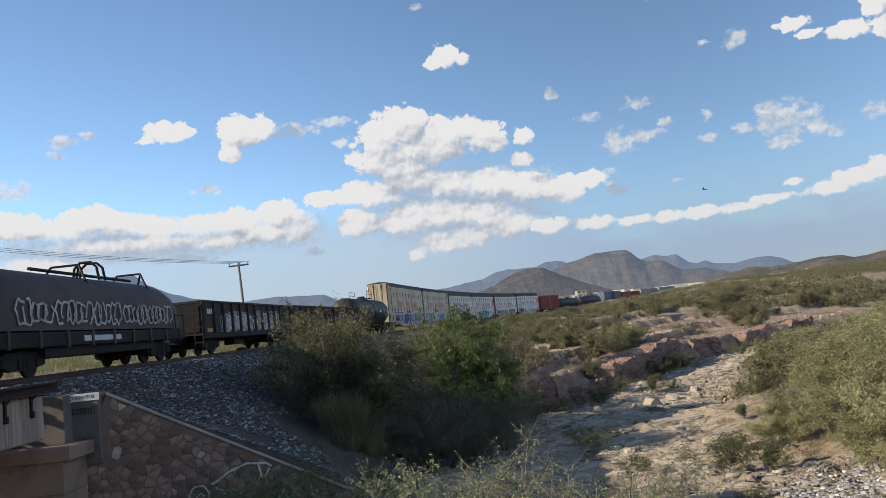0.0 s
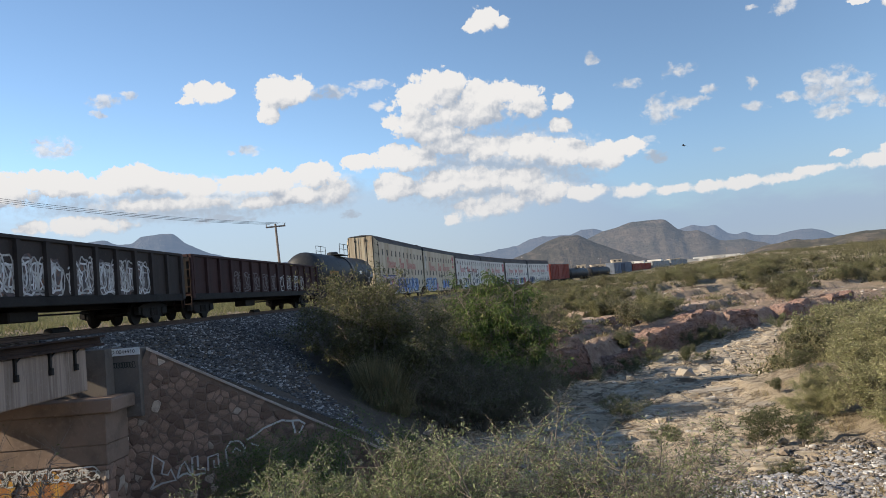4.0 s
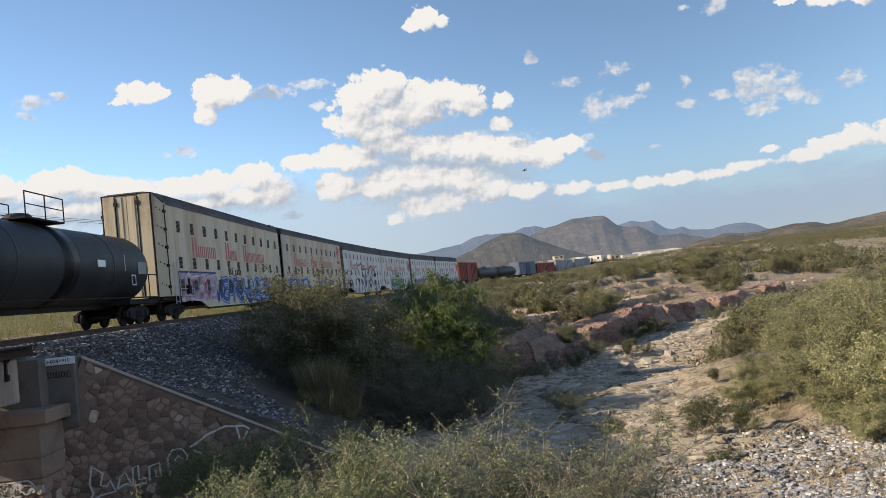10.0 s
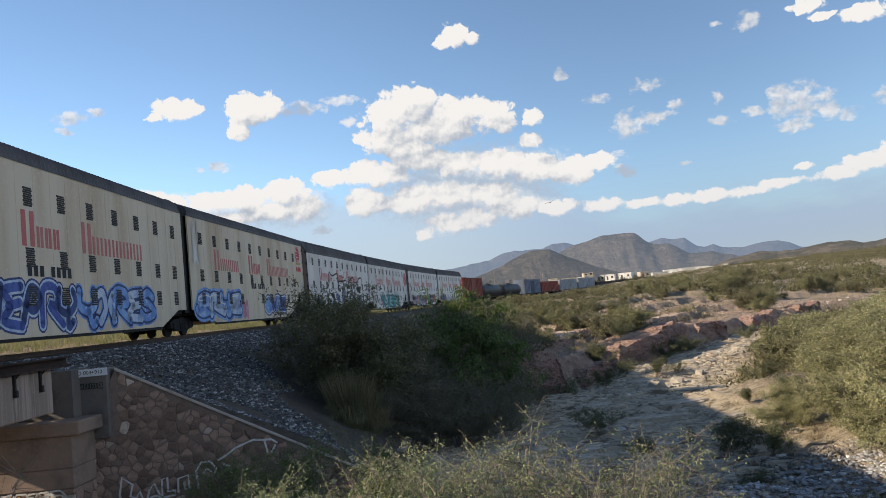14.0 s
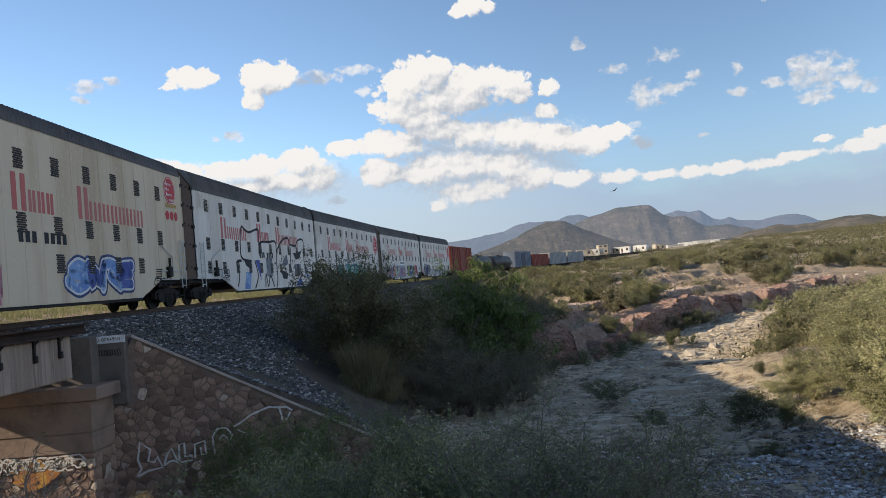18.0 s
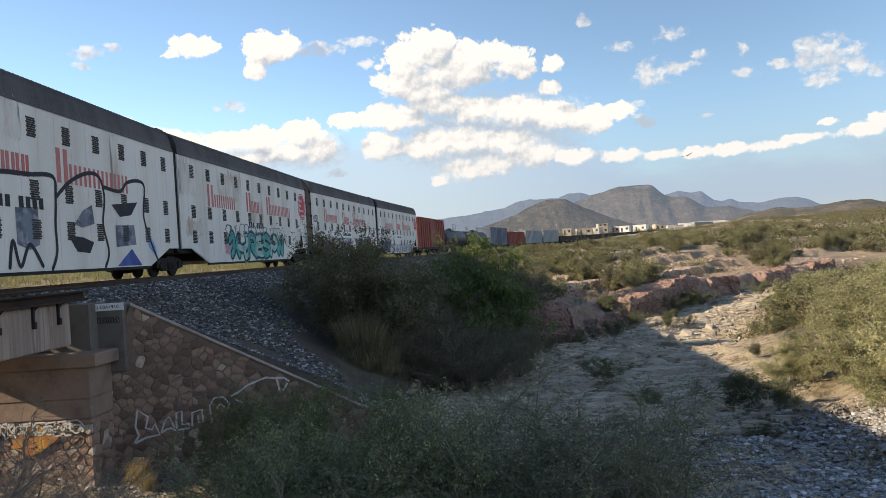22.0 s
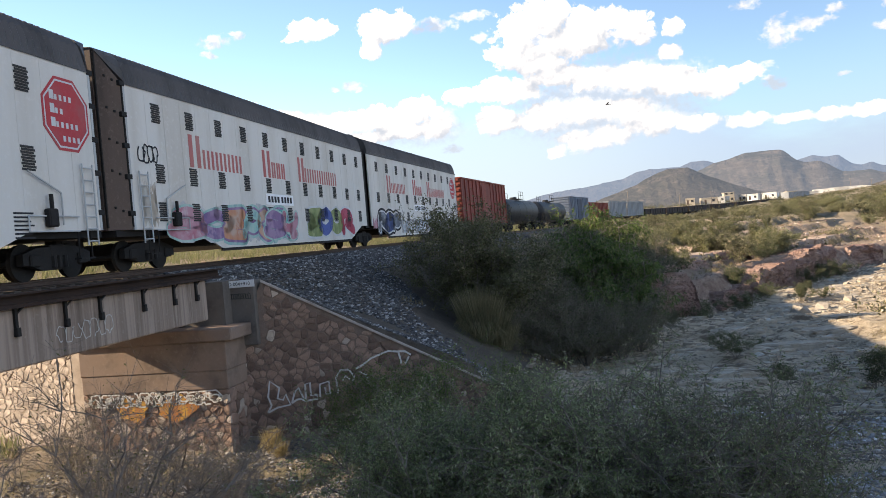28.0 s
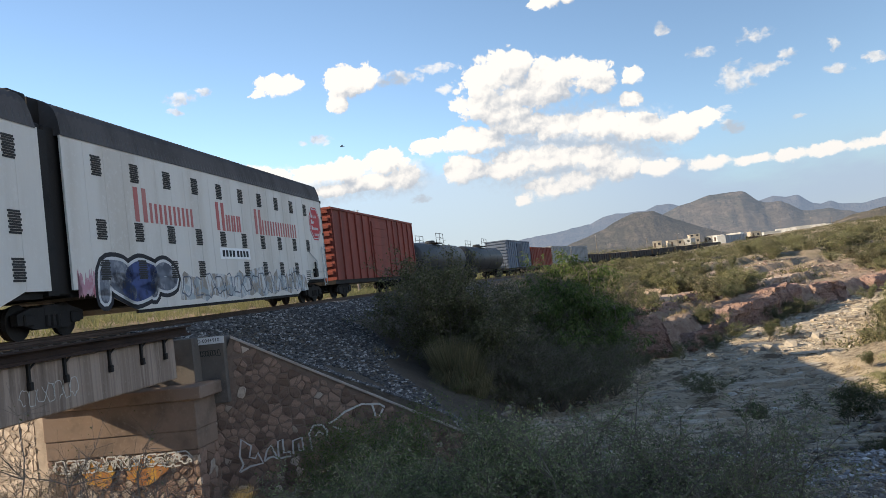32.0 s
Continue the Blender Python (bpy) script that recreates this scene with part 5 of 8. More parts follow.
def tubes(segs, sides=3):
    """Thin tapered sticks from rows of start, end and two radii."""
    segs = np.asarray(segs, float)
    a, b, r0, r1 = segs[:, 0:3], segs[:, 3:6], segs[:, 6], segs[:, 7]
    t = b - a
    t /= np.linalg.norm(t, axis=1, keepdims=True) + 1e-9
    ref = np.where(np.abs(t[:, 2:3]) < 0.9, [[0, 0, 1.0]], [[1.0, 0, 0]])
    u = np.cross(t, ref)
    u /= np.linalg.norm(u, axis=1, keepdims=True)
    w = np.cross(t, u)
    rings = []
    for p, r in ((a, r0), (b, r1)):
        for k in range(sides):
            g = 2 * math.pi * k / sides
            rings.append(p + (u * math.cos(g) + w * math.sin(g)) * r[:, None])
    v = np.stack(rings, 1)
    n = len(segs)
    base = (np.arange(n) * sides * 2)[:, None]
    f = np.concatenate([base + np.array([[k, (k + 1) % sides, sides + (k + 1) % sides, sides + k]]) for k in range(sides)])
    return v.reshape(-1, 3), f


def blades(p, d, length, width, rng, droop=0.0):
    """Small pointed leaves at p along d."""
    n = len(p)
    d = d / (np.linalg.norm(d, axis=1, keepdims=True) + 1e-9)
    s = np.cross(d, rng.normal(size=(n, 3)))
    s /= np.linalg.norm(s, axis=1, keepdims=True) + 1e-9
    L, W = length[:, None], width[:, None]
    m = p + d * L * 0.5
    e = p + d * L - np.array([[0, 0, 1.0]]) * L * droop
    v = np.stack([p, m + s * W, e, m - s * W], 1).reshape(-1, 3)
    f = np.arange(n * 4).reshape(n, 4)
    return v, f


def grow(rng, height, radius, stems, droop=0.0, twigs=5, spread=0.9):
    """Stems, branches and twigs of a shrub. Returns all sticks, and the twigs that carry leaves."""
    segs, ends = [], []
    for s in range(stems):
        g = rng.uniform(0, 2 * math.pi)
        lean = rng.uniform(0.15, spread)
        p = np.array([math.cos(g), math.sin(g), 0]) * radius * 0.08 * rng.random()
        aim = np.array([math.cos(g) * radius * lean, math.sin(g) * radius * lean, height * rng.uniform(0.75, 1.0) * math.sqrt(max(0.2, 1 - 0.55 * lean ** 2))])
        n = 7
        r = 0.012 * height * rng.uniform(0.7, 1.2)
        step = (aim - p) / n
        L = np.linalg.norm(aim)
        for i in range(n):
            q = p + step * (1 + 0.15 * rng.normal()) + rng.normal(size=3) * L * 0.03 + np.array([0, 0, 0.03 * L * (0.5 - i / n) * 2])
            segs.append((*p, *q, r * (1 - i / n * 0.8), r * (1 - (i + 1) / n * 0.8)))
            if i >= 1:
                for _ in range(2 if i < n - 1 else 3):
                    side = rng.normal(size=3)
                    side[2] = abs(side[2]) * 0.5 - 0.15 - droop * 0.3
                    side += step / np.linalg.norm(step) * 0.8
                    side /= np.linalg.norm(side)
                    bl = L * rng.uniform(0.16, 0.34)
                    bp = q.copy()
                    for j in range(3):
                        bq = bp + side * bl / 3 + rng.normal(size=3) * bl * 0.07 - np.array([0, 0, droop * bl * 0.12 * j])
                        segs.append((*bp, *bq, r * 0.3 * (1 - j * 0.25), r * 0.3 * (0.8 - j * 0.25)))
                        for _k in range(twigs):
                            tw = side * 0.6 + rng.normal(size=3) * 0.75
                            tw[2] = tw[2] * 0.8 + 0.15 - droop * 1.1
                            tw /= np.linalg.norm(tw)
                            tl = bl * rng.uniform(0.3, 0.6)
                            tq = bq + tw * tl
                            segs.append((*bq, *tq, r * 0.1, r * 0.05))
                            ends.append((*bq, *tq))
                        bp = bq
            p = q
    return np.array(segs), np.array(ends)


def shrub_meshes(seed, height, radius, stems, leaves, leaf, width, leaf_mat, droop=0.0, twigs=5, spread=0.9, bare=0.0, thick=1.0):
    rng = np.random.default_rng(seed)
    segs, ends = grow(rng, height, radius, stems, droop, twigs, spread)
    segs[:, 6:8] *= thick
    v, f = tubes(segs)
    wood = mesh_np("stem_work", v, f, M_BARK)
    green = None
    if leaves:
        k = rng.integers(0, len(ends), leaves)
        t = rng.random((leaves, 1)) ** 0.7
        a, b = ends[k, :3], ends[k, 3:]
        p = a + (b - a) * t + rng.normal(size=(leaves, 3)) * 0.02 * radius
        d = (b - a) / np.linalg.norm(b - a, axis=1, keepdims=True) * 0.6 + rng.normal(size=(leaves, 3)) * 0.7
        d[:, 2] -= droop * 0.8
        v, f = blades(p, d, leaf * rng.uniform(0.6, 1.4, leaves), width * rng.uniform(0.6, 1.4, leaves), rng, 0.15)
        green = mesh_np("foliage", v, f, leaf_mat)
    return wood, green


def put_shrub(name, label, category, meshes, x, y, scale=1.0, turn=None, sink=0.05, group="", z=None, squash=1.0):
    ob = thing(name, label, category, group)
    part("stem_work", meshes[0], None, ob)
    if meshes[1] is not None:
        part("foliage", meshes[1], None, ob)
    if z is None:
        z = float(ground_z(np.array([x]), np.array([y]))[0])
    turn = random.uniform(0, 360) if turn is None else turn
    ob.matrix_basis = pose(x, y, z - sink * scale, 0, 0, turn) @ Matrix.Diagonal((scale, scale, scale * squash, 1))
    return ob


def build_plants():
    big = "tall shrubs beside the stream"
    mesq = shrub_meshes(11, 5.0, 3.3, 24, 42000, 0.13, 0.027, M_LEAF_DRY, 0.0, 6, 1.3)
    put_shrub("mesquite_tree", "sprawling olive mesquite with feathery leaves on the embankment", "tree", mesq, -5.2, 33.5, 0.88, 20)
    mesq2 = shrub_meshes(12, 3.6, 2.7, 18, 5200, 0.12, 0.022, M_LEAF, 0.0, 6, 1.3)
    put_shrub("mesquite_tree", "twiggy half-bare mesquite on the embankment", "tree", mesq2, -2.8, 35.5, 0.85, 130)
    put_shrub("mesquite_tree", "twiggy half-bare mesquite on the embankment", "tree", mesq2, -4.6, 39.5, 0.95, 250)
    for x, y, s, a in ((-3.6, 32.6, 0.62, 15), (-1.4, 33.8, 0.66, 80), (-1.0, 37.2, 0.85, 170), (0.4, 36.4, 0.6, 300), (-2.4, 41.5, 1.0, 220), (-6.8, 36.8, 0.8, 60), (-2.2, 33.4, 0.62, 140), (-0.6, 34.2, 0.7, 250), (0.9, 34.8, 0.6, 40), (2.0, 38.2, 0.75, 120), (-3.6, 35.6, 0.8, 310), (1.8, 36.4, 0.55, 190), (2.0, 42.0, 0.55, 10), (3.2, 47.5, 0.7, 90), (-0.5, 45.5, 0.9, 200)):
        put_shrub("mesquite_bush", "twiggy dark brush on the shaded embankment", "bush", mesq2, x, y, s, a, group="brush on the embankment")
    pepper = shrub_meshes(21, 5.35, 2.55, 24, 46000, 0.2, 0.026, M_LEAF_DARK, 0.75, 6, 1.15)
    put_shrub("pepper_tree", "dense bright green tree with drooping foliage over the bank", "tree", pepper, 0.6, 39.6, 1.0, 40)
    # bushes just below the viewer
    fore = [shrub_meshes(31 + k, 3.0, 2.3, 17, 24000, 0.065, 0.012, M_LEAF_DARK, 0.15, 5, 1.15) for k in range(3)]
    for k, (x, y, s, a) in enumerate(((-5.9, 19.2, 0.82, 10), (-4.2, 19.6, 0.86, 200), (-2.8, 20.6, 0.7, 95))):
        put_shrub("mesquite_bush", "dark green mesquite bush before the wing wall", "bush", fore[k % 3], x, y, s, a, group=big)
    close = [shrub_meshes(36 + k, 3.3, 1.15, 9, 36000, 0.042, 0.0075, M_LEAF_PALE, 0.35, 7, 0.85, 0.0, 0.85) for k in range(4)]
    airy = [shrub_meshes(46 + k, 3.3, 1.25, 9, 16000, 0.042, 0.0075, M_LEAF_PALE, 0.2, 7, 0.9, 0.0, 0.85) for k in range(3)]
    for k, (az, el, r, a) in enumerate(((-15.4, -9.4, 7.6, 95), (-12.8, -10.2, 7.4, 30), (-10.6, -9.8, 7.2, 300), (-7.0, -9.1, 7.3, 300), (-5.0, -9.8, 7.0, 210), (-3.3, -8.4, 7.5, 45), (-1.0, -9.8, 7.1, 160), (0.6, -9.0, 7.3, 150), (2.8, -8.4, 7.2, 70), (5.1, -8.9, 7.0, 250),
                                         (7.4, -10.0, 7.2, 330), (9.2, -9.8, 6.8, 20), (10.6, -8.9, 7.4, 110), (12.8, -9.8, 7.0, 200))):
        x, y, top = r * math.sin(radians(az)), r * math.cos(radians(az)), EYE_Z + (r + 1.1) * math.tan(radians(el - 0.6))
        g = float(ground_z(np.array([x]), np.array([y]))[0])
        kind = close[k % 4] if az < -2 else airy[k % 3]
        tall = np.percentile([q.co.z for q in kind[1].vertices], 99.3)
        put_shrub("mesquite_bush", "feathery pale green mesquite bush below the viewer", "bush", kind, x, y, (top - g) / tall, a, group=big)
    bare = shrub_meshes(41, 3.6, 2.6, 12, 900, 0.06, 0.012, M_LEAF_DRY, 0.0, 5, 1.0)
    put_shrub("bare_bush", "leafless dark thorny bush below the bridge", "bush", bare, -6.3, 8.6, 0.95, 70)
    put_shrub("bare_bush", "leafless dark thorny bush below the bridge", "bush", bare, -9.2, 13.4, 0.8, 190)
    for x, y, s, a in ((-8.6, 16.2, 0.5, 20), (-11.0, 15.6, 0.55, 100), (-7.4, 14.6, 0.5, 210), (-10.0, 17.4, 0.42, 300), (-12.8, 16.8, 0.5, 60)):
        put_shrub("bare_bush", "low leafless brush on the gravel", "bush", bare, x, y, s, a)
    # the right bank
    right = [shrub_meshes(51 + k, 2.4, 2.0, 20, 21000, 0.105, 0.02, M_LEAF_BANK, 0.0, 6, 1.25) for k in range(3)]
    pale = [shrub_meshes(56 + k, 2.4, 1.9, 20, 24000, 0.11, 0.019, M_LEAF_BANK, 0.0, 6, 1.2) for k in range(2)]
    near_spots = ((11.4, 28.9, 0.55), (12.7, 25.6, 0.85), (12.0, 23.3, 0.68), (13.7, 23.5, 0.95), (14.7, 27.0, 1.0), (13.0, 28.2, 0.7), (15.7, 24.6, 1.1), (13.3, 21.2, 0.8), (11.8, 21.4, 0.5), (14.6, 30.6, 0.9), (16.7, 29.5, 1.1), (15.4, 33.8, 0.6), (16.2, 34.2, 0.9))
    for k, (x, y, s) in enumerate(near_spots):
        put_shrub("desert_bush", "pale grey-green bushy shrub on the stream's bank", "bush", pale[k % 2], x, y, s * 0.95, group="bushes on the stream's bank", squash=0.95)
    spots = ((20.4, 40.4, 0.9), (20.8, 36.9, 0.8), (21.4, 38.6, 1.0), (20.4, 34.0, 1.1), (21.6, 45.6, 0.9), (23.0, 47.6, 1.0), (18.4, 35.5, 1.3), (17.8, 31.5, 1.1), (20.5, 40.0, 1.3), (22.5, 44.5, 1.3), (22.4, 43.2, 0.9), (25.0, 40.5, 1.4), (23.5, 35.0, 1.3), (26.5, 47.5, 1.4), (21.6, 51.0, 1.0), (29.0, 53.5, 1.3), (25.5, 57.5, 1.1), (31.5, 61.0, 1.2), (35.0, 56.0, 1.3), (22.4, 55.0, 1.0), (27.6, 63.0, 1.2))
    for k, (x, y, s) in enumerate(spots):
        put_shrub("desert_bush", "olive-green creosote bush on the stream's bank", "bush", right[k % 3], x, y, s * 0.92, group="bushes on the stream's bank", squash=0.68)
    small = [shrub_meshes(61 + k, 1.0, 1.1, 9, 4200, 0.06, 0.014, M_LEAF, 0.0, 5, 1.1) for k in range(2)]
    for k, (x, y, s) in enumerate(((8.3, 26.1, 1.15), (9.5, 25.5, 0.95), (9.9, 30.2, 0.6), (6.1, 28.0, 0.75), (5.4, 33.2, 0.95), (12.0, 50.0, 1.0), (20.0, 54.0, 1.2), (8.7, 52.8, 1.5), (13.6, 50.8, 0.6), (3.9, 43.4, 0.8), (8.2, 23.6, 0.5), (12.4, 35.2, 0.6), (14.6, 38.8, 0.9), (13.8, 34.0, 0.7), (16.8, 43.0, 0.9), (15.8, 44.8, 0.6), (18.6, 46.4, 1.1), (18.2, 41.2, 1.0), (17.4, 38.2, 0.8), (19.6, 48.6, 1.1), (5.9, 45.6, 1.0), (8.4, 48.6, 1.1), (10.2, 51.8, 1.0), (15.2, 59.4, 1.2), (18.4, 64.6, 1.3), (14.4, 57.0, 0.8), (12.4, 61.5, 1.1), (17.5, 65.2, 1.2), (24.5, 68.0, 1.2))):
        put_shrub("low_shrub", "low green shrub on the dry stream bed", "shrub", small[k % 2], x, y, s, group="low shrubs on the stream bed")
    # dark brush among the ledges of the cut bank
    brush = random.Random(77)
    for _ in range(34):
        az, r = radians(brush.uniform(15.5, 24.0)), brush.uniform(52, 76)
        if float(bank(np.array([r * math.sin(az)]), np.array([r * math.cos(az)]))[0][0]) < 1.5:
            continue
        put_shrub("mesquite_bush", "dark twiggy brush among the bank's ledges", "bush", mesq2, r * math.sin(az), r * math.cos(az), brush.uniform(0.22, 0.5), brush.uniform(0, 360), group="brush on the cut bank", squash=0.75)
    # scattered desert scrub farther off
    scrub = [shrub_meshes(71 + k, 1.6, 1.35, 11, 4000, 0.12, 0.026, (M_LEAF_DRY, M_LEAF_FAR, M_LEAF_DRY)[k], 0.0, 5, 1.1) for k in range(3)]
    rnd, n = random.Random(5), 0
    while n < 300:
        az, r = radians(rnd.uniform(-4, 33)), 44 + 125 * rnd.random() ** 1.25
        x, y = r * math.sin(az), r * math.cos(az)
        d, w, c = (float(q[0]) for q in bank(np.array([x]), np.array([y])))
        o = float(offset(x, y))
        if -w - 2.5 < d < 2.2 or o < 6:
            continue
        if 0 < d < 22 and rnd.random() < 0.5:
            continue
        put_shrub("desert_shrub", "dry olive desert shrub on stony ground", "shrub", scrub[n % 3], x, y, rnd.uniform(0.5, 1.2) * (1.0 if o > 30 or r < 80 else 0.6), rnd.uniform(0, 360), group="scattered desert shrubs", squash=rnd.uniform(0.8, 1.15))
        n += 1
    # far scrub, past counting
    rng = np.random.default_rng(9)
    N = 9500
    rise = np.arange(N) > 6000
    az = np.radians(np.where(rise, rng.uniform(12, 38, N), rng.uniform(-36, 40, N)))
    r = np.where(rise, 260 + 800 * rng.random(N), 90 + 900 * rng.random(N) ** 1.7)
    x, y = r * np.sin(az), r * np.cos(az)
    o = offset(x, y)
    keep = ((np.abs(o) > 9) & (bank(x, y)[0] < 0) | (o > 9) & (r > 120) | (o < -9)) & (vnoise(x * 0.012, y * 0.03, 93) + 0.4 * vnoise(x * 0.05, y * 0.09, 94) > 0.62)
    x, y, r = x[keep], y[keep], r[keep]
    z = ground_z(x, y)
    m, q = len(x), 95
    small = np.where((o[keep] < 60) & (o[keep] > 0), 0.6, 1.0)[:, None]
    h, wd = rng.uniform(0.7, 2.3, (m, 1)) * small, rng.uniform(1.0, 3.6, (m, 1))
    off = rng.normal(size=(m, q, 3)) * 0.45
    p = np.stack([x, y, z], 1)[:, None, :] + np.stack([off[..., 0] * wd, off[..., 1] * wd, np.abs(off[..., 2]) * h * 1.1], -1)
    dd = rng.normal(size=(m * q, 3)) + [0, 0, 0.6]
    v, f = blades(p.reshape(-1, 3), dd, rng.uniform(0.2, 0.5, m * q), rng.uniform(0.06, 0.14, m * q), rng)
    tagged(new("far_scrub", mesh_np("far_scrub", v, f, M_LEAF_FAR)), "olive scrub spread over the far plain", "scrub", kind="stuff")
    # low brush between the shrubs
    N = 4200
    az, r = np.radians(rng.uniform(-3, 34, N)), 42 + 120 * rng.random(N) ** 0.9
    x, y = r * np.sin(az), r * np.cos(az)
    d, w, c = bank(x, y)
    o = offset(x, y)
    keep = (((d > 3.5) & (vnoise(x * 0.16, y * 0.16, 91) > np.where(d < 24, 0.62, 0.45))) | (d < -w - 1.5)) & (o > 7)
    x, y = x[keep], y[keep]
    z = ground_z(x, y)
    m, q = len(x), 60
    h, wd = rng.uniform(0.35, 0.9, (m, 1)), rng.uniform(0.45, 1.1, (m, 1))
    off = rng.normal(size=(m, q, 3)) * 0.45
    p = np.stack([x, y, z], 1)[:, None, :] + np.stack([off[..., 0] * wd, off[..., 1] * wd, np.abs(off[..., 2]) * h * 1.2], -1)
    v, f = blades(p.reshape(-1, 3), rng.normal(size=(m * q, 3)) + [0, 0, 0.7], rng.uniform(0.12, 0.32, m * q), rng.uniform(0.025, 0.06, m * q), rng)
    tagged(new("low_brush", mesh_np("low_brush", v, f, M_LEAF_FAR)), "low olive and straw brush between the shrubs", "scrub", kind="stuff")
    # dry grass
    N = 16000
    x, y = rng.uniform(-14, 42, N), 15 + 85 * rng.random(N) ** 1.3
    d, w, c = bank(x, y)
    o = offset(x, y)
    clump = vnoise(x * 0.4, y * 0.4, 77)
    keep = (((d > 1.5) | (d < -w - 0.5) & ((y > 42) | (vnoise(x * 0.5, y * 0.5, 79) > 0.7))) & (o > 8) & (clump > np.where((d > 0) & (d < 24) & (y > 42), 0.72, 0.45))) | ((o > 4.2) & (o < 12) & (y > 30) & (clump > 0.55))
    x, y = x[keep], y[keep]
    # and the meadow behind the line
    s, oo = rng.uniform(-28, 150, 15000), -4.6 - 30 * rng.random(15000) ** 1.5
    th = ARC_0 + s / ARC_R
    mx, my = ARC_C[0] - (ARC_R - oo + bend(s)) * np.cos(th), ARC_C[1] + (ARC_R - oo + bend(s)) * np.sin(th)
    q = 9
    for name, label, gx, gy, mat, tall in (("dry_grass", "yellow dry grass tufts on the banks", x, y, M_STRAW, 1.0), ("meadow_grass", "pale green and straw meadow grass behind the railway", mx, my, M_MEADOW, 1.7)):
        p = np.repeat(np.stack([gx, gy, ground_z(gx, gy)], 1), q, 0) + np.concatenate([rng.normal(size=(len(gx) * q, 2)) * 0.09, np.zeros((len(gx) * q, 1))], 1)
        dd = rng.normal(size=(len(p), 3)) * 0.35 + [0, 0, 1]
        v, f = blades(p, dd, tall * rng.uniform(0.12, 0.42, len(p)), tall * rng.uniform(0.006, 0.016, len(p)), rng, 0.1)
        tagged(new(name, mesh_np(name, v, f, mat)), label, "grass", kind="stuff")
    # straw-coloured clumps that stand out
    for k, (x, y, s, nb) in enumerate(((-4.6, 31.2, 2.3, 1500), (-4.15, 31.0, 2.0, 1100), (-5.0, 31.4, 1.9, 900), (-3.7, 31.3, 1.5, 800), (-4.4, 30.6, 1.3, 600), (-9.0, 20.0, 0.85, 600), (-8.6, 19.6, 0.6, 400), (-3.9, 34.0, 0.9, 300))):
        ang = rng.uniform(0, 2 * math.pi, nb)
        out = rng.random(nb) ** 0.7
        dd = np.stack([np.cos(ang) * out * 0.4, np.sin(ang) * out * 0.4, np.ones(nb)], 1) + rng.normal(size=(nb, 3)) * 0.07
        pp = np.stack([np.cos(ang) * 0.16 * out, np.sin(ang) * 0.16 * out, np.zeros(nb)], 1)
        v, f = blades(pp, dd, 0.3 + 0.85 * rng.random(nb) ** 0.8, rng.uniform(0.003, 0.0065, nb), rng, 0.1)
        # dead blades that hang down round the foot
        ang = rng.uniform(0, 2 * math.pi, nb // 3)
        low = np.stack([np.cos(ang), np.sin(ang), rng.uniform(-0.1, 0.5, nb // 3)], 1)
        v2, f2 = blades(low * [0.12, 0.12, 0.0] + [0, 0, 0.3], low, rng.uniform(0.25, 0.5, nb // 3), rng.uniform(0.003, 0.006, nb // 3), rng, 0.6)
        ob = tagged(new("grass_clump", mesh_np("grass_clump", np.concatenate([v, v2]), np.concatenate([f, f2 + len(v)]), M_STRAW if k > 4 else M_TUSSOCK)), "tall tuft of dry straw-coloured grass" if k > 4 else "tall drooping tuft of dull brown bunch grass", "grass", "dry grass clumps")
        ob.matrix_basis = pose(x, y, float(ground_z(np.array([x]), np.array([y]))[0]) - 0.03) @ Matrix.Scale(s, 4)


build_plants()

# ---- stones ----
def pebble(rng, n=1):
    """A rough stone of unit size: a squashed, jittered octahedron with cut corners."""
    v = np.array([(1, 0, 0), (0, 1, 0), (-1, 0, 0), (0, -1, 0), (0.5, 0.5, 0.62), (-0.5, 0.5, 0.62), (-0.5, -0.5, 0.62), (0.5, -0.5, 0.62), (0, 0, -0.6)], float)
    v += rng.normal(size=v.shape) * 0.14
    f = [(0, 1, 4), (1, 5, 4), (1, 2, 5), (2, 6, 5), (2, 3, 6), (3, 7, 6), (3, 0, 7), (0, 4, 7), (4, 5, 6, 7), (1, 0, 8), (2, 1, 8), (3, 2, 8), (0, 3, 8)]
    return v, f


def scatter_stones(name, label, x, y, z, size, material, rng, kind="stuff"):
    shapes = [pebble(rng) for _ in range(6)]
    vs, fs, base = [], [], 0
    for i in range(len(x)):
        v, f = shapes[i % 6]
        a = rng.uniform(0, 6.28)
        c, s = math.cos(a), math.sin(a)
        st = size[i] * rng.uniform(0.75, 1.25, 3)
        w = v * st
        vs.append(np.stack([w[:, 0] * c - w[:, 1] * s + x[i], w[:, 0] * s + w[:, 1] * c + y[i], w[:, 2] * 0.8 + z[i]], 1))
        fs += [tuple(k + base for k in t) for t in f]
        base += len(v)
    return tagged(new(name, mesh_np(name, np.concatenate(vs).tolist(), fs, material)), label, "stones", kind=kind)


def island_stone(name, colors, rough=0.9):
    k = Nodes(name)
    r = k.n("ShaderNodeNewGeometry").outputs["Random Per Island"]
    col = k.mix(r, colors[0], colors[1])
    col = k.mix(k.step(r, 0.8, 0.9), col, colors[2])
    nz = k.noise(18, 5, 0.7)
    col = k.mix(k.step(nz, 0.35, 0.75, 0, 0.5), col, tuple(c * 0.6 for c in colors[0]))
    return k.done(col, rough, 0.0, nz, 0.4, 0.02, 0.2)


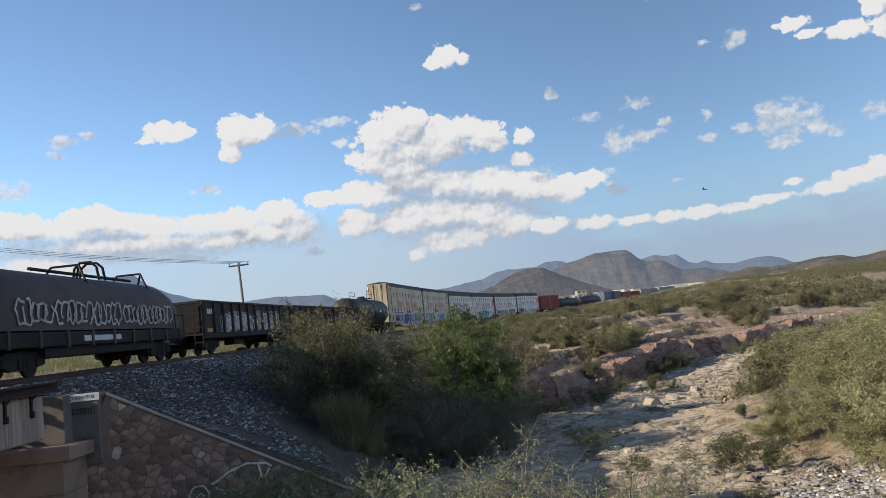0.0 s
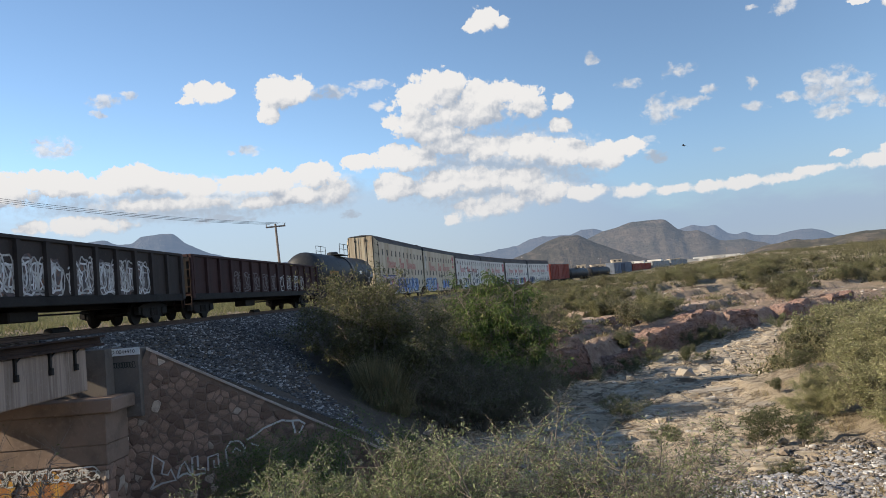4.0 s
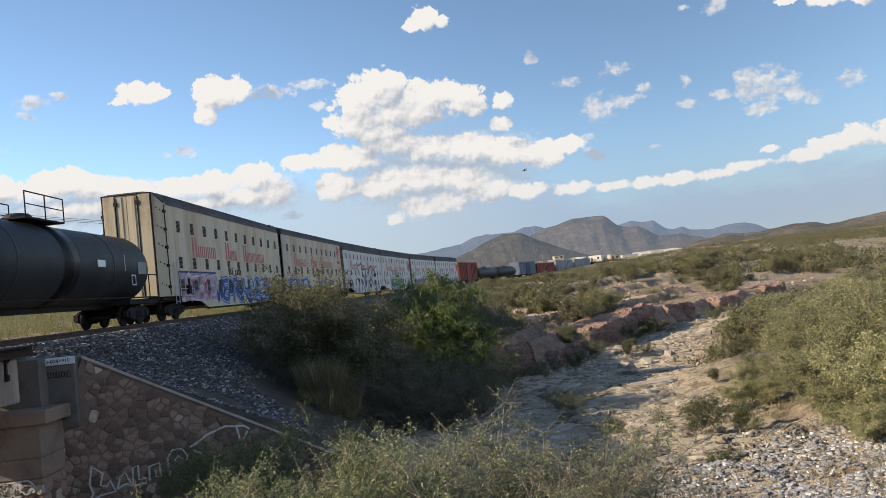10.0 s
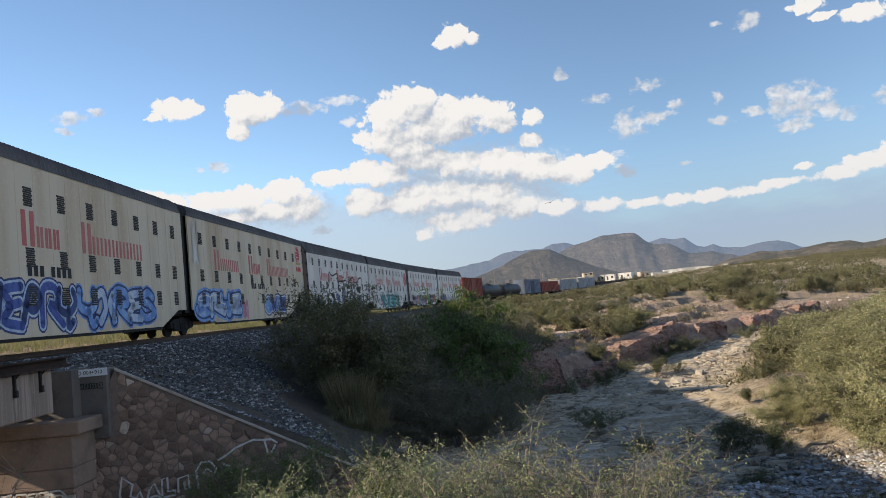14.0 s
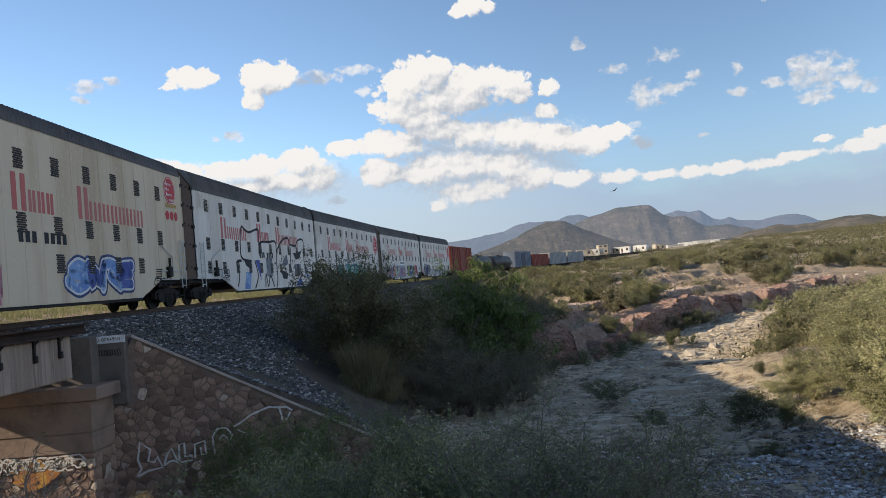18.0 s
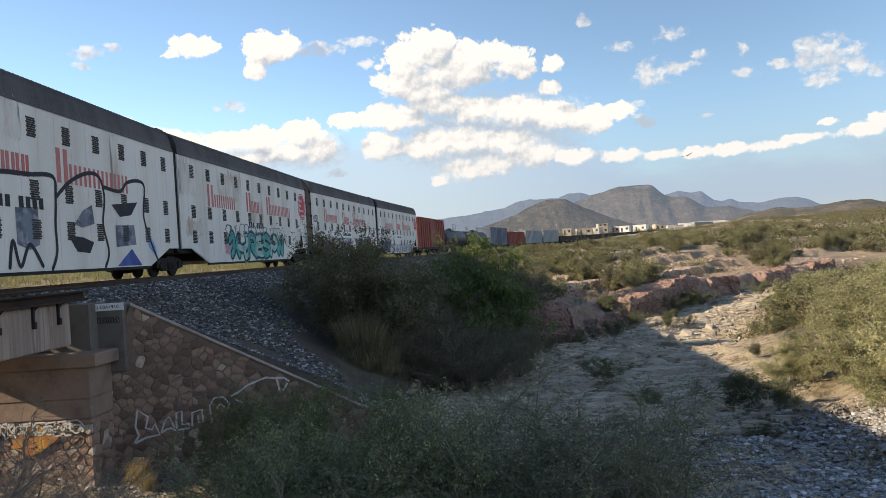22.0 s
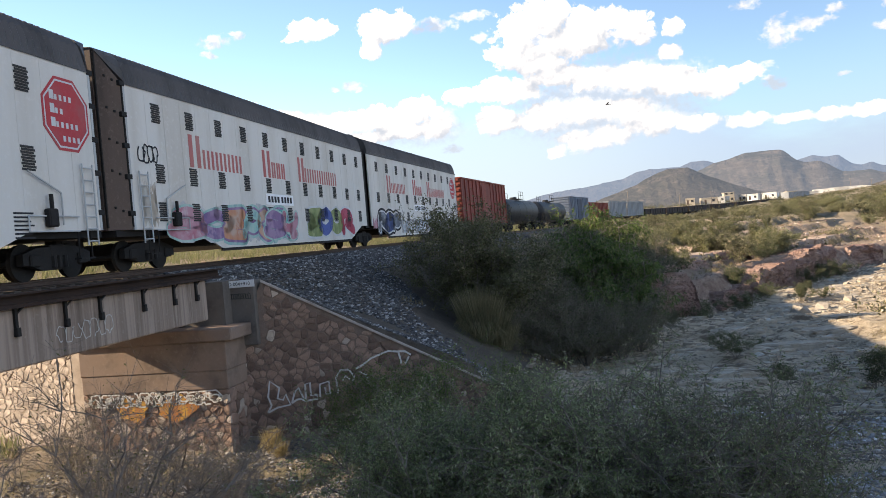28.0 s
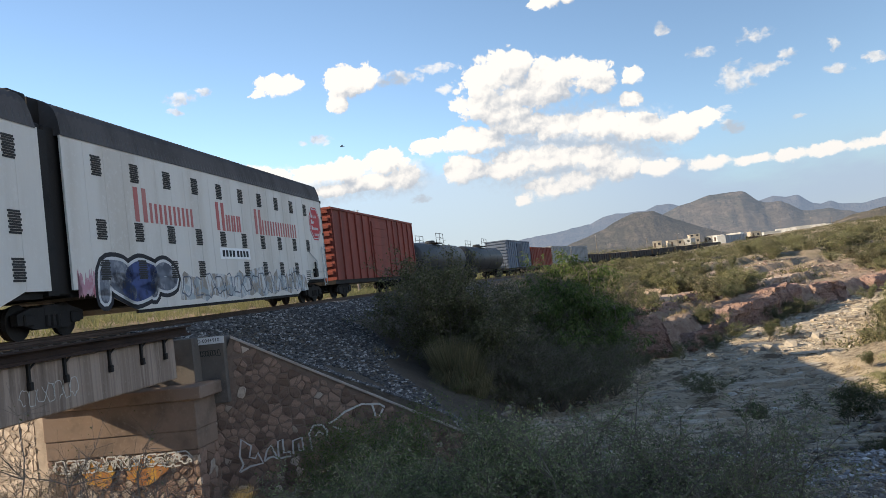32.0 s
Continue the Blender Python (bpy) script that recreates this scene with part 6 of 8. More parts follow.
M_GRAVEL = island_stone("ballast_gravel", ((0.06, 0.06, 0.062), (0.20, 0.193, 0.19), (0.43, 0.42, 0.41)))
M_GREYSTONE = island_stone("grey_bank_stones", ((0.14, 0.12, 0.105), (0.28, 0.25, 0.22), (0.48, 0.45, 0.41)))
M_TERRACESTONE = island_stone("terrace_rubble", ((0.24, 0.165, 0.13), (0.40, 0.31, 0.25), (0.52, 0.45, 0.38)))
M_BARSTONE = island_stone("gravel_bar_stones", ((0.22, 0.215, 0.215), (0.42, 0.41, 0.41), (0.66, 0.65, 0.64)))
M_BEDSTONE = island_stone("bed_stones", ((0.26, 0.21, 0.165), (0.42, 0.37, 0.30), (0.60, 0.57, 0.52)))


def build_stones():
    rng = np.random.default_rng(3)
    # crushed stone shed down the embankment
    N = 42000
    s = 4.5 + 62 * rng.random(N) ** 1.25
    far = 0.28 + 0.45 * vnoise(s * 0.25, s * 0 + 2, 5)
    reach = 8.0 * (1 + (far - 1) * ease(s, 10.5, 15)) * rng.random(N) ** 1.15
    oo = MID + 0.95 + reach
    th = ARC_0 + s / ARC_R
    x, y = ARC_C[0] - (ARC_R - oo + bend(s)) * np.cos(th), ARC_C[1] + (ARC_R - oo + bend(s)) * np.sin(th)
    edge = np.where(x < -3.6, 21.75 + (x + 9.6) * 0.357, -99)
    ok = (y > edge) & ((vnoise(x * 0.55, y * 0.55, 17) > 0.3) | (y < edge + 1.1) | (oo - MID < 3.4))
    x, y, oo = x[ok], y[ok], oo[ok]
    xs = rng.uniform(-9.2, -3.2, 9000)
    ys = 21.85 + (xs + 9.6) * 0.357 + 1.7 * rng.random(9000) ** 1.5
    x, y = np.concatenate([x, xs]), np.concatenate([y, ys])
    oo = np.concatenate([oo, offset(xs, ys)])
    z = ground_z(x, y)
    on_bed = RAIL_Z - 0.21 - np.clip(oo - MID - 1.6, 0, 9) * 0.585
    z = np.where(oo - MID < 2.3, np.maximum(z, on_bed), z)
    scatter_stones("ballast_stones", "grey crushed stone shed down the embankment", x, y, z + 0.01, 0.035 + 0.055 * rng.random(len(x)) ** 1.6, M_GRAVEL, rng)
    # gravel bars and stones on the bed
    N = 26000
    x, y = np.where(rng.random(N) < 0.45, rng.uniform(2.5, 13, N), rng.uniform(-11, 13, N)), 15.2 + 10.5 * rng.random(N) ** 1.15
    d, w, c = bank(x, y)
    keep = (vnoise(x * 0.5, y * 0.7, 15) > 0.35) & (offset(x, y) > -6) & (y < 21 + np.clip(x + 9, 0, 30) * 0.34 + np.where(x > -4, 4, 0))
    x, y = x[keep], y[keep]
    scatter_stones("bed_gravel", "pale gravel on the dry stream bed", x, y, ground_z(x, y), 0.025 + 0.075 * rng.random(len(x)) ** 3.5, M_GREYSTONE, rng)
    N = 9000
    x, y = rng.uniform(3.5, 15, N), rng.uniform(15.5, 24, N)
    keep = vnoise(x * 0.3 + 4, y * 0.9, 23) > 0.42
    x, y = x[keep], y[keep]
    scatter_stones("gravel_bar", "loose grey pebbles of a gravel bar on the bed", x, y, ground_z(x, y) + 0.01, 0.035 + 0.07 * rng.random(len(x)) ** 2.2, M_BARSTONE, rng)
    N = 15000
    x, y = rng.uniform(-14.5, -3.5, N), rng.uniform(12.0, 20.6, N)
    keep = (y < 19.6) | (x > -9.6)
    x, y = x[keep], y[keep]
    scatter_stones("bank_gravel", "pale gravel and litter below the bridge", x, y, ground_z(x, y), 0.02 + 0.05 * rng.random(len(x)) ** 3.5, M_GREYSTONE, rng)
    N = 7000
    x, y = rng.uniform(-3, 30, N), rng.uniform(24, 72, N)
    d, w, c = bank(x, y)
    keep = (d < 1.0) & (d > -w - 1.5)
    x, y = x[keep], y[keep]
    scatter_stones("bed_stones", "scattered stones on the dry stream bed", x, y, ground_z(x, y), 0.03 + 0.17 * rng.random(len(x)) ** 5, M_BEDSTONE, rng)
    rnd = random.Random(8)
    for x, y, sz in ((9.9, 26.4, 0.22), (5.0, 21.6, 0.18), (11.2, 27.8, 0.2), (8.6, 24.4, 0.15), (12.4, 46.6, 0.5), (10.8, 45.2, 0.45), (14.5, 49.2, 0.4), (7.8, 45.8, 0.35), (9.6, 44.2, 0.3), (3.0, 42.0, 0.4), (7.2, 26.6, 0.16)):
        v, f = pebble(rng)
        v = np.concatenate([v]) * sz * rng.uniform(0.8, 1.3, 3)
        bm = bmesh.new()
        vv = [bm.verts.new(p) for p in v]
        for t in f:
            bm.faces.new([vv[k] for k in t])
        bmesh.ops.subdivide_edges(bm, edges=bm.edges[:], cuts=1, use_grid_fill=True, smooth=0.5)
        for q in bm.verts:
            q.co += Vector((rnd.uniform(-1, 1), rnd.uniform(-1, 1), rnd.uniform(-1, 1))) * sz * 0.05
        me = bpy.data.meshes.new("boulder")
        bm.to_mesh(me)
        bm.free()
        me.materials.append(M_BEDSTONE)
        ob = tagged(new("boulder", me), "pale boulder on the dry stream bed", "boulder", "boulders on the bed")
        ob.matrix_basis = pose(x, y, float(ground_z(np.array([x]), np.array([y]))[0]) + sz * 0.15, 0, 0, rnd.uniform(0, 360))


def build_plates():
    """Thin broken plates of pale rock that layer the bed, and rubble on the terraces."""
    rng = np.random.default_rng(27)
    N = 7500
    x, y = rng.uniform(-2, 26, N), 24 + 46 * rng.random(N) ** 1.15
    d, w, c = bank(x, y)
    keep = (d < -0.3) & (d > -w - 0.5) & (vnoise(x * 0.35, y * 0.8, 19) > 0.36)
    x, y = x[keep], y[keep]
    z = ground_z(x, y)
    vs, fs, base, n = [], [], 0, 9
    for i in range(len(x)):
        a = np.linspace(0, 2 * math.pi, n + 1)[:-1] + rng.uniform(0, 0.7)
        L, D, h = rng.uniform(0.1, 0.65) ** 1.4, rng.uniform(0.05, 0.2), rng.uniform(0.015, 0.06)
        t = rng.uniform(-0.4, 0.35)
        px, py = np.cos(a) * L * rng.uniform(0.65, 1.15, n), np.sin(a) * D * rng.uniform(0.65, 1.15, n)
        X, Y = px * math.cos(t) - py * math.sin(t), px * math.sin(t) + py * math.cos(t)
        tilt = rng.normal() * 0.08
        for zz, sc in ((-0.12, 1.05), (h * 0.7, 1.0), (h, 0.86)):
            vs.append(np.stack([x[i] + X * sc, y[i] + Y * sc, z[i] + zz + Y * tilt], 1))
        fs += [(base + r * n + k, base + r * n + (k + 1) % n, base + (r + 1) * n + (k + 1) % n, base + (r + 1) * n + k) for r in (0, 1) for k in range(n)]
        fs.append(tuple(range(base + 2 * n, base + 3 * n)))
        base += 3 * n
    tagged(new("bed_plates", mesh_np("bed_plates", np.concatenate(vs), fs, M_SLAB)), "thin broken plates of pale layered rock on the stream bed", "stones", kind="stuff")
    N = 14000
    x, y = rng.uniform(0, 48, N), rng.uniform(44, 105, N)
    d, w, c = bank(x, y)
    keep = (d > 0.6) & (d < 26) & (offset(x, y) > 8) & (vnoise(x * 0.2, y * 0.3, 29) > 0.42)
    x, y = x[keep], y[keep]
    scatter_stones("terrace_stones", "pinkish rubble on the eroded terraces", x, y, ground_z(x, y), 0.03 + 0.2 * rng.random(len(x)) ** 4, M_TERRACESTONE, rng)


def bank_rock_material():
    k = Nodes("red_bank_rock")
    big, mid, fine = k.noise(0.5, 6, 0.65), k.noise(2.2, 7, 0.7, (1, 1, 2.4)), k.noise(9, 7, 0.72)
    col = k.mix(k.step(big, 0.35, 0.65), (0.33, 0.20, 0.165), (0.44, 0.30, 0.245))
    col = k.mix(k.step(mid, 0.5, 0.7, 0, 0.75), col, (0.10, 0.062, 0.05))
    col = k.mix(k.step(fine, 0.52, 0.75, 0, 0.6), col, (0.45, 0.345, 0.285))
    pit = k.voronoi(3.2, "F1", (1, 1, 1.3)).outputs["Distance"]
    h = k.maths("ADD", k.maths("ADD", k.maths("MULTIPLY", mid, 1.5), fine), pit)
    return k.done(col, 0.95, 0.0, h, 0.95, 0.25, 0.15)


M_BANK = bank_rock_material()
M_TERRACE = worn("pink_terrace_earth", (0.40, 0.30, 0.235), (0.25, 0.175, 0.135), (0.50, 0.40, 0.32), 0.95, big=1.2, fine=6, bump=0.8)


def bank_rock(p, q, height, seed, label, back=2.0, material=None, lift=0.0):
    """A broken, undercut face of the cut bank between two points of its foot, with layered ledges."""
    d = np.array(q, float) - np.array(p, float)
    L = np.hypot(*d)
    n, m = max(30, int(L / 0.12)), 46
    T, U = np.meshgrid(np.linspace(-0.05, 1.05, n), np.linspace(0, 1, m), indexing="ij")
    nx, ny = d[1] / L, -d[0] / L
    along = T * L
    blocks = np.round(vnoise(along * 0.55, along * 0 + seed, seed) * 3) / 3
    top = height * (0.8 + 0.22 * blocks + 0.16 * fbm(along * 0.7, along * 0, 4, seed))
    ends = np.clip(np.minimum(T + 0.05, 1.05 - T) / 0.1, 0, 1) ** 0.6
    face, roof = np.clip(U / 0.62, 0, 1), np.clip((U - 0.62) / 0.38, 0, 1)
    zz = top * ends * face
    ledge = np.round(zz / 0.38 + 0.5 * vnoise(along * 0.8, zz, seed + 2)) * 0.38
    inset = (vnoise(ledge * 7.1, along * 0.25, seed + 4) - 0.5) * 0.28
    cracks = -0.3 * np.clip(1 - np.abs(vnoise(along * 0.9 + 0.3 * zz, zz * 0.12, seed + 6) - 0.5) / 0.07, 0, 1)
    out = (inset + cracks + 0.1 * blocks + fbm(along * 0.9, zz * 1.2, 5, seed + 8) * 0.4) * (1 - roof) - 0.12 * face - back * roof
    z = zz * (1 - 0.12 * roof) + fbm(along * 1.4, U * 5, 4, seed + 3) * 0.12 - 0.6 * (1 - np.clip(U / 0.04, 0, 1)) + 0.15 * roof - 0.5 * roof ** 6
    x, y = p[0] + d[0] * T + nx * out, p[1] + d[1] * T + ny * out
    base = float(np.median(ground_z(np.array([p[0], q[0]]) + nx * 1.0, np.array([p[1], q[1]]) + ny * 1.0, False)))
    v = np.stack([x, y, z + base + lift], -1).reshape(-1, 3)
    i = np.arange(n * m).reshape(n, m)
    f = np.stack([i[:-1, :-1], i[1:, :-1], i[1:, 1:], i[:-1, 1:]], -1).reshape(-1, 4)
    return tagged(new("bank_rock", mesh_np("bank_rock", v, f, material or M_BANK)), label, "rock", "rocks of the cut bank")


def bed_slab(x, y, L, depth, h, turn, seed):
    """A low layered ledge of pale rock with broken edges, sunk in the bed."""
    rnd = random.Random(seed)
    n, sh = 40, Shape()
    out = [(L / 2 * math.cos(2 * math.pi * k / n) * rnd.uniform(0.7, 1.12), depth / 2 * math.sin(2 * math.pi * k / n) * rnd.uniform(0.7, 1.12)) for k in range(n)]
    levels = [(-0.5, 1.05), (h * 0.3, 1.0), (h * 0.36, 0.93), (h * 0.62, 0.92), (h * 0.7, 0.86), (h * 0.95, 0.83), (h * 1.02, 0.74)]
    v = []
    for z, sc in levels:
        dx = rnd.uniform(-0.04, 0.04) * L
        v += [(a * sc * rnd.uniform(0.96, 1.04) + dx, b * sc * rnd.uniform(0.95, 1.05), z + rnd.uniform(-0.02, 0.02)) for a, b in out]
    f = [(i * n + k, i * n + (k + 1) % n, (i + 1) * n + (k + 1) % n, (i + 1) * n + k) for i in range(len(levels) - 1) for k in range(n)]
    f.append(tuple(range((len(levels) - 1) * n, len(levels) * n)))
    me = sh.add(v, f).mesh("rock_ledge", M_SLAB)
    ob = tagged(new("rock_ledge", me), "pale layered rock ledge on the dry stream bed", "rock", "rock ledges of the bed")
    ob.matrix_basis = pose(x, y, float(ground_z(np.array([x]), np.array([y]), False)[0]) - 0.05, rnd.uniform(-2, 2), rnd.uniform(-3, 1), turn)


def slab_material():
    k = Nodes("pale_bed_rock")
    big, lay, fine = k.noise(0.9, 6, 0.7), k.noise(3.0, 7, 0.75, (0.3, 1, 4)), k.noise(12, 7, 0.72)
    col = k.mix(k.step(big, 0.35, 0.65), (0.36, 0.30, 0.23), (0.50, 0.435, 0.345))
    col = k.mix(k.step(lay, 0.53, 0.64, 0, 0.7), col, (0.19, 0.15, 0.115))
    col = k.mix(k.step(fine, 0.5, 0.75, 0, 0.5), col, (0.58, 0.53, 0.45))
    return k.done(col, 0.95, 0.0, k.maths("ADD", lay, fine), 0.6, 0.06, 0.15)


M_SLAB = slab_material()


def build_bank():
    rnd = random.Random(44)
    n = 0
    for x, y, L, dp, h, a in ((8.2, 36.2, 5.0, 0.8, 0.2, 8), (10.6, 39.5, 4.5, 1.2, 0.25, 12), (6.4, 41.0, 3.2, 1.2, 0.3, 10), (13.0, 43.6, 4.5, 1.2, 0.25, 14), (10.8, 48.6, 3.0, 1.4, 0.35, 20), (13.6, 52.4, 3.6, 1.5, 0.35, 24), (16.8, 57.0, 4.0, 1.4, 0.3, 28), (12.0, 46.0, 2.0, 1.0, 0.35, 5), (9.4, 43.4, 3.0, 0.9, 0.2, 15), (19.6, 61.5, 4.0, 1.6, 0.35, 30), (11.4, 34.4, 3.4, 0.6, 0.15, 0), (6.8, 34.2, 3.2, 0.6, 0.15, 6)):
        bed_slab(x, y, L * 0.75, dp * 1.3, h * 0.55, a + rnd.uniform(-25, 25), n)
        n += 1
    rocks = (((1.2, 44.0), (5.6, 46.2), 2.9, 3), ((7.4, 49.6), (9.6, 52.4), 1.2, 5), ((11.0, 55.4), (16.4, 63.4), 2.1, 8), ((16.4, 64.2), (19.6, 68.4), 2.7, 12), ((21.0, 70.4), (24.6, 73.4), 1.9, 15), ((28.5, 77.5), (33.0, 82.0), 1.8, 19), ((37.5, 87.5), (41.0, 90.0), 1.9, 23), ((12.5, 66.0), (16.0, 71.0), 0.8, 31), ((8.5, 60.5), (12.0, 64.5), 0.7, 35), ((9.5, 68.0), (13.5, 73.5), 0.6, 39), ((4.5, 52.5), (8.0, 56.5), 0.7, 43))
    for p, q, h, s in (((13.5, 61.5), (17.5, 67.2), 0.9, 51), ((10.5, 63.0), (14.0, 68.6), 0.8, 53), ((14.5, 70.5), (18.0, 75.5), 0.8, 57), ((8.0, 66.5), (11.0, 71.5), 0.7, 59), ((18.5, 73.0), (22.5, 77.5), 0.9, 61), ((5.8, 56.8), (9.2, 61.2), 0.7, 63), ((12.5, 75.0), (16.0, 80.0), 0.7, 67)):
        bank_rock(p, q, h, s, "low pinkish ledge of eroded earth", 2.6, M_TERRACE, 0.15)
    for p, q, h, s in rocks:
        bank_rock(p, q, h, s, "reddish eroded rock face of the stream's cut bank")


def cells(points, x0, x1, z0, z1):
    """Cells round seeds in a rectangle, clipped by half-planes."""
    out = []
    for i, (px, pz) in enumerate(points):
        poly = [(x0, z0), (x1, z0), (x1, z1), (x0, z1)]
        for j, (qx, qz) in enumerate(points):
            if i == j or abs(qx - px) > 1.3 or abs(qz - pz) > 1.3:
                continue
            mx, mz, nx, nz = (px + qx) / 2, (pz + qz) / 2, qx - px, qz - pz
            new_poly = []
            for k in range(len(poly)):
                a, b = poly[k], poly[(k + 1) % len(poly)]
                da, db = (a[0] - mx) * nx + (a[1] - mz) * nz, (b[0] - mx) * nx + (b[1] - mz) * nz
                if da <= 0:
                    new_poly.append(a)
                if da * db < 0:
                    t = da / (da - db)
                    new_poly.append((a[0] + (b[0] - a[0]) * t, a[1] + (b[1] - a[1]) * t))
            poly = new_poly
            if len(poly) < 3:
                break
        if len(poly) >= 3:
            out.append(((px, pz), poly))
    return out


M_STONE_PALE = worn("pale_rubble_stone", (0.44, 0.36, 0.29), (0.26, 0.20, 0.165), (0.56, 0.48, 0.41), 0.92, big=4.5, fine=20, amount=0.9, bump=0.9, vary=0.25)


def rubble(parent, frame_m, x0, x1, z0, z1, size, inside, seed, material=None, pale=0.08):
    """Lays rough stones on a wall's face (local x and z, proud towards -y)."""
    rnd = random.Random(seed)
    pts, row, z = [], 0, z0 + size / 2
    while z < z1:
        x = x0 + size * (0.5 if row % 2 else 0.1)
        while x < x1:
            pts.append((x + rnd.uniform(-0.42, 0.42) * size, z + rnd.uniform(-0.26, 0.26) * size))
            x += size * rnd.choice((0.5, 0.7, 1.0, 1.4, 1.9))
        z += size * 0.7
        row += 1
    for (cx, cz), poly in cells(pts, x0, x1, z0, z1):
        if not inside(cx, cz):
            continue
        n = len(poly)
        mx, mz = sum(p[0] for p in poly) / n, sum(p[1] for p in poly) / n
        g = rnd.uniform(0.004, 0.014)
        r1 = [(mx + (x - mx) * (1 - g / max(0.08, math.hypot(x - mx, z - mz))), mz + (z - mz) * (1 - g / max(0.08, math.hypot(x - mx, z - mz)))) for x, z in poly]
        proud = rnd.uniform(0.005, 0.03)
        r1 = [q for k in range(n) for q in ((r1[k][0] * 0.84 + r1[k - 1][0] * 0.16, r1[k][1] * 0.84 + r1[k - 1][1] * 0.16), (r1[k][0] * 0.84 + r1[(k + 1) % n][0] * 0.16, r1[k][1] * 0.84 + r1[(k + 1) % n][1] * 0.16))]
        n = len(r1)
        sc = rnd.uniform(0.78, 0.93)
        r2 = [(mx + (x - mx) * sc, mz + (z - mz) * sc) for x, z in r1]
        v = [(x - mx, 0.085, z - mz) for x, z in r1] + [(x - mx, 0.04 - proud * 0.45, z - mz) for x, z in r1] + [(x - mx, 0.035 - proud - rnd.uniform(0, 0.02), z - mz) for x, z in r2]
        f = [(k, (k + 1) % n, n + (k + 1) % n, n + k) for k in range(n)] + [(n + k, n + (k + 1) % n, 2 * n + (k + 1) % n, 2 * n + k) for k in range(n)] + [tuple(range(2 * n, 3 * n))]
        ob = part("stone", Shape().add(v, f), (M_STONE_PALE if rnd.random() < pale else M_STONE) if material is None else material, parent)
        ob.matrix_basis = frame_m @ Matrix.Translation((mx, 0, mz))


def build_masonry():
    wall = bpy.data.objects["wing_wall"]
    slope = (WING_TOP_B - WING_TOP_A) / WING_L
    rubble(wall, WING_FRAME, -0.75, WING_L + 0.6, 0.2, 5.0, 0.25, lambda x, z: z < WING_TOP_A - 0.24 + slope * max(x, 0) and (x > 0.1 or z < 3.2), 4, None, 0.06)
    ab = bpy.data.objects["bridge_abutment"]
    rubble(ab, Matrix.Translation((FACE_X - 4.3, 19.78, 0)), 0.0, 4.46, 0.0, 2.28, 0.27, lambda x, z: True, 6, None, 0.3)
    rubble(ab, Matrix.Translation((FACE_X + 0.18, 19.85, 0)) @ pose(0, 0, 0, 0, 0, 90), 0.0, 1.3, 0.0, 2.28, 0.36, lambda x, z: True, 7)
    side = bpy.data.objects["far_wing_wall"]
    rubble(side, FAR_WING, 0.0, 5.2, 0.0, 4.2, 0.25, lambda x, z: z < 1.9 + 0.5 * x, 9, M_STONE_PALE)


build_stones()
build_plates()
build_bank()
build_masonry()

# ---- paint on the wagons and walls ----
def patch(car, x0, x1, z0, z1, material, seed, label, y=-1.489, ragged=0.16):
    """A painted area with an uneven outline, a film's thickness proud of the side."""
    rnd = random.Random(seed)
    n = 26
    top = [(x0 + (x1 - x0) * i / n, z1 + rnd.uniform(-ragged, ragged * 0.6)) for i in range(n + 1)]
    low = [(x0 + (x1 - x0) * i / n + rnd.uniform(-0.05, 0.05), z0 + rnd.uniform(-0.02, ragged * 0.7)) for i in range(n + 1)]
    for q in (top, low):
        q[0] = (q[0][0] + rnd.uniform(0.0, 0.25), q[0][1] * 0.8 + (z0 + z1) * 0.1)
        q[-1] = (q[-1][0] - rnd.uniform(0.0, 0.25), q[-1][1] * 0.8 + (z0 + z1) * 0.1)
    v = [(x, y, z) for x, z in low] + [(x, y, z) for x, z in top] + [(x, y + 0.004, z) for x, z in low] + [(x, y + 0.004, z) for x, z in top]
    m = n + 1
    f = [(i, i + 1, m + i + 1, m + i) for i in range(n)] + [(2 * m + i, 3 * m + i, 3 * m + i + 1, 2 * m + i + 1) for i in range(n)]
    f += [(m + i, m + i + 1, 3 * m + i + 1, 3 * m + i) for i in range(n)] + [(i + 1, i, 2 * m + i, 2 * m + i + 1) for i in range(n)]
    return part("graffiti", Shape().add(v, f), material, car, label)


def strokes(parent, lines, width, y, material, label, name="graffiti"):
    """Hand-drawn lines, each a flat ribbon of its own in x and z."""
    for pts in lines:
        v, m = [], len(pts)
        for k, (px, pz) in enumerate(pts):
            (ax, az), (bx, bz) = pts[max(k - 1, 0)], pts[min(k + 1, m - 1)]
            d = math.hypot(bx - ax, bz - az) + 1e-6
            ux, uz = -(bz - az) / d * width / 2, (bx - ax) / d * width / 2
            v += [(px + ux, y, pz + uz), (px - ux, y, pz - uz), (px + ux, y + 0.003, pz + uz), (px - ux, y + 0.003, pz - uz)]
        f = [(k * 4 + a, k * 4 + b, k * 4 + 4 + b, k * 4 + 4 + a) for k in range(m - 1) for a, b in ((0, 1), (1, 3), (3, 2), (2, 0))] + [(0, 1, 3, 2), (m * 4 - 4, m * 4 - 3, m * 4 - 1, m * 4 - 2)]
        ob = part(name, Shape().add(v, f), material, parent, label)
        yield ob


def draw(place, *args):
    for ob in strokes(*args):
        if place is not None:
            ob.matrix_basis = place


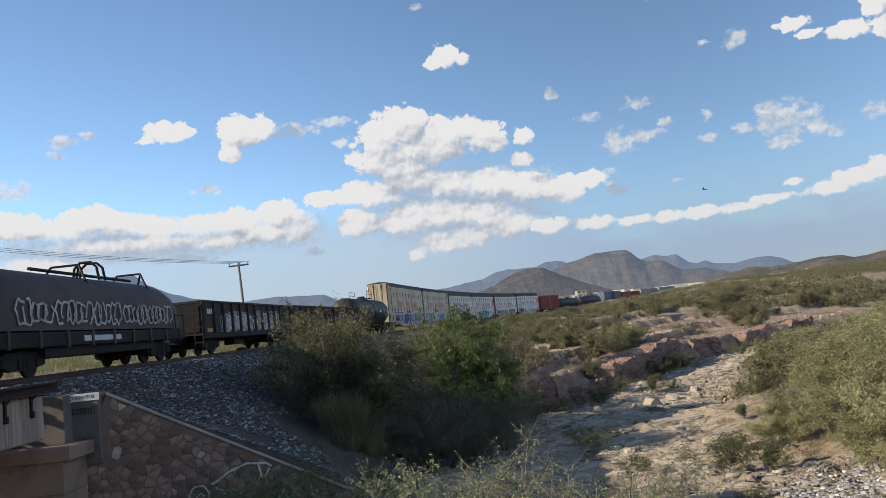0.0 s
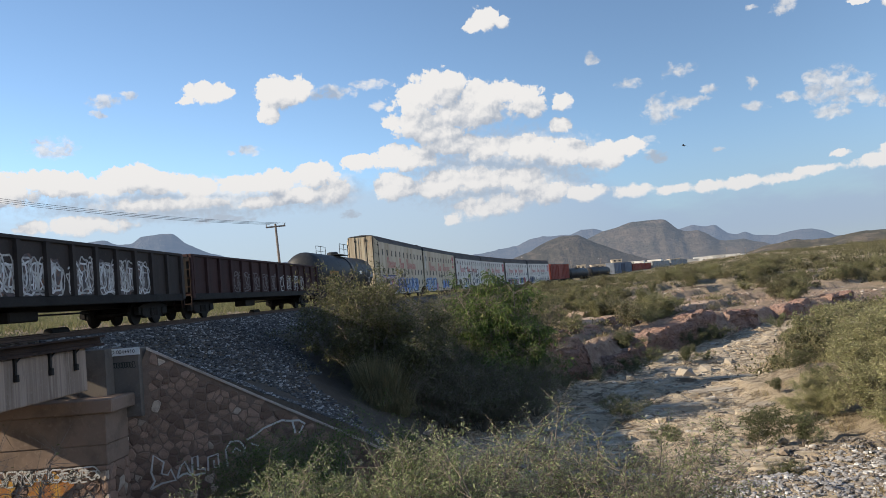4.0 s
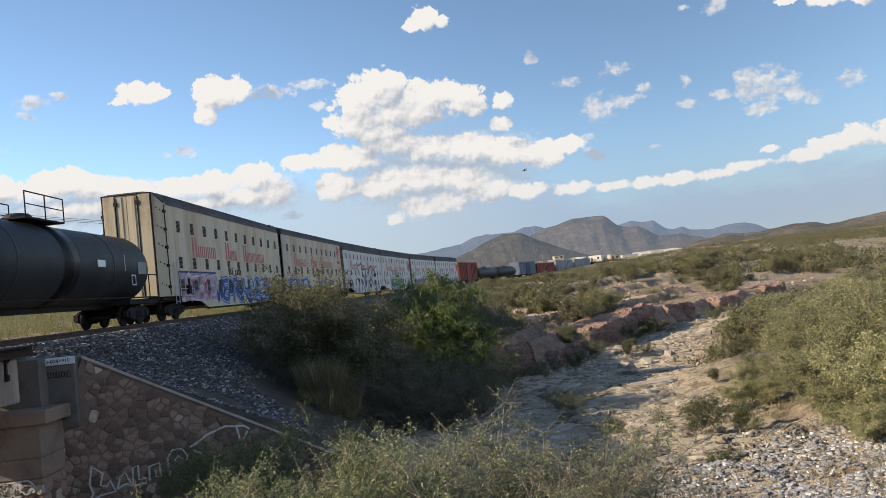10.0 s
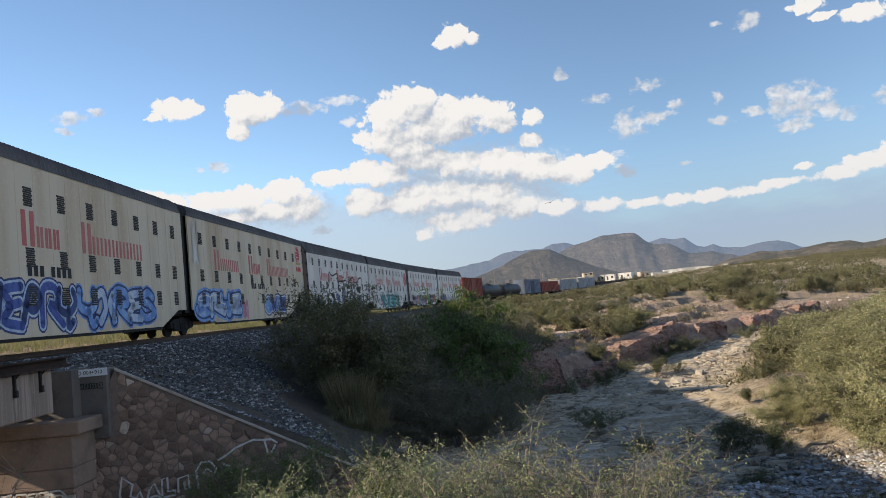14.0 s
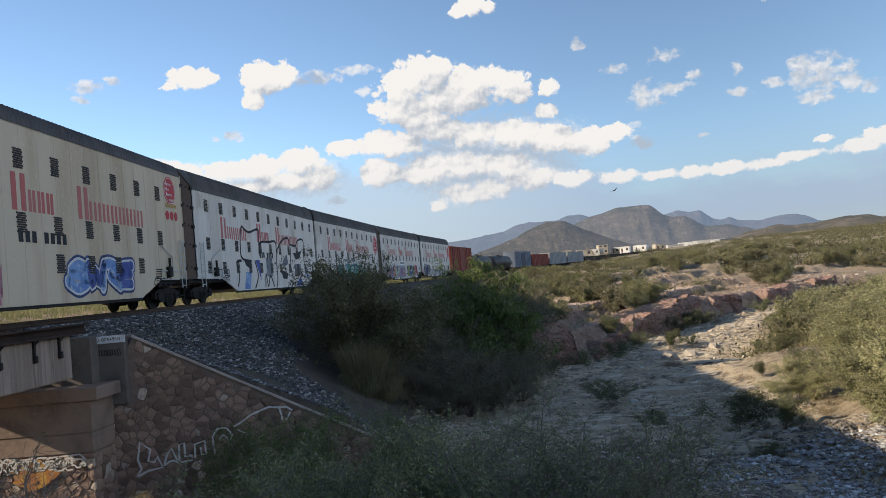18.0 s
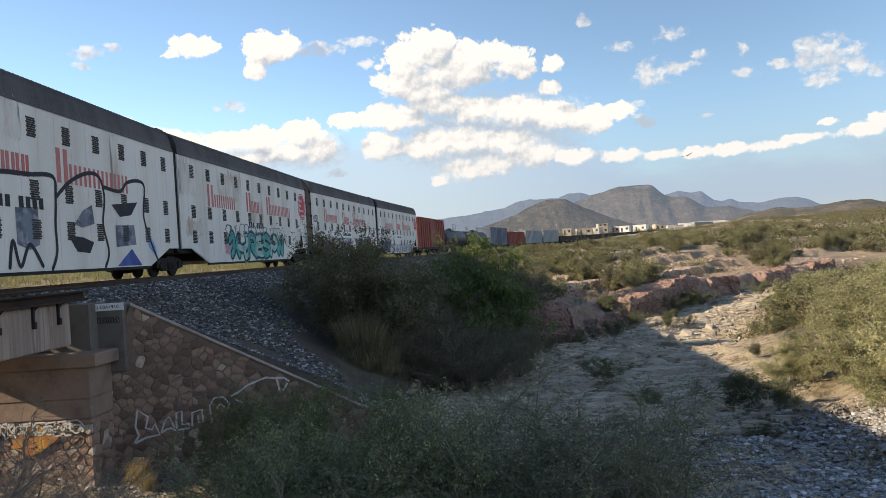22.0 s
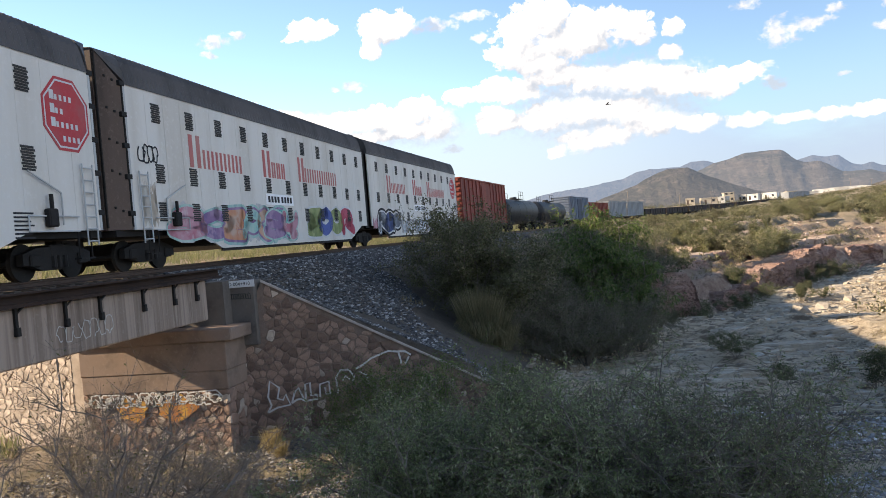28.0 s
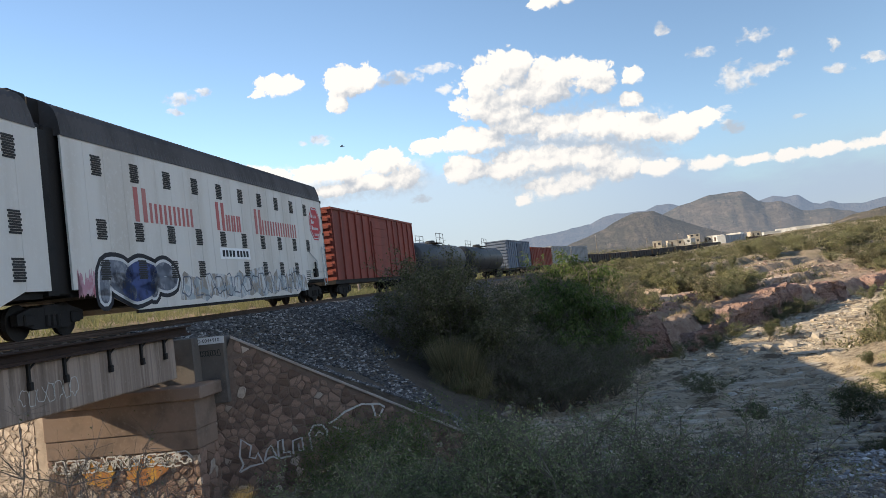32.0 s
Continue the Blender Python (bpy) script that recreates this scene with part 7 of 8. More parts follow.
def scrawl(rnd, x0, x1, z0, z1, n, size):
    """Loops and zigzags that fill a box, as lists of points."""
    out = []
    for i in range(n):
        cx = x0 + (x1 - x0) * (i + 0.5) / n
        pts, a, w = [], rnd.uniform(0, 6.28), (x1 - x0) / n * size
        turns = rnd.choice((0.8, 1.1, 1.5))
        for k in range(31):
            g = a + turns * 6.28 * k / 30
            pts.append((cx + math.cos(g) * w * (0.5 + 0.13 * math.sin(2.3 * g + 5 * a)), (z0 + z1) / 2 + math.sin(g + 0.35 * math.sin(3 * g + a)) * (z1 - z0) * (0.42 + 0.08 * math.sin(a * 7))))
        out.append(pts)
    return out


def curve(pts, n=5):
    """A smooth line through a few points."""
    out, m = [], len(pts)
    for i in range(m - 1):
        a, b, c, d = pts[max(i - 1, 0)], pts[i], pts[i + 1], pts[min(i + 2, m - 1)]
        for k in range(n):
            t = k / n
            out.append(tuple(0.5 * (2 * b[q] + (c[q] - a[q]) * t + (2 * a[q] - 5 * b[q] + 4 * c[q] - d[q]) * t * t + (3 * b[q] - a[q] - 3 * c[q] + d[q]) * t ** 3) for q in (0, 1)))
    return out + [pts[-1]]


def ribbon(sh, pts, width, y):
    """Adds a flat sprayed line with rounded ends to a shape."""
    v, m = [], len(pts)
    for k, (px, pz) in enumerate(pts):
        (ax, az), (bx, bz) = pts[max(k - 1, 0)], pts[min(k + 1, m - 1)]
        d = math.hypot(bx - ax, bz - az) + 1e-6
        ux, uz = -(bz - az) / d * width / 2, (bx - ax) / d * width / 2
        v += [(px + ux, y, pz + uz), (px - ux, y, pz - uz), (px + ux, y + 0.001, pz + uz), (px - ux, y + 0.001, pz - uz)]
    f = [(k * 4 + a, k * 4 + b, k * 4 + 4 + b, k * 4 + 4 + a) for k in range(m - 1) for a, b in ((0, 1), (1, 3), (3, 2), (2, 0))] + [(0, 1, 3, 2), (m * 4 - 4, m * 4 - 3, m * 4 - 1, m * 4 - 2)]
    sh.add(v, f)
    for px, pz in (pts[0], pts[-1]):
        sh.prism([(px + width / 2 * math.cos(g), pz + width / 2 * math.sin(g)) for g in np.linspace(0, 2 * math.pi, 11)[:-1]], y, y + 0.001)


# abstract hooks, loops and bars in a unit box
GLYPHS = [[[(0.1, 0.1), (0.35, 0.8), (0.7, 0.95), (0.95, 0.6), (0.6, 0.35), (0.3, 0.5)]],
          [[(0.5, 0.95), (0.1, 0.72), (0.12, 0.28), (0.5, 0.04), (0.9, 0.3), (0.88, 0.72), (0.5, 0.95)]],
          [[(0.05, 0.75), (0.4, 0.95), (0.5, 0.4), (0.2, 0.05)], [(0.95, 0.9), (0.7, 0.5), (0.95, 0.08)]],
          [[(0.9, 0.8), (0.5, 0.98), (0.1, 0.65), (0.6, 0.5), (0.95, 0.25), (0.4, 0.02), (0.0, 0.25)]],
          [[(0.1, 0.02), (0.2, 0.9), (0.75, 0.95), (0.9, 0.55), (0.45, 0.5), (1.05, 0.02)]],
          [[(0.05, 0.95), (0.3, 0.1), (0.55, 0.7), (0.75, 0.1), (1.0, 0.95)]],
          [[(0.95, 0.95), (0.2, 0.85), (0.45, 0.55), (0.1, 0.15), (0.95, 0.05)], [(0.3, 0.5), (0.85, 0.55)]],
          [[(0.15, 0.98), (0.1, 0.5), (0.5, 0.35), (0.9, 0.6), (0.85, 0.95)], [(0.55, 0.4), (0.6, -0.05), (0.85, 0.08)]]]


def throw_up(car, x0, x1, z0, z1, kinds, fills, line, halo, seed, fat=0.3, label="graffiti letter", y=-1.487, shine=None, rim=0.14):
    """A row of fat sprayed shapes, each with a contour, over a ragged halo."""
    rnd = random.Random(seed)
    step = (x1 - x0) / len(kinds)
    size = min(step, z1 - z0)
    inset = size * fat * 0.55
    z0, z1 = z0 + inset, z1 - inset
    for i, kind in enumerate(kinds):
        lean, dz, wide = rnd.uniform(-0.14, 0.14), rnd.uniform(-0.04, 0.04), rnd.uniform(1.05, 1.3)
        ink, paint, glint, back = Shape(), Shape(), Shape(), Shape()
        for pts in GLYPHS[kind]:
            line_pts = [(x0 + (i + 0.5 + (px - 0.5) * wide + lean * (pz - 0.5)) * step, z0 + (pz + dz) * (z1 - z0)) for px, pz in curve([(a + rnd.uniform(-0.05, 0.05), b + rnd.uniform(-0.04, 0.04)) for a, b in pts])]
            if halo is not None:
                ribbon(back, line_pts, size * fat * 2.0, y)
            ribbon(ink, line_pts, size * (fat + rim), y - 0.0015)
            ribbon(paint, line_pts, size * fat, y - 0.003)
            if shine is not None:
                ribbon(glint, [(a - size * fat * 0.22, b + size * fat * 0.2) for a, b in line_pts[: max(4, len(line_pts) // 2)]], size * fat * 0.16, y - 0.0045)
        if halo is not None:
            part("graffiti_halo", back, halo, car, "sprayed backing of the graffiti")
        part("graffiti_line", ink, line, car)
        part("graffiti_letter", paint, fills[i % len(fills)], car, label)
        if shine is not None:
            part("graffiti_shine", glint, shine, car)


def sprayed(name, a, b, c, scale=1.6):
    """Spray paint that fades from one tone into others."""
    k = Nodes(name)
    col = k.mix(k.step(k.noise(scale, 2, 0.5), 0.4, 0.6), a, b)
    col = k.mix(k.step(k.noise(scale * 2.3, 3, 0.6), 0.5, 0.68, 0, 0.8), col, c)
    return k.done(col, 0.6, 0.0, spec=0.3)


def fill_in(car, pts, material, y, label):
    part("graffiti", Shape().prism(pts, y, y + 0.002), material, car, label)


def octagon(car, x, z, r, material, plate):
    v = [(x + r * 1.0 * math.cos(math.pi / 8 + k * math.pi / 4), z + r * math.sin(math.pi / 8 + k * math.pi / 4)) for k in range(8)]
    part("emblem", Shape().prism(v, -1.490, -1.483), material, car, "red octagonal emblem with pale bars")
    rim = Shape()
    ring = [(x + (p - x) * 0.9, z + (q - z) * 0.9) for p, q in v]
    ribbon(rim, ring + ring[:1], 0.05 * r, -1.4935)
    part("emblem_border", rim, plate, car, "thin white border")
    for dz, x0, n in ((0.42, -0.62, 5), (0.08, -0.62, 3), (-0.26, -0.62, 6), (-0.6, -0.2, 4)):
        for k in range(n):
            w = 0.17 if k == 0 and dz > -0.5 else 0.1
            part("emblem_bar", Shape().box(x + r * (x0 + k * 0.19), x + r * (x0 + k * 0.19 + w), -1.494, -1.4905, z + dz * r - 0.09 * r, z + (dz + (0.14 if w > 0.1 else 0.05)) * r), plate, car)


def paint_wagons():
    white, black = plain("sprayed_white", (0.62, 0.62, 0.62)), plain("sprayed_black", (0.03, 0.03, 0.035))
    red = worn("emblem_red", (0.50, 0.05, 0.06), (0.40, 0.10, 0.10), (0.56, 0.12, 0.12), 0.6, big=1.5)
    racks = [c for c, u in CARS if c.name.startswith("car_carrier_wagon")]
    a, b, c, d, e, f = racks
    rose = sprayed("spray_rose", (0.45, 0.15, 0.20), (0.50, 0.26, 0.31), (0.55, 0.42, 0.45))
    mauve = sprayed("spray_mauve", (0.42, 0.34, 0.44), (0.34, 0.20, 0.27), (0.55, 0.50, 0.56))
    mauve_b = sprayed("spray_pink", (0.45, 0.24, 0.30), (0.40, 0.13, 0.15), (0.52, 0.46, 0.52))
    pale = sprayed("spray_pale_blue", (0.36, 0.45, 0.60), (0.50, 0.55, 0.62), (0.16, 0.27, 0.52))
    sky_blue = sprayed("spray_blue", (0.12, 0.23, 0.50), (0.20, 0.34, 0.60), (0.42, 0.52, 0.66))
    navy = sprayed("spray_navy", (0.03, 0.045, 0.13), (0.05, 0.08, 0.22), (0.015, 0.02, 0.05))
    teal = sprayed("spray_teal", (0.05, 0.30, 0.29), (0.10, 0.42, 0.38), (0.02, 0.10, 0.12), 2.4)
    mint = sprayed("spray_mint", (0.30, 0.50, 0.45), (0.42, 0.54, 0.50), (0.18, 0.36, 0.36))
    orange_p = sprayed("spray_orange", (0.55, 0.25, 0.14), (0.52, 0.36, 0.28), (0.50, 0.20, 0.12))
    violet = sprayed("spray_violet", (0.24, 0.14, 0.27), (0.36, 0.24, 0.36), (0.16, 0.10, 0.24))
    olive = sprayed("spray_olive", (0.22, 0.27, 0.10), (0.32, 0.36, 0.16), (0.15, 0.19, 0.08))
    deep = sprayed("spray_deep_blue", (0.05, 0.08, 0.28), (0.08, 0.12, 0.36), (0.03, 0.05, 0.18))
    crimson = sprayed("spray_crimson", (0.42, 0.05, 0.09), (0.48, 0.08, 0.13), (0.34, 0.04, 0.07))
    grey = sprayed("spray_grey", (0.16, 0.18, 0.22), (0.08, 0.09, 0.12), (0.30, 0.31, 0.34))
    smoke = sprayed("spray_smoke", (0.50, 0.49, 0.49), (0.58, 0.56, 0.54), (0.40, 0.39, 0.40), 1.0)
    rust = rust_stain()
    # first cream half: three pieces side by side
    patch(a, -9.9, -4.5, 0.8, 2.28, mauve, 1, "mauve sprayed ground", -1.4868, 0.1)
    for z0, z1, x0, x1 in ((2.24, 2.33, -9.95, -4.4), (0.8, 2.3, -9.98, -9.86)):
        part("graffiti_line", Shape().box(x0, x1, -1.4885, -1.4872, z0, z1), navy, a, "dark blue sprayed border")
    throw_up(a, -9.6, -4.6, 0.78, 2.12, (0, 6, 2, 0), (mauve_b, mauve), smoke, None, 2, 0.32, "pink and mauve graffiti letter", -1.4885)
    throw_up(a, -4.5, 0.5, 0.62, 2.05, (5, 6, 0, 4, 7), (navy, deep), pale, navy, 3, 0.26, "dark blue graffiti letter")
    throw_up(a, 0.8, 6.9, 0.62, 2.05, (7, 2, 4, 6, 3), (sky_blue, pale), navy, sky_blue, 4, 0.24, "light blue graffiti letter")
    # second cream half
    throw_up(b, -10.2, -4.3, 0.68, 2.0, (3, 4, 7, 6), (sky_blue, pale), navy, sky_blue, 5, 0.34, "blue graffiti letter", shine=white)
    patch(b, -4.2, -2.9, 0.52, 1.5, rose, 6, "faded pink spray patch", -1.4864, 0.3)
    throw_up(b, 0.5, 4.7, 0.75, 1.85, (3, 5, 4, 6), (sky_blue, deep), white, navy, 7, 0.3, "blue bubble graffiti letter")
    # third half: a large outlined animal and letters in black, white and blue
    rnd = random.Random(6)
    for pts in ([(-4.9, 3.7), (-5.1, 3.2), (-5.2, 2.5), (-5.1, 2.2), (-4.7, 2.05), (-3.6, 2.0)], [(-4.9, 3.7), (-4.7, 3.8), (-4.3, 3.65), (-3.6, 3.55), (-2.5, 3.75), (-2.0, 3.7), (-2.1, 2.95), (-2.2, 2.4)],
                [(-2.1, 2.95), (-1.6, 3.1), (-0.3, 3.15), (1.0, 3.2), (1.1, 2.6), (1.0, 1.8), (1.0, 1.0), (0.7, 0.5)], [(1.1, 2.6), (2.0, 3.15), (3.1, 3.5), (3.9, 3.45), (4.2, 2.8), (4.0, 1.9), (4.3, 1.0), (4.0, 0.5)],
                [(4.2, 3.15), (5.4, 3.1), (6.0, 3.45), (7.0, 3.6), (7.5, 3.4), (7.3, 2.5), (7.4, 2.0), (7.9, 1.25), (8.5, 0.55)], [(-5.2, 2.0), (-5.9, 1.9), (-5.6, 1.3), (-5.9, 0.7)], [(-3.2, 0.55), (-2.6, 1.2), (-3.0, 2.0)], [(-1.4, 0.6), (-1.2, 1.3), (-0.9, 0.6), (-0.4, 1.2), (0.2, 0.6)]):
        sh = Shape()
        ribbon(sh, curve(pts, 6), 0.13, -1.4905)
        part("graffiti_line", sh, black, c, "black sprayed outline")
    for pts, m in (([(-4.8, 2.1), (-3.6, 2.06), (-3.55, 1.5), (-4.5, 1.75)], black), ([(-4.6, 1.4), (-3.7, 1.42), (-4.0, 0.52), (-4.9, 0.52)], sky_blue), ([(-2.9, 2.05), (-2.2, 2.08), (-2.1, 0.95), (-2.5, 1.48)], deep),
                   ([(-1.0, 2.2), (0.1, 2.26), (0.1, 1.2), (-0.4, 1.05), (-1.0, 1.2)], grey), ([(2.1, 1.85), (2.7, 2.3), (3.3, 2.5), (3.4, 1.9), (2.6, 1.75)], grey), ([(1.7, 1.5), (2.6, 1.45), (3.3, 1.3), (3.0, 0.95), (2.2, 1.0)], black),
                   ([(4.7, 2.6), (6.8, 2.8), (6.2, 2.3), (5.3, 2.2)], black), ([(4.9, 1.9), (6.4, 1.95), (6.5, 1.25), (4.9, 1.15)], grey), ([(4.9, 0.5), (6.1, 1.1), (6.9, 0.5)], deep), ([(7.5, 1.9), (8.2, 1.2), (8.4, 0.7), (7.6, 1.2)], sky_blue)):
        fill_in(c, pts, m, -1.4898, "sprayed fill of the graffiti")
    patch(c, -8.6, -6.9, 1.0, 1.7, smoke, 21, "faded grey scribble", -1.4868, 0.3)
    draw(None, c, scrawl(rnd, -8.4, -7.0, 1.1, 1.6, 4, 1.2), 0.04, -1.491, black, "small dark scribble")
    # fourth half: teal wild style, rust stains
    throw_up(d, -5.2, 4.1, 0.55, 1.95, (2, 7, 4, 6, 3, 0, 5), (teal, mint), black, teal, 8, 0.24, "teal wild-style graffiti letter")
    patch(d, -5.9, -4.9, 0.8, 1.7, rose, 8, "red spray edge of the graffiti", -1.4868, 0.3)
    draw(None, d, scrawl(rnd, -5.6, 3.6, 1.7, 2.4, 14, 1.2), 0.05, -1.4915, grey, "dark sprayed spikes over the graffiti")
    for w, x0, x1, z0, z1, seed in ((c, -10.6, -9.0, 4.2, 5.1, 61), (c, -6.6, -5.6, 4.3, 5.1, 67), (c, 4.8, 5.7, 2.9, 5.05, 62), (c, -1.6, -0.5, 4.0, 5.1, 63), (e, -10.6, -9.8, 1.2, 2.4, 64), (b, -10.6, -9.8, 3.2, 5.3, 66), (d, -10.9, -9.0, 3.4, 5.05, 9), (d, -6.4, -2.9, 3.4, 4.9, 10), (d, -1.8, 0.6, 2.4, 5.05, 68), (d, -10.5, -8.6, 1.6, 2.4, 69)):
        patch(w, x0, x1, z0, z1, rust, seed, "faint brown rust stain", -1.4862, 0.3)
    # fifth half: pastel piece, then four fat letters
    patch(e, -9.1, 0.5, 0.6, 1.85, smoke, 11, "pale sprayed ground", -1.4866, 0.3)
    throw_up(e, -9.1, -5.4, 0.75, 1.85, (3, 1), (rose, violet), mint, None, 12, 0.34, "faded rose graffiti loop")
    throw_up(e, -5.8, -0.4, 0.62, 1.85, (6, 0, 1, 4), (orange_p, mint, orange_p, teal), violet, mint, 13, 0.3, "pastel orange and green graffiti letter", -1.489)
    throw_up(e, -2.4, 0.6, 0.6, 1.8, (3, 7), (violet, rose), mint, None, 14, 0.3, "violet graffiti loop", -1.4935)
    throw_up(e, 1.9, 7.9, 0.62, 2.05, (6, 1, 1, 4), (olive, deep, olive, crimson), white, None, 15, 0.36, "fat graffiti letter in olive, blue or red")
    # sixth half
    throw_up(f, -9.7, -5.9, 0.68, 1.95, (4, 3, 0), (grey, navy), white, black, 16, 0.34, "dark blue-grey bubble graffiti letter")
    patch(f, -10.8, -9.8, 0.9, 1.5, rose, 17, "faded pink spray patch", -1.4866, 0.3)
    patch(f, -5.6, 7.0, 0.5, 1.55, dim_paint(), 18, "faded brown and grey scribbles", -1.4866, 0.35)
    draw(None, f, scrawl(rnd, -5.4, 6.6, 0.6, 1.5, 15, 0.9), 0.05, -1.4885, grey, "faded grey scribbled line")
    draw(None, e, scrawl(rnd, -10.5, -9.6, 2.95, 3.6, 4, 1.4), 0.05, -1.491, black, "small black tag")
    draw(None, b, scrawl(rnd, 6.8, 8.4, 0.8, 1.2, 3, 1.0), 0.05, -1.491, black, "small black tag")
    for w, x, z, r in ((b, 8.9, 4.75, 0.62), (d, 9.1, 3.9, 0.95), (f, 9.0, 3.9, 0.9)):
        octagon(w, x, z, r, red, white)
    gold = plain("emblem_gold", (0.45, 0.30, 0.10))
    part("emblem_ribbon", Shape().box(8.35, 9.5, -1.497, -1.4945, 4.06, 4.2), gold, b)
    for k in range(3):
        part("emblem_disc", Shape().lathe([(-1.490, 0.19), (-1.484, 0.19)], "y", 14).shift(x=8.5 + k * 0.45, z=3.72), red, b)
    plate = plain("number_plate_white", (0.86, 0.86, 0.86))
    for w in (e, f):
        part("number_panel", Shape().box(-2.3, 0.4, -1.4965, -1.4945, 2.0, 2.42), plate, w, "white number panel with dark bars")
        for k in range(8):
            part("number_bar", Shape().box(-2.1 + k * 0.29 + (0.1 if k > 3 else 0), -1.9 + k * 0.29 + (0.1 if k > 3 else 0), -1.4985, -1.4968, 2.09, 2.33), black, w)
    for w in (a, b, c, d):
        for k in range(7):
            part("number_bar", Shape().box(-2.1 + k * 0.33 + (0.3 if k > 2 else 0), -1.88 + k * 0.33 + (0.3 if k > 2 else 0), -1.4905, -1.4885, 2.2, 2.52), black, w)
    # ladders, hand rails, brake gear and small stencils at the coupled ends
    for i, w in enumerate(racks):
        s = -1 if i % 2 == 0 else 1
        x = -10.7 if s < 0 else 9.85
        lad = Shape()
        for y in (-1.56,):
            for dx in (0.0, -0.42 * s):
                lad.rod((x + dx, y, 0.75), (x + dx, y, 2.75), 0.022)
            for z in np.arange(0.85, 2.75, 0.3):
                lad.rod((x, y, z), (x - 0.42 * s, y, z), 0.018)
        part("ladder", lad, M_HOPPER, w, "pale steel ladder")
        rail = Shape().path([(x - 1.3 * s, -1.55, 1.25), (x - 1.3 * s, -1.55, 2.0), (x - 2.4 * s, -1.55, 2.45)], 0.022).path([(x - 0.7 * s, -1.55, 1.1), (x - 2.5 * s, -1.55, 1.1), (x - 2.5 * s, -1.55, 1.45), (x - 0.7 * s, -1.55, 1.45)], 0.02)
        part("hand_rail", rail, M_HOPPER, w)
        part("brake_box", Shape().box(x - 1.75 * s - 0.16, x - 1.75 * s + 0.16, -1.66, -1.49, 1.2, 1.62, 0.03).rod((x - 1.75 * s, -1.6, 1.62), (x - 1.75 * s, -1.6, 1.95), 0.05), M_BLACK, w, "black brake gear box")
        part("step", Shape().box(x - 0.5 * s - 0.28, x - 0.5 * s + 0.28, -1.58, -1.4, 0.42, 0.46).rod((x - 0.25 * s, -1.52, 0.44), (x - 0.25 * s, -1.52, 1.1), 0.02).rod((x - 0.75 * s, -1.52, 0.44), (x - 0.75 * s, -1.52, 1.1), 0.02), M_BLACK, w)
        st = Shape()
        for k in range(7):
            st.box(s * 7.3 - 0.35, s * 7.3 + 0.3 - 0.1 * (k % 3), -1.4895, -1.4885, 0.95 + k * 0.09, 0.99 + k * 0.09)
        part("stencil", st, black, w, "small dark stencilled bars")
    wag = {}
    for cw, u in CARS:
        wag[round(u, 1)] = cw
    chrome = sprayed("spray_silver", (0.34, 0.33, 0.32), (0.50, 0.49, 0.47), (0.20, 0.19, 0.19), 2.2)
    dusky = sprayed("spray_dusky", (0.07, 0.06, 0.065), (0.12, 0.10, 0.10), (0.20, 0.10, 0.06), 2.0)
    coal, maroon = wag[-48.9], wag[-29.2]
    for x0, x1, z1, seed in ((-5.7, -0.5, 2.15, 30), (-0.1, 5.3, 2.25, 31)):
        patch(coal, x0, x1, 0.95, z1 - 0.1, dusky, seed, "dull grey and rust sprayed ground", -1.4865, 0.3)
        for k in range(3):
            lift = 0.12 * k
            draw(None, coal, scrawl(rnd, x0 + 0.1 * k, x1 - 0.1, 0.95 + lift, z1 - 0.25 + lift, 9 + 2 * k, 1.5), 0.055, -1.488 - 0.0015 * k, (chrome, white, chrome)[k], "silver graffiti stroke")
    faded = plain("faded_grey_line", (0.16, 0.14, 0.135))
    for x0, x1, ink, n in ((-5.2, 1.4, faded, 11), (2.2, 6.8, chrome, 8)):
        for k in range(2):
            draw(None, maroon, scrawl(rnd, x0, x1, 1.05 + 0.15 * k, 1.95 + 0.1 * k, n + 3 * k, 1.4), 0.055, -1.487 - 0.0015 * k, ink, "faded grey graffiti stroke")
    part("marking_plate", Shape().box(-7.9, -7.1, -1.49, -1.483, 1.1, 1.28), gold, coal, "yellow reflective plate")
    for k in range(4):
        part("number_bar", Shape().box(-7.7 + 0.26 * k, -7.52 + 0.26 * k, -1.49, -1.484, 2.0, 2.25), white, coal)
    coil = wag[-67.1]
    for k, (x0, x1, n) in enumerate(((-6.0, -4.0, 5), (-3.8, -1.4, 6), (-1.2, 0.8, 5), (1.1, 3.2, 5), (3.4, 5.9, 6))):
        draw(None, coil, scrawl(rnd, x0, x1, 1.5, 2.3, n, 1.2), 0.075, -1.452, chrome, "silver graffiti scribble")
    tk = wag[-9.2]
    ring = Shape().lathe([(-0.55, 1.462), (0.55, 1.462)], "x", 36).shift(x=0.6, z=2.4)
    part("spill_stain", ring, plain("spilled_black", (0.008, 0.008, 0.009), 0.35), tk, "glossy black spill down the tank", smooth=True)
    orange = plain("stencil_orange", (0.30, 0.17, 0.06))
    for k in range(9):
        part("number_bar", Shape().box(-6.3 + k * 0.27, -6.12 + k * 0.27, -1.475, -1.40, 2.2, 2.46), orange, tk)
    part("placard", Shape().box(2.6, 3.25, -1.475, -1.44, 2.3, 2.56), plate, tk, "white warning placard")


def plain(name, color, rough=0.7):
    return worn(name, color, tuple(c * 0.75 for c in color), tuple(min(1, c * 1.15) for c in color), rough, big=2.0, fine=12, amount=0.5, bump=0.03)


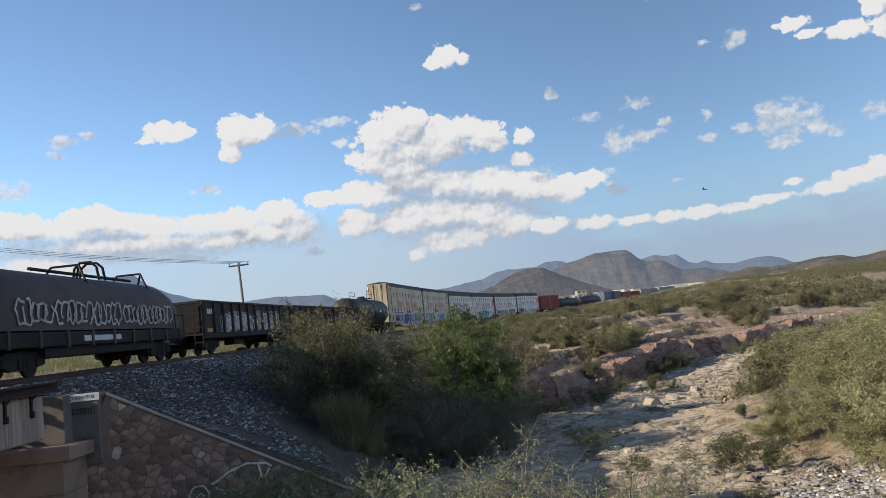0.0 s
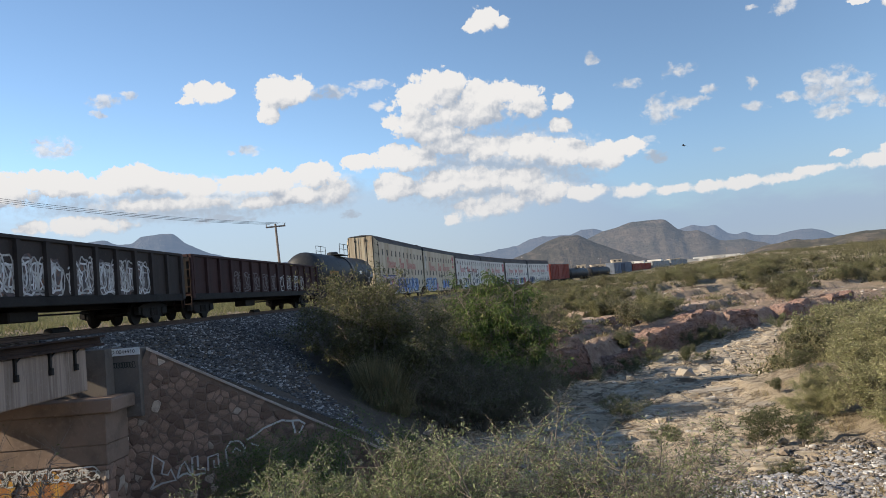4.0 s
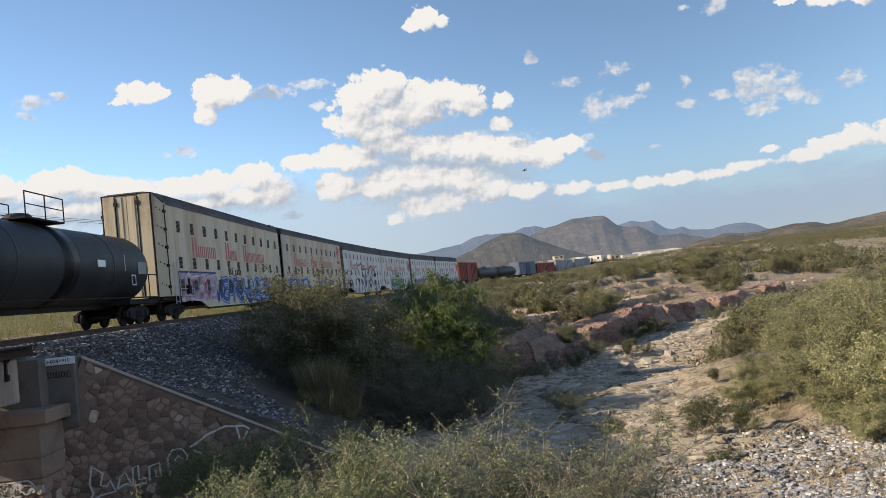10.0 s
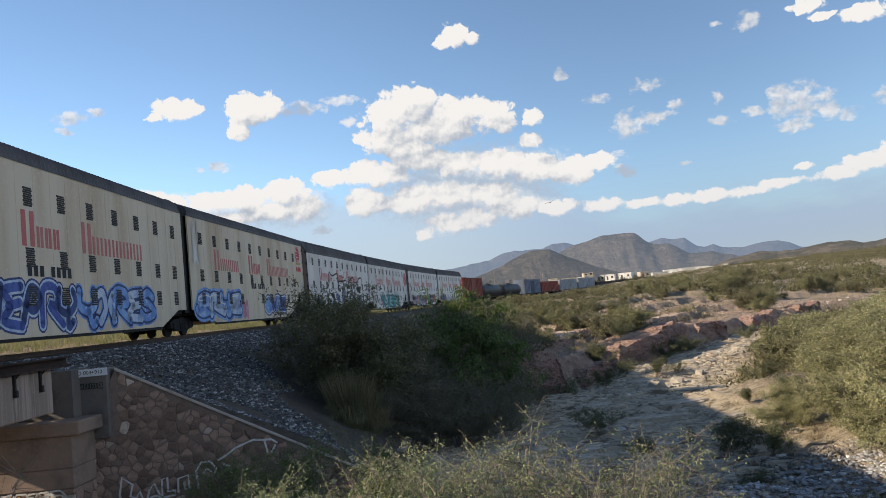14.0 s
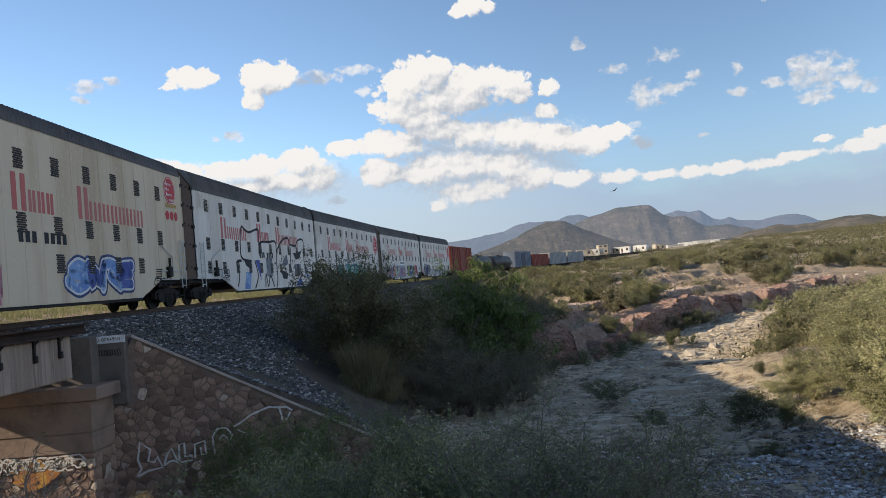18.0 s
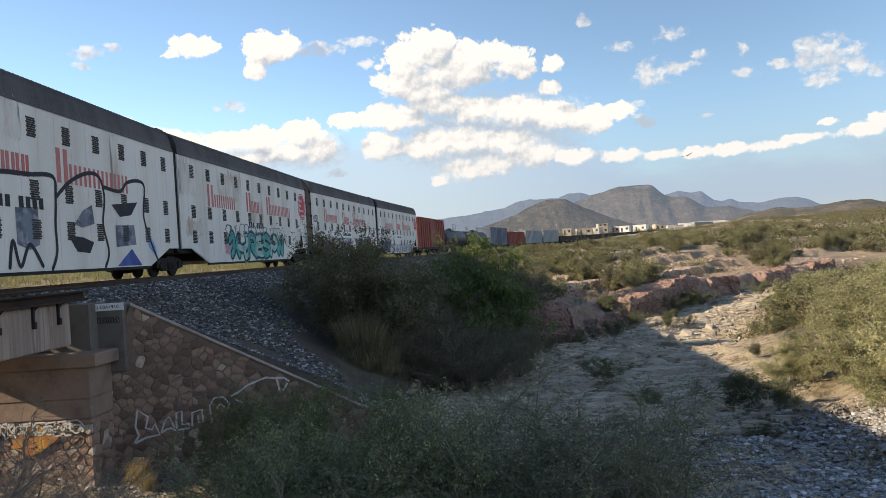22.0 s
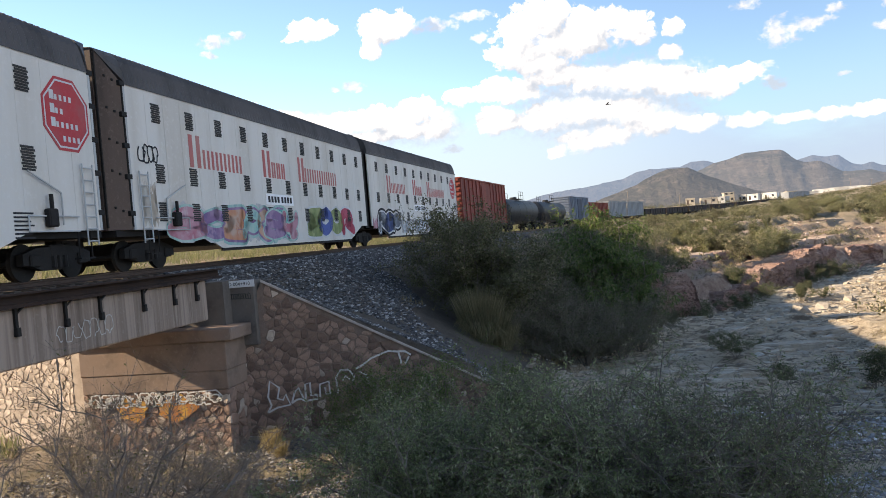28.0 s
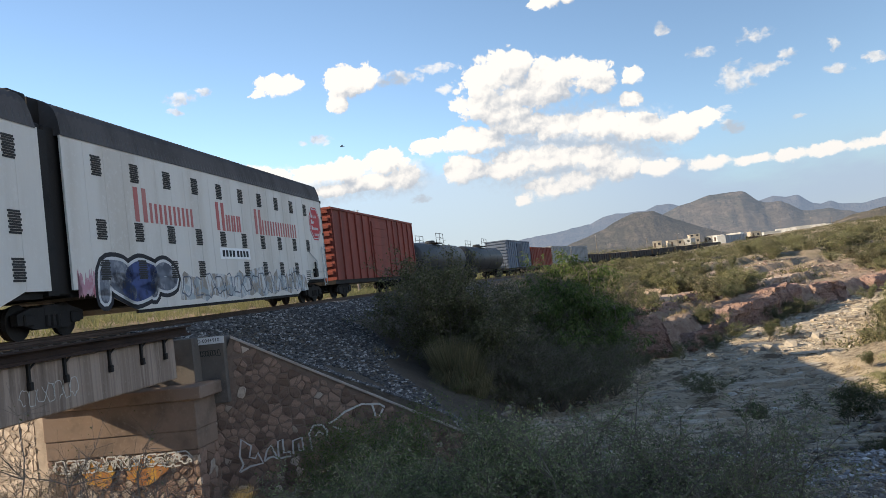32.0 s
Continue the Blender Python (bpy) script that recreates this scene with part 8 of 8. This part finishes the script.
def rust_stain():
    k = Nodes("rust_streaks")
    m = k.step(k.noise(0.6, 5, 0.62, (1.0, 1, 0.42)), 0.42, 0.72)
    col = k.mix(m, (0.66, 0.625, 0.57), (0.33, 0.24, 0.16))
    col = k.mix(k.step(k.noise(2.4, 5, 0.7, (1.5, 1, 0.3)), 0.5, 0.75, 0, 0.7), col, (0.42, 0.36, 0.28))
    return k.done(col, 0.7)


def dim_paint():
    k = Nodes("faded_scribble")
    m = k.step(k.noise(1.4, 5, 0.65, (1.6, 1, 0.5)), 0.46, 0.54)
    col = k.mix(m, (0.58, 0.58, 0.57), (0.30, 0.26, 0.22))
    col = k.mix(k.step(k.noise(3.0, 3, 0.5), 0.55, 0.6, 0, 0.7), col, (0.30, 0.36, 0.40))
    return k.done(col, 0.7)


paint_wagons()


def paint_walls():
    white = plain("wall_white", (0.55, 0.53, 0.50), 0.9)
    wall = bpy.data.objects["wing_wall"]
    shapes = [[(-0.1, 1.3), (0.02, 1.5), (-0.06, 1.75), (0.02, 2.2), (0.28, 1.98), (0.2, 1.68), (0.36, 1.62), (0.44, 1.78), (0.56, 1.46), (0.2, 1.42), (-0.1, 1.3)],
              [(0.6, 1.5), (0.7, 1.8), (0.82, 1.92), (0.9, 1.72), (0.98, 1.5), (0.86, 1.6), (0.74, 1.58), (0.6, 1.5)],
              [(1.0, 1.52), (1.02, 2.0), (1.16, 2.04), (1.16, 1.66), (1.34, 1.66), (1.34, 1.54), (1.0, 1.52)],
              [(1.42, 1.58), (1.44, 1.96), (1.7, 2.02), (1.72, 1.64), (1.6, 1.66), (1.58, 1.86)],
              [(1.95, 1.6), (1.92, 2.1), (2.06, 2.3), (2.3, 2.3), (2.44, 2.1), (2.38, 1.8)],
              [(2.1, 2.0), (2.2, 2.12), (2.32, 2.0)],
              [(2.5, 2.3), (2.75, 2.4), (2.98, 2.56), (3.3, 2.66), (3.5, 2.72), (3.74, 2.68), (4.0, 2.66), (4.16, 2.54)],
              [(3.8, 2.66), (3.84, 2.46), (3.86, 2.3)], [(2.6, 2.2), (2.8, 2.1), (2.86, 1.8)], [(4.1, 2.5), (3.98, 2.3)]]
    draw(WING_FRAME, wall, shapes, 0.055, -0.035, white, "white outlined graffiti")
    ab = bpy.data.objects["bridge_abutment"]
    m = Matrix.Translation((0, 19.76, 0))
    yellow = sprayed("spray_amber", (0.50, 0.27, 0.05), (0.38, 0.15, 0.04), (0.26, 0.18, 0.13), 4.0)
    for k, (x0, x1) in enumerate(((-13.4, -12.5), (-12.2, -11.0))):
        blob = [(0.5 * (x0 + x1) + 0.5 * (x1 - x0) * math.cos(g) * (1 + 0.16 * math.sin(5 * g + k)), 1.84 + 0.34 * math.sin(g) * (1 + 0.2 * math.sin(4 * g + 2 * k))) for g in np.linspace(0, 2 * math.pi, 40)[:-1]]
        part("graffiti", Shape().prism(blob, -0.026, -0.022), yellow, ab, "yellow graffiti bubble").matrix_basis = m
    rnd = random.Random(3)
    for z0, n in ((1.9, 16), (1.98, 13)):
        draw(m, ab, scrawl(rnd, -14.2, -10.3, z0, z0 + 0.32, n, 1.3), 0.04, -0.036 + (z0 - 1.9) * 0.05, white, "white graffiti scrawl")
    draw(None, ab, scrawl(rnd, -10.5, -9.7, 4.62, 4.82, 11, 1.3), 0.018, 20.944, plain("scribble_dark", (0.045, 0.05, 0.045), 0.9), "dark scribbles")
    br = bpy.data.objects["railway_bridge"]
    place = Matrix.Translation((FACE_X, 0, 0)) @ pose(0, 0, 0, 0, 0, 90) @ Matrix.Translation((29.5, 0, 0))
    draw(place, br, scrawl(rnd, -16.2, -14.4, 4.5, 4.9, 7, 0.9), 0.014, -0.014, white, "pale chalk scribbles")
    # kilometre plate on the pilaster
    sg = thing("bridge_sign", "small white plate with black characters on the abutment", "sign")
    part("plate", Shape().box(-0.45, 0.45, -0.02, 0.0, -0.1, 0.1, 0.004), plain("sign_white", (0.66, 0.66, 0.66)), sg)
    tx = bpy.data.curves.new("characters", "FONT")
    tx.body, tx.size, tx.align_x, tx.align_y, tx.extrude = "D-004+910", 0.14, "CENTER", "CENTER", 0.002
    tx.materials.append(plain("sign_black", (0.03, 0.03, 0.03)))
    t = new("characters", tx)
    t.parent = sg
    t.matrix_basis = pose(0, -0.023, 0, 90, 0, 0)
    sg.matrix_basis = pose(-10.0, 20.93, 5.08, 0, 0, 4)


paint_walls()


# ---- town, poles, bird ----
def house(x, y, w, d, h, material, turn, floors=1):
    ob = thing("house", "small pale flat-roofed house on the far rise", "house", "houses of the far town")
    z = float(ground_z(np.array([x]), np.array([y]))[0])
    part("wall", Shape().box(-w / 2, w / 2, -d / 2, d / 2, -1.5, h), material, ob)
    part("roof", Shape().box(-w / 2 - 0.15, w / 2 + 0.15, -d / 2 - 0.15, d / 2 + 0.15, h, h + 0.35), material, ob)
    n = max(2, int(w / 3))
    for fl in range(floors):
        for k in range(n):
            xx = -w / 2 + w * (k + 0.5) / n
            if k == 0 and fl == 0:
                part("door", Shape().box(xx - 0.45, xx + 0.45, -d / 2 - 0.04, -d / 2 - 0.005, 0, 2.1), M_BROWN, ob)
            else:
                part("window", Shape().box(xx - 0.55, xx + 0.55, -d / 2 - 0.04, -d / 2 - 0.005, fl * 2.8 + 1.0, fl * 2.8 + 2.1), M_TANK, ob)
    ob.matrix_basis = pose(x, y, z + 0.2, 0, 0, turn)
    return ob


def pole(x, y, h, label, arm=1.8, lean=0.0, turn=0.0):
    ob = thing("utility_pole", label, "utility pole", "utility poles")
    z = float(ground_z(np.array([x]), np.array([y]))[0])
    part("post", Shape().rod((0, 0, -0.3), (0, 0, h), 0.15, 0.10, 8), M_POLE, ob)
    part("crossarm", Shape().box(-arm / 2, arm / 2, -0.06, 0.06, h - 0.32, h - 0.18), M_POLE, ob)
    for k in (-1, 0, 1):
        part("insulator", Shape().lathe([(h - 0.18, 0.03), (h - 0.12, 0.06), (h - 0.02, 0.05), (h + 0.06, 0.02)], "z", 8).shift(x=k * arm * 0.45), M_HOPPER, ob)
    ob.matrix_basis = pose(x, y, z, 0, lean, turn)
    return Vector((x, y, z + h))


def wire(a, b, sag, label):
    sh = Shape()
    pts = [a.lerp(b, k / 16) - Vector((0, 0, sag * 4 * (k / 16) * (1 - k / 16))) for k in range(17)]
    sh.path(pts, 0.018, 4)
    tagged(part("power_line", sh, M_BLACK), label, "power line", "power lines")


M_POLE = worn("pole_grey", (0.20, 0.17, 0.15), (0.12, 0.10, 0.09), (0.28, 0.25, 0.22), 0.9, big=2)


def build_far_things():
    pale = [worn("house_white", (0.72, 0.70, 0.66), (0.55, 0.50, 0.44), (0.78, 0.77, 0.75), 0.85, big=0.3), worn("house_cream", (0.44, 0.38, 0.30), (0.32, 0.27, 0.21), (0.52, 0.46, 0.39), 0.85, big=0.3), worn("house_grey", (0.42, 0.41, 0.39), (0.30, 0.29, 0.28), (0.50, 0.49, 0.47), 0.85, big=0.3)]
    rnd = random.Random(12)
    for az, r, w, h, m in ((7.0, 380, 4, 2.6, 1), (8.2, 385, 7, 2.6, 1), (9.5, 425, 5, 4.6, 1), (9.1, 410, 5, 2.6, 2), (10.6, 430, 4, 2.8, 2), (11.1, 425, 5, 2.7, 0), (12.2, 440, 7, 2.8, 0), (13.4, 450, 5, 2.8, 1), (14.5, 430, 8, 3.0, 2), (15.4, 460, 10, 3.2, 0), (16.3, 500, 10, 3.6, 2), (17.0, 520, 14, 3.8, 0), (17.7, 530, 9, 3.4, 0), (18.5, 540, 8, 3.2, 1), (19.3, 560, 9, 3.2, 0)):
        a = radians(az)
        house(r * math.sin(a), r * math.cos(a), w, 7, h, pale[m], -az + rnd.uniform(-25, 25), 2 if h > 4.4 else 1)
    near = pole(-19.6, 75.0, 8.2, "grey utility pole with a crossarm behind the railway", 1.9, -2.0, 10)
    off = pole(-46.0, 62.0, 10.2, "grey utility pole with a crossarm behind the railway", 1.9, 0, 30)
    for k in (-1, 0, 1):
        wire(near + Vector((k * 0.8, 0, 0)), off + Vector((k * 0.8, 0, 0)), 0.5, "thin dark overhead wire between poles")
    for az, r, h in ((6.3, 300, 6.8), (8.4, 340, 7.0), (2.8, 320, 8.0), (15.1, 480, 8.0), (17.0, 520, 9.0), (18.2, 500, 7.0)):
        a = radians(az)
        pole(r * math.sin(a), r * math.cos(a), h, "thin far utility pole on the plain", 1.6, 0, rnd.uniform(0, 90))
    b = thing("bird", "dark soaring bird with spread wings", "bird")
    part("body", Shape().lathe([(-0.38, 0.01), (-0.3, 0.05), (-0.05, 0.1), (0.15, 0.09), (0.3, 0.04), (0.36, 0.01)], "y", 10), M_BLACK, b, smooth=True)
    for s in (-1, 1):
        v = [(0.06 * s, 0.14, 0.02), (0.45 * s, 0.2, 0.14), (0.85 * s, 0.1, 0.2), (1.0 * s, -0.06, 0.21), (0.8 * s, -0.1, 0.18), (0.4 * s, -0.1, 0.11), (0.06 * s, -0.12, 0.0)]
        v += [(x, y, z - 0.025) for x, y, z in v]
        f = [tuple(range(7)), tuple(range(7, 14))[::-1]] + [(k, 7 + k, 7 + (k + 1) % 7, (k + 1) % 7) for k in range(7)]
        part("wing", Shape().add(v, f), M_BLACK, b)
    part("tail", Shape().add([(-0.06, -0.3, 0.0), (0.06, -0.3, 0.0), (0.15, -0.62, 0.0), (-0.15, -0.62, 0.0), (-0.06, -0.3, -0.02), (0.06, -0.3, -0.02), (0.15, -0.62, -0.02), (-0.15, -0.62, -0.02)], [(0, 1, 2, 3), (7, 6, 5, 4), (0, 4, 5, 1), (1, 5, 6, 2), (2, 6, 7, 3), (3, 7, 4, 0)]), M_BLACK, b)
    return b


BIRD = build_far_things()


# ---- everything that moves ----
FLIGHT = ((0, 48.1, 140.8, 25.0, 80), (4, 38.1, 143.3, 28.8, 85), (9, 21.9, 147.0, 26.6, 60), (13, 18.1, 147.8, 24.3, 10), (16, 24.0, 147.0, 21.0, -30), (19, 30.6, 146.3, 19.0, -60),
          (22, 40.3, 143.8, 20.6, 0), (23, 33.7, 145.4, 20.9, 70), (25.5, 18.0, 147.2, 24.0, 80), (28, 4.9, 148.4, 27.5, 75), (29.5, -7.3, 148.2, 28.1, 80), (30.5, -20.9, 146.7, 29.4, 85), (32, -37.7, 142.6, 33.4, 95))


def motions():
    for car, u in CARS:
        walk(car, [(t, track_pose(FRONT - SPEED * t + u)) for t in range(0, 33, 2)])
    spin = math.degrees(SPEED * 0.1 / 0.44)
    for w, x in WHEELS:
        walk(w, [(k / 10, pose(x, 0, 0.43, 0, -spin * k, 0)) for k in range(321)])
    walk(BIRD, [(t, pose(x, y, z, 8, -18, turn)) for t, x, y, z, turn in FLIGHT])


motions()
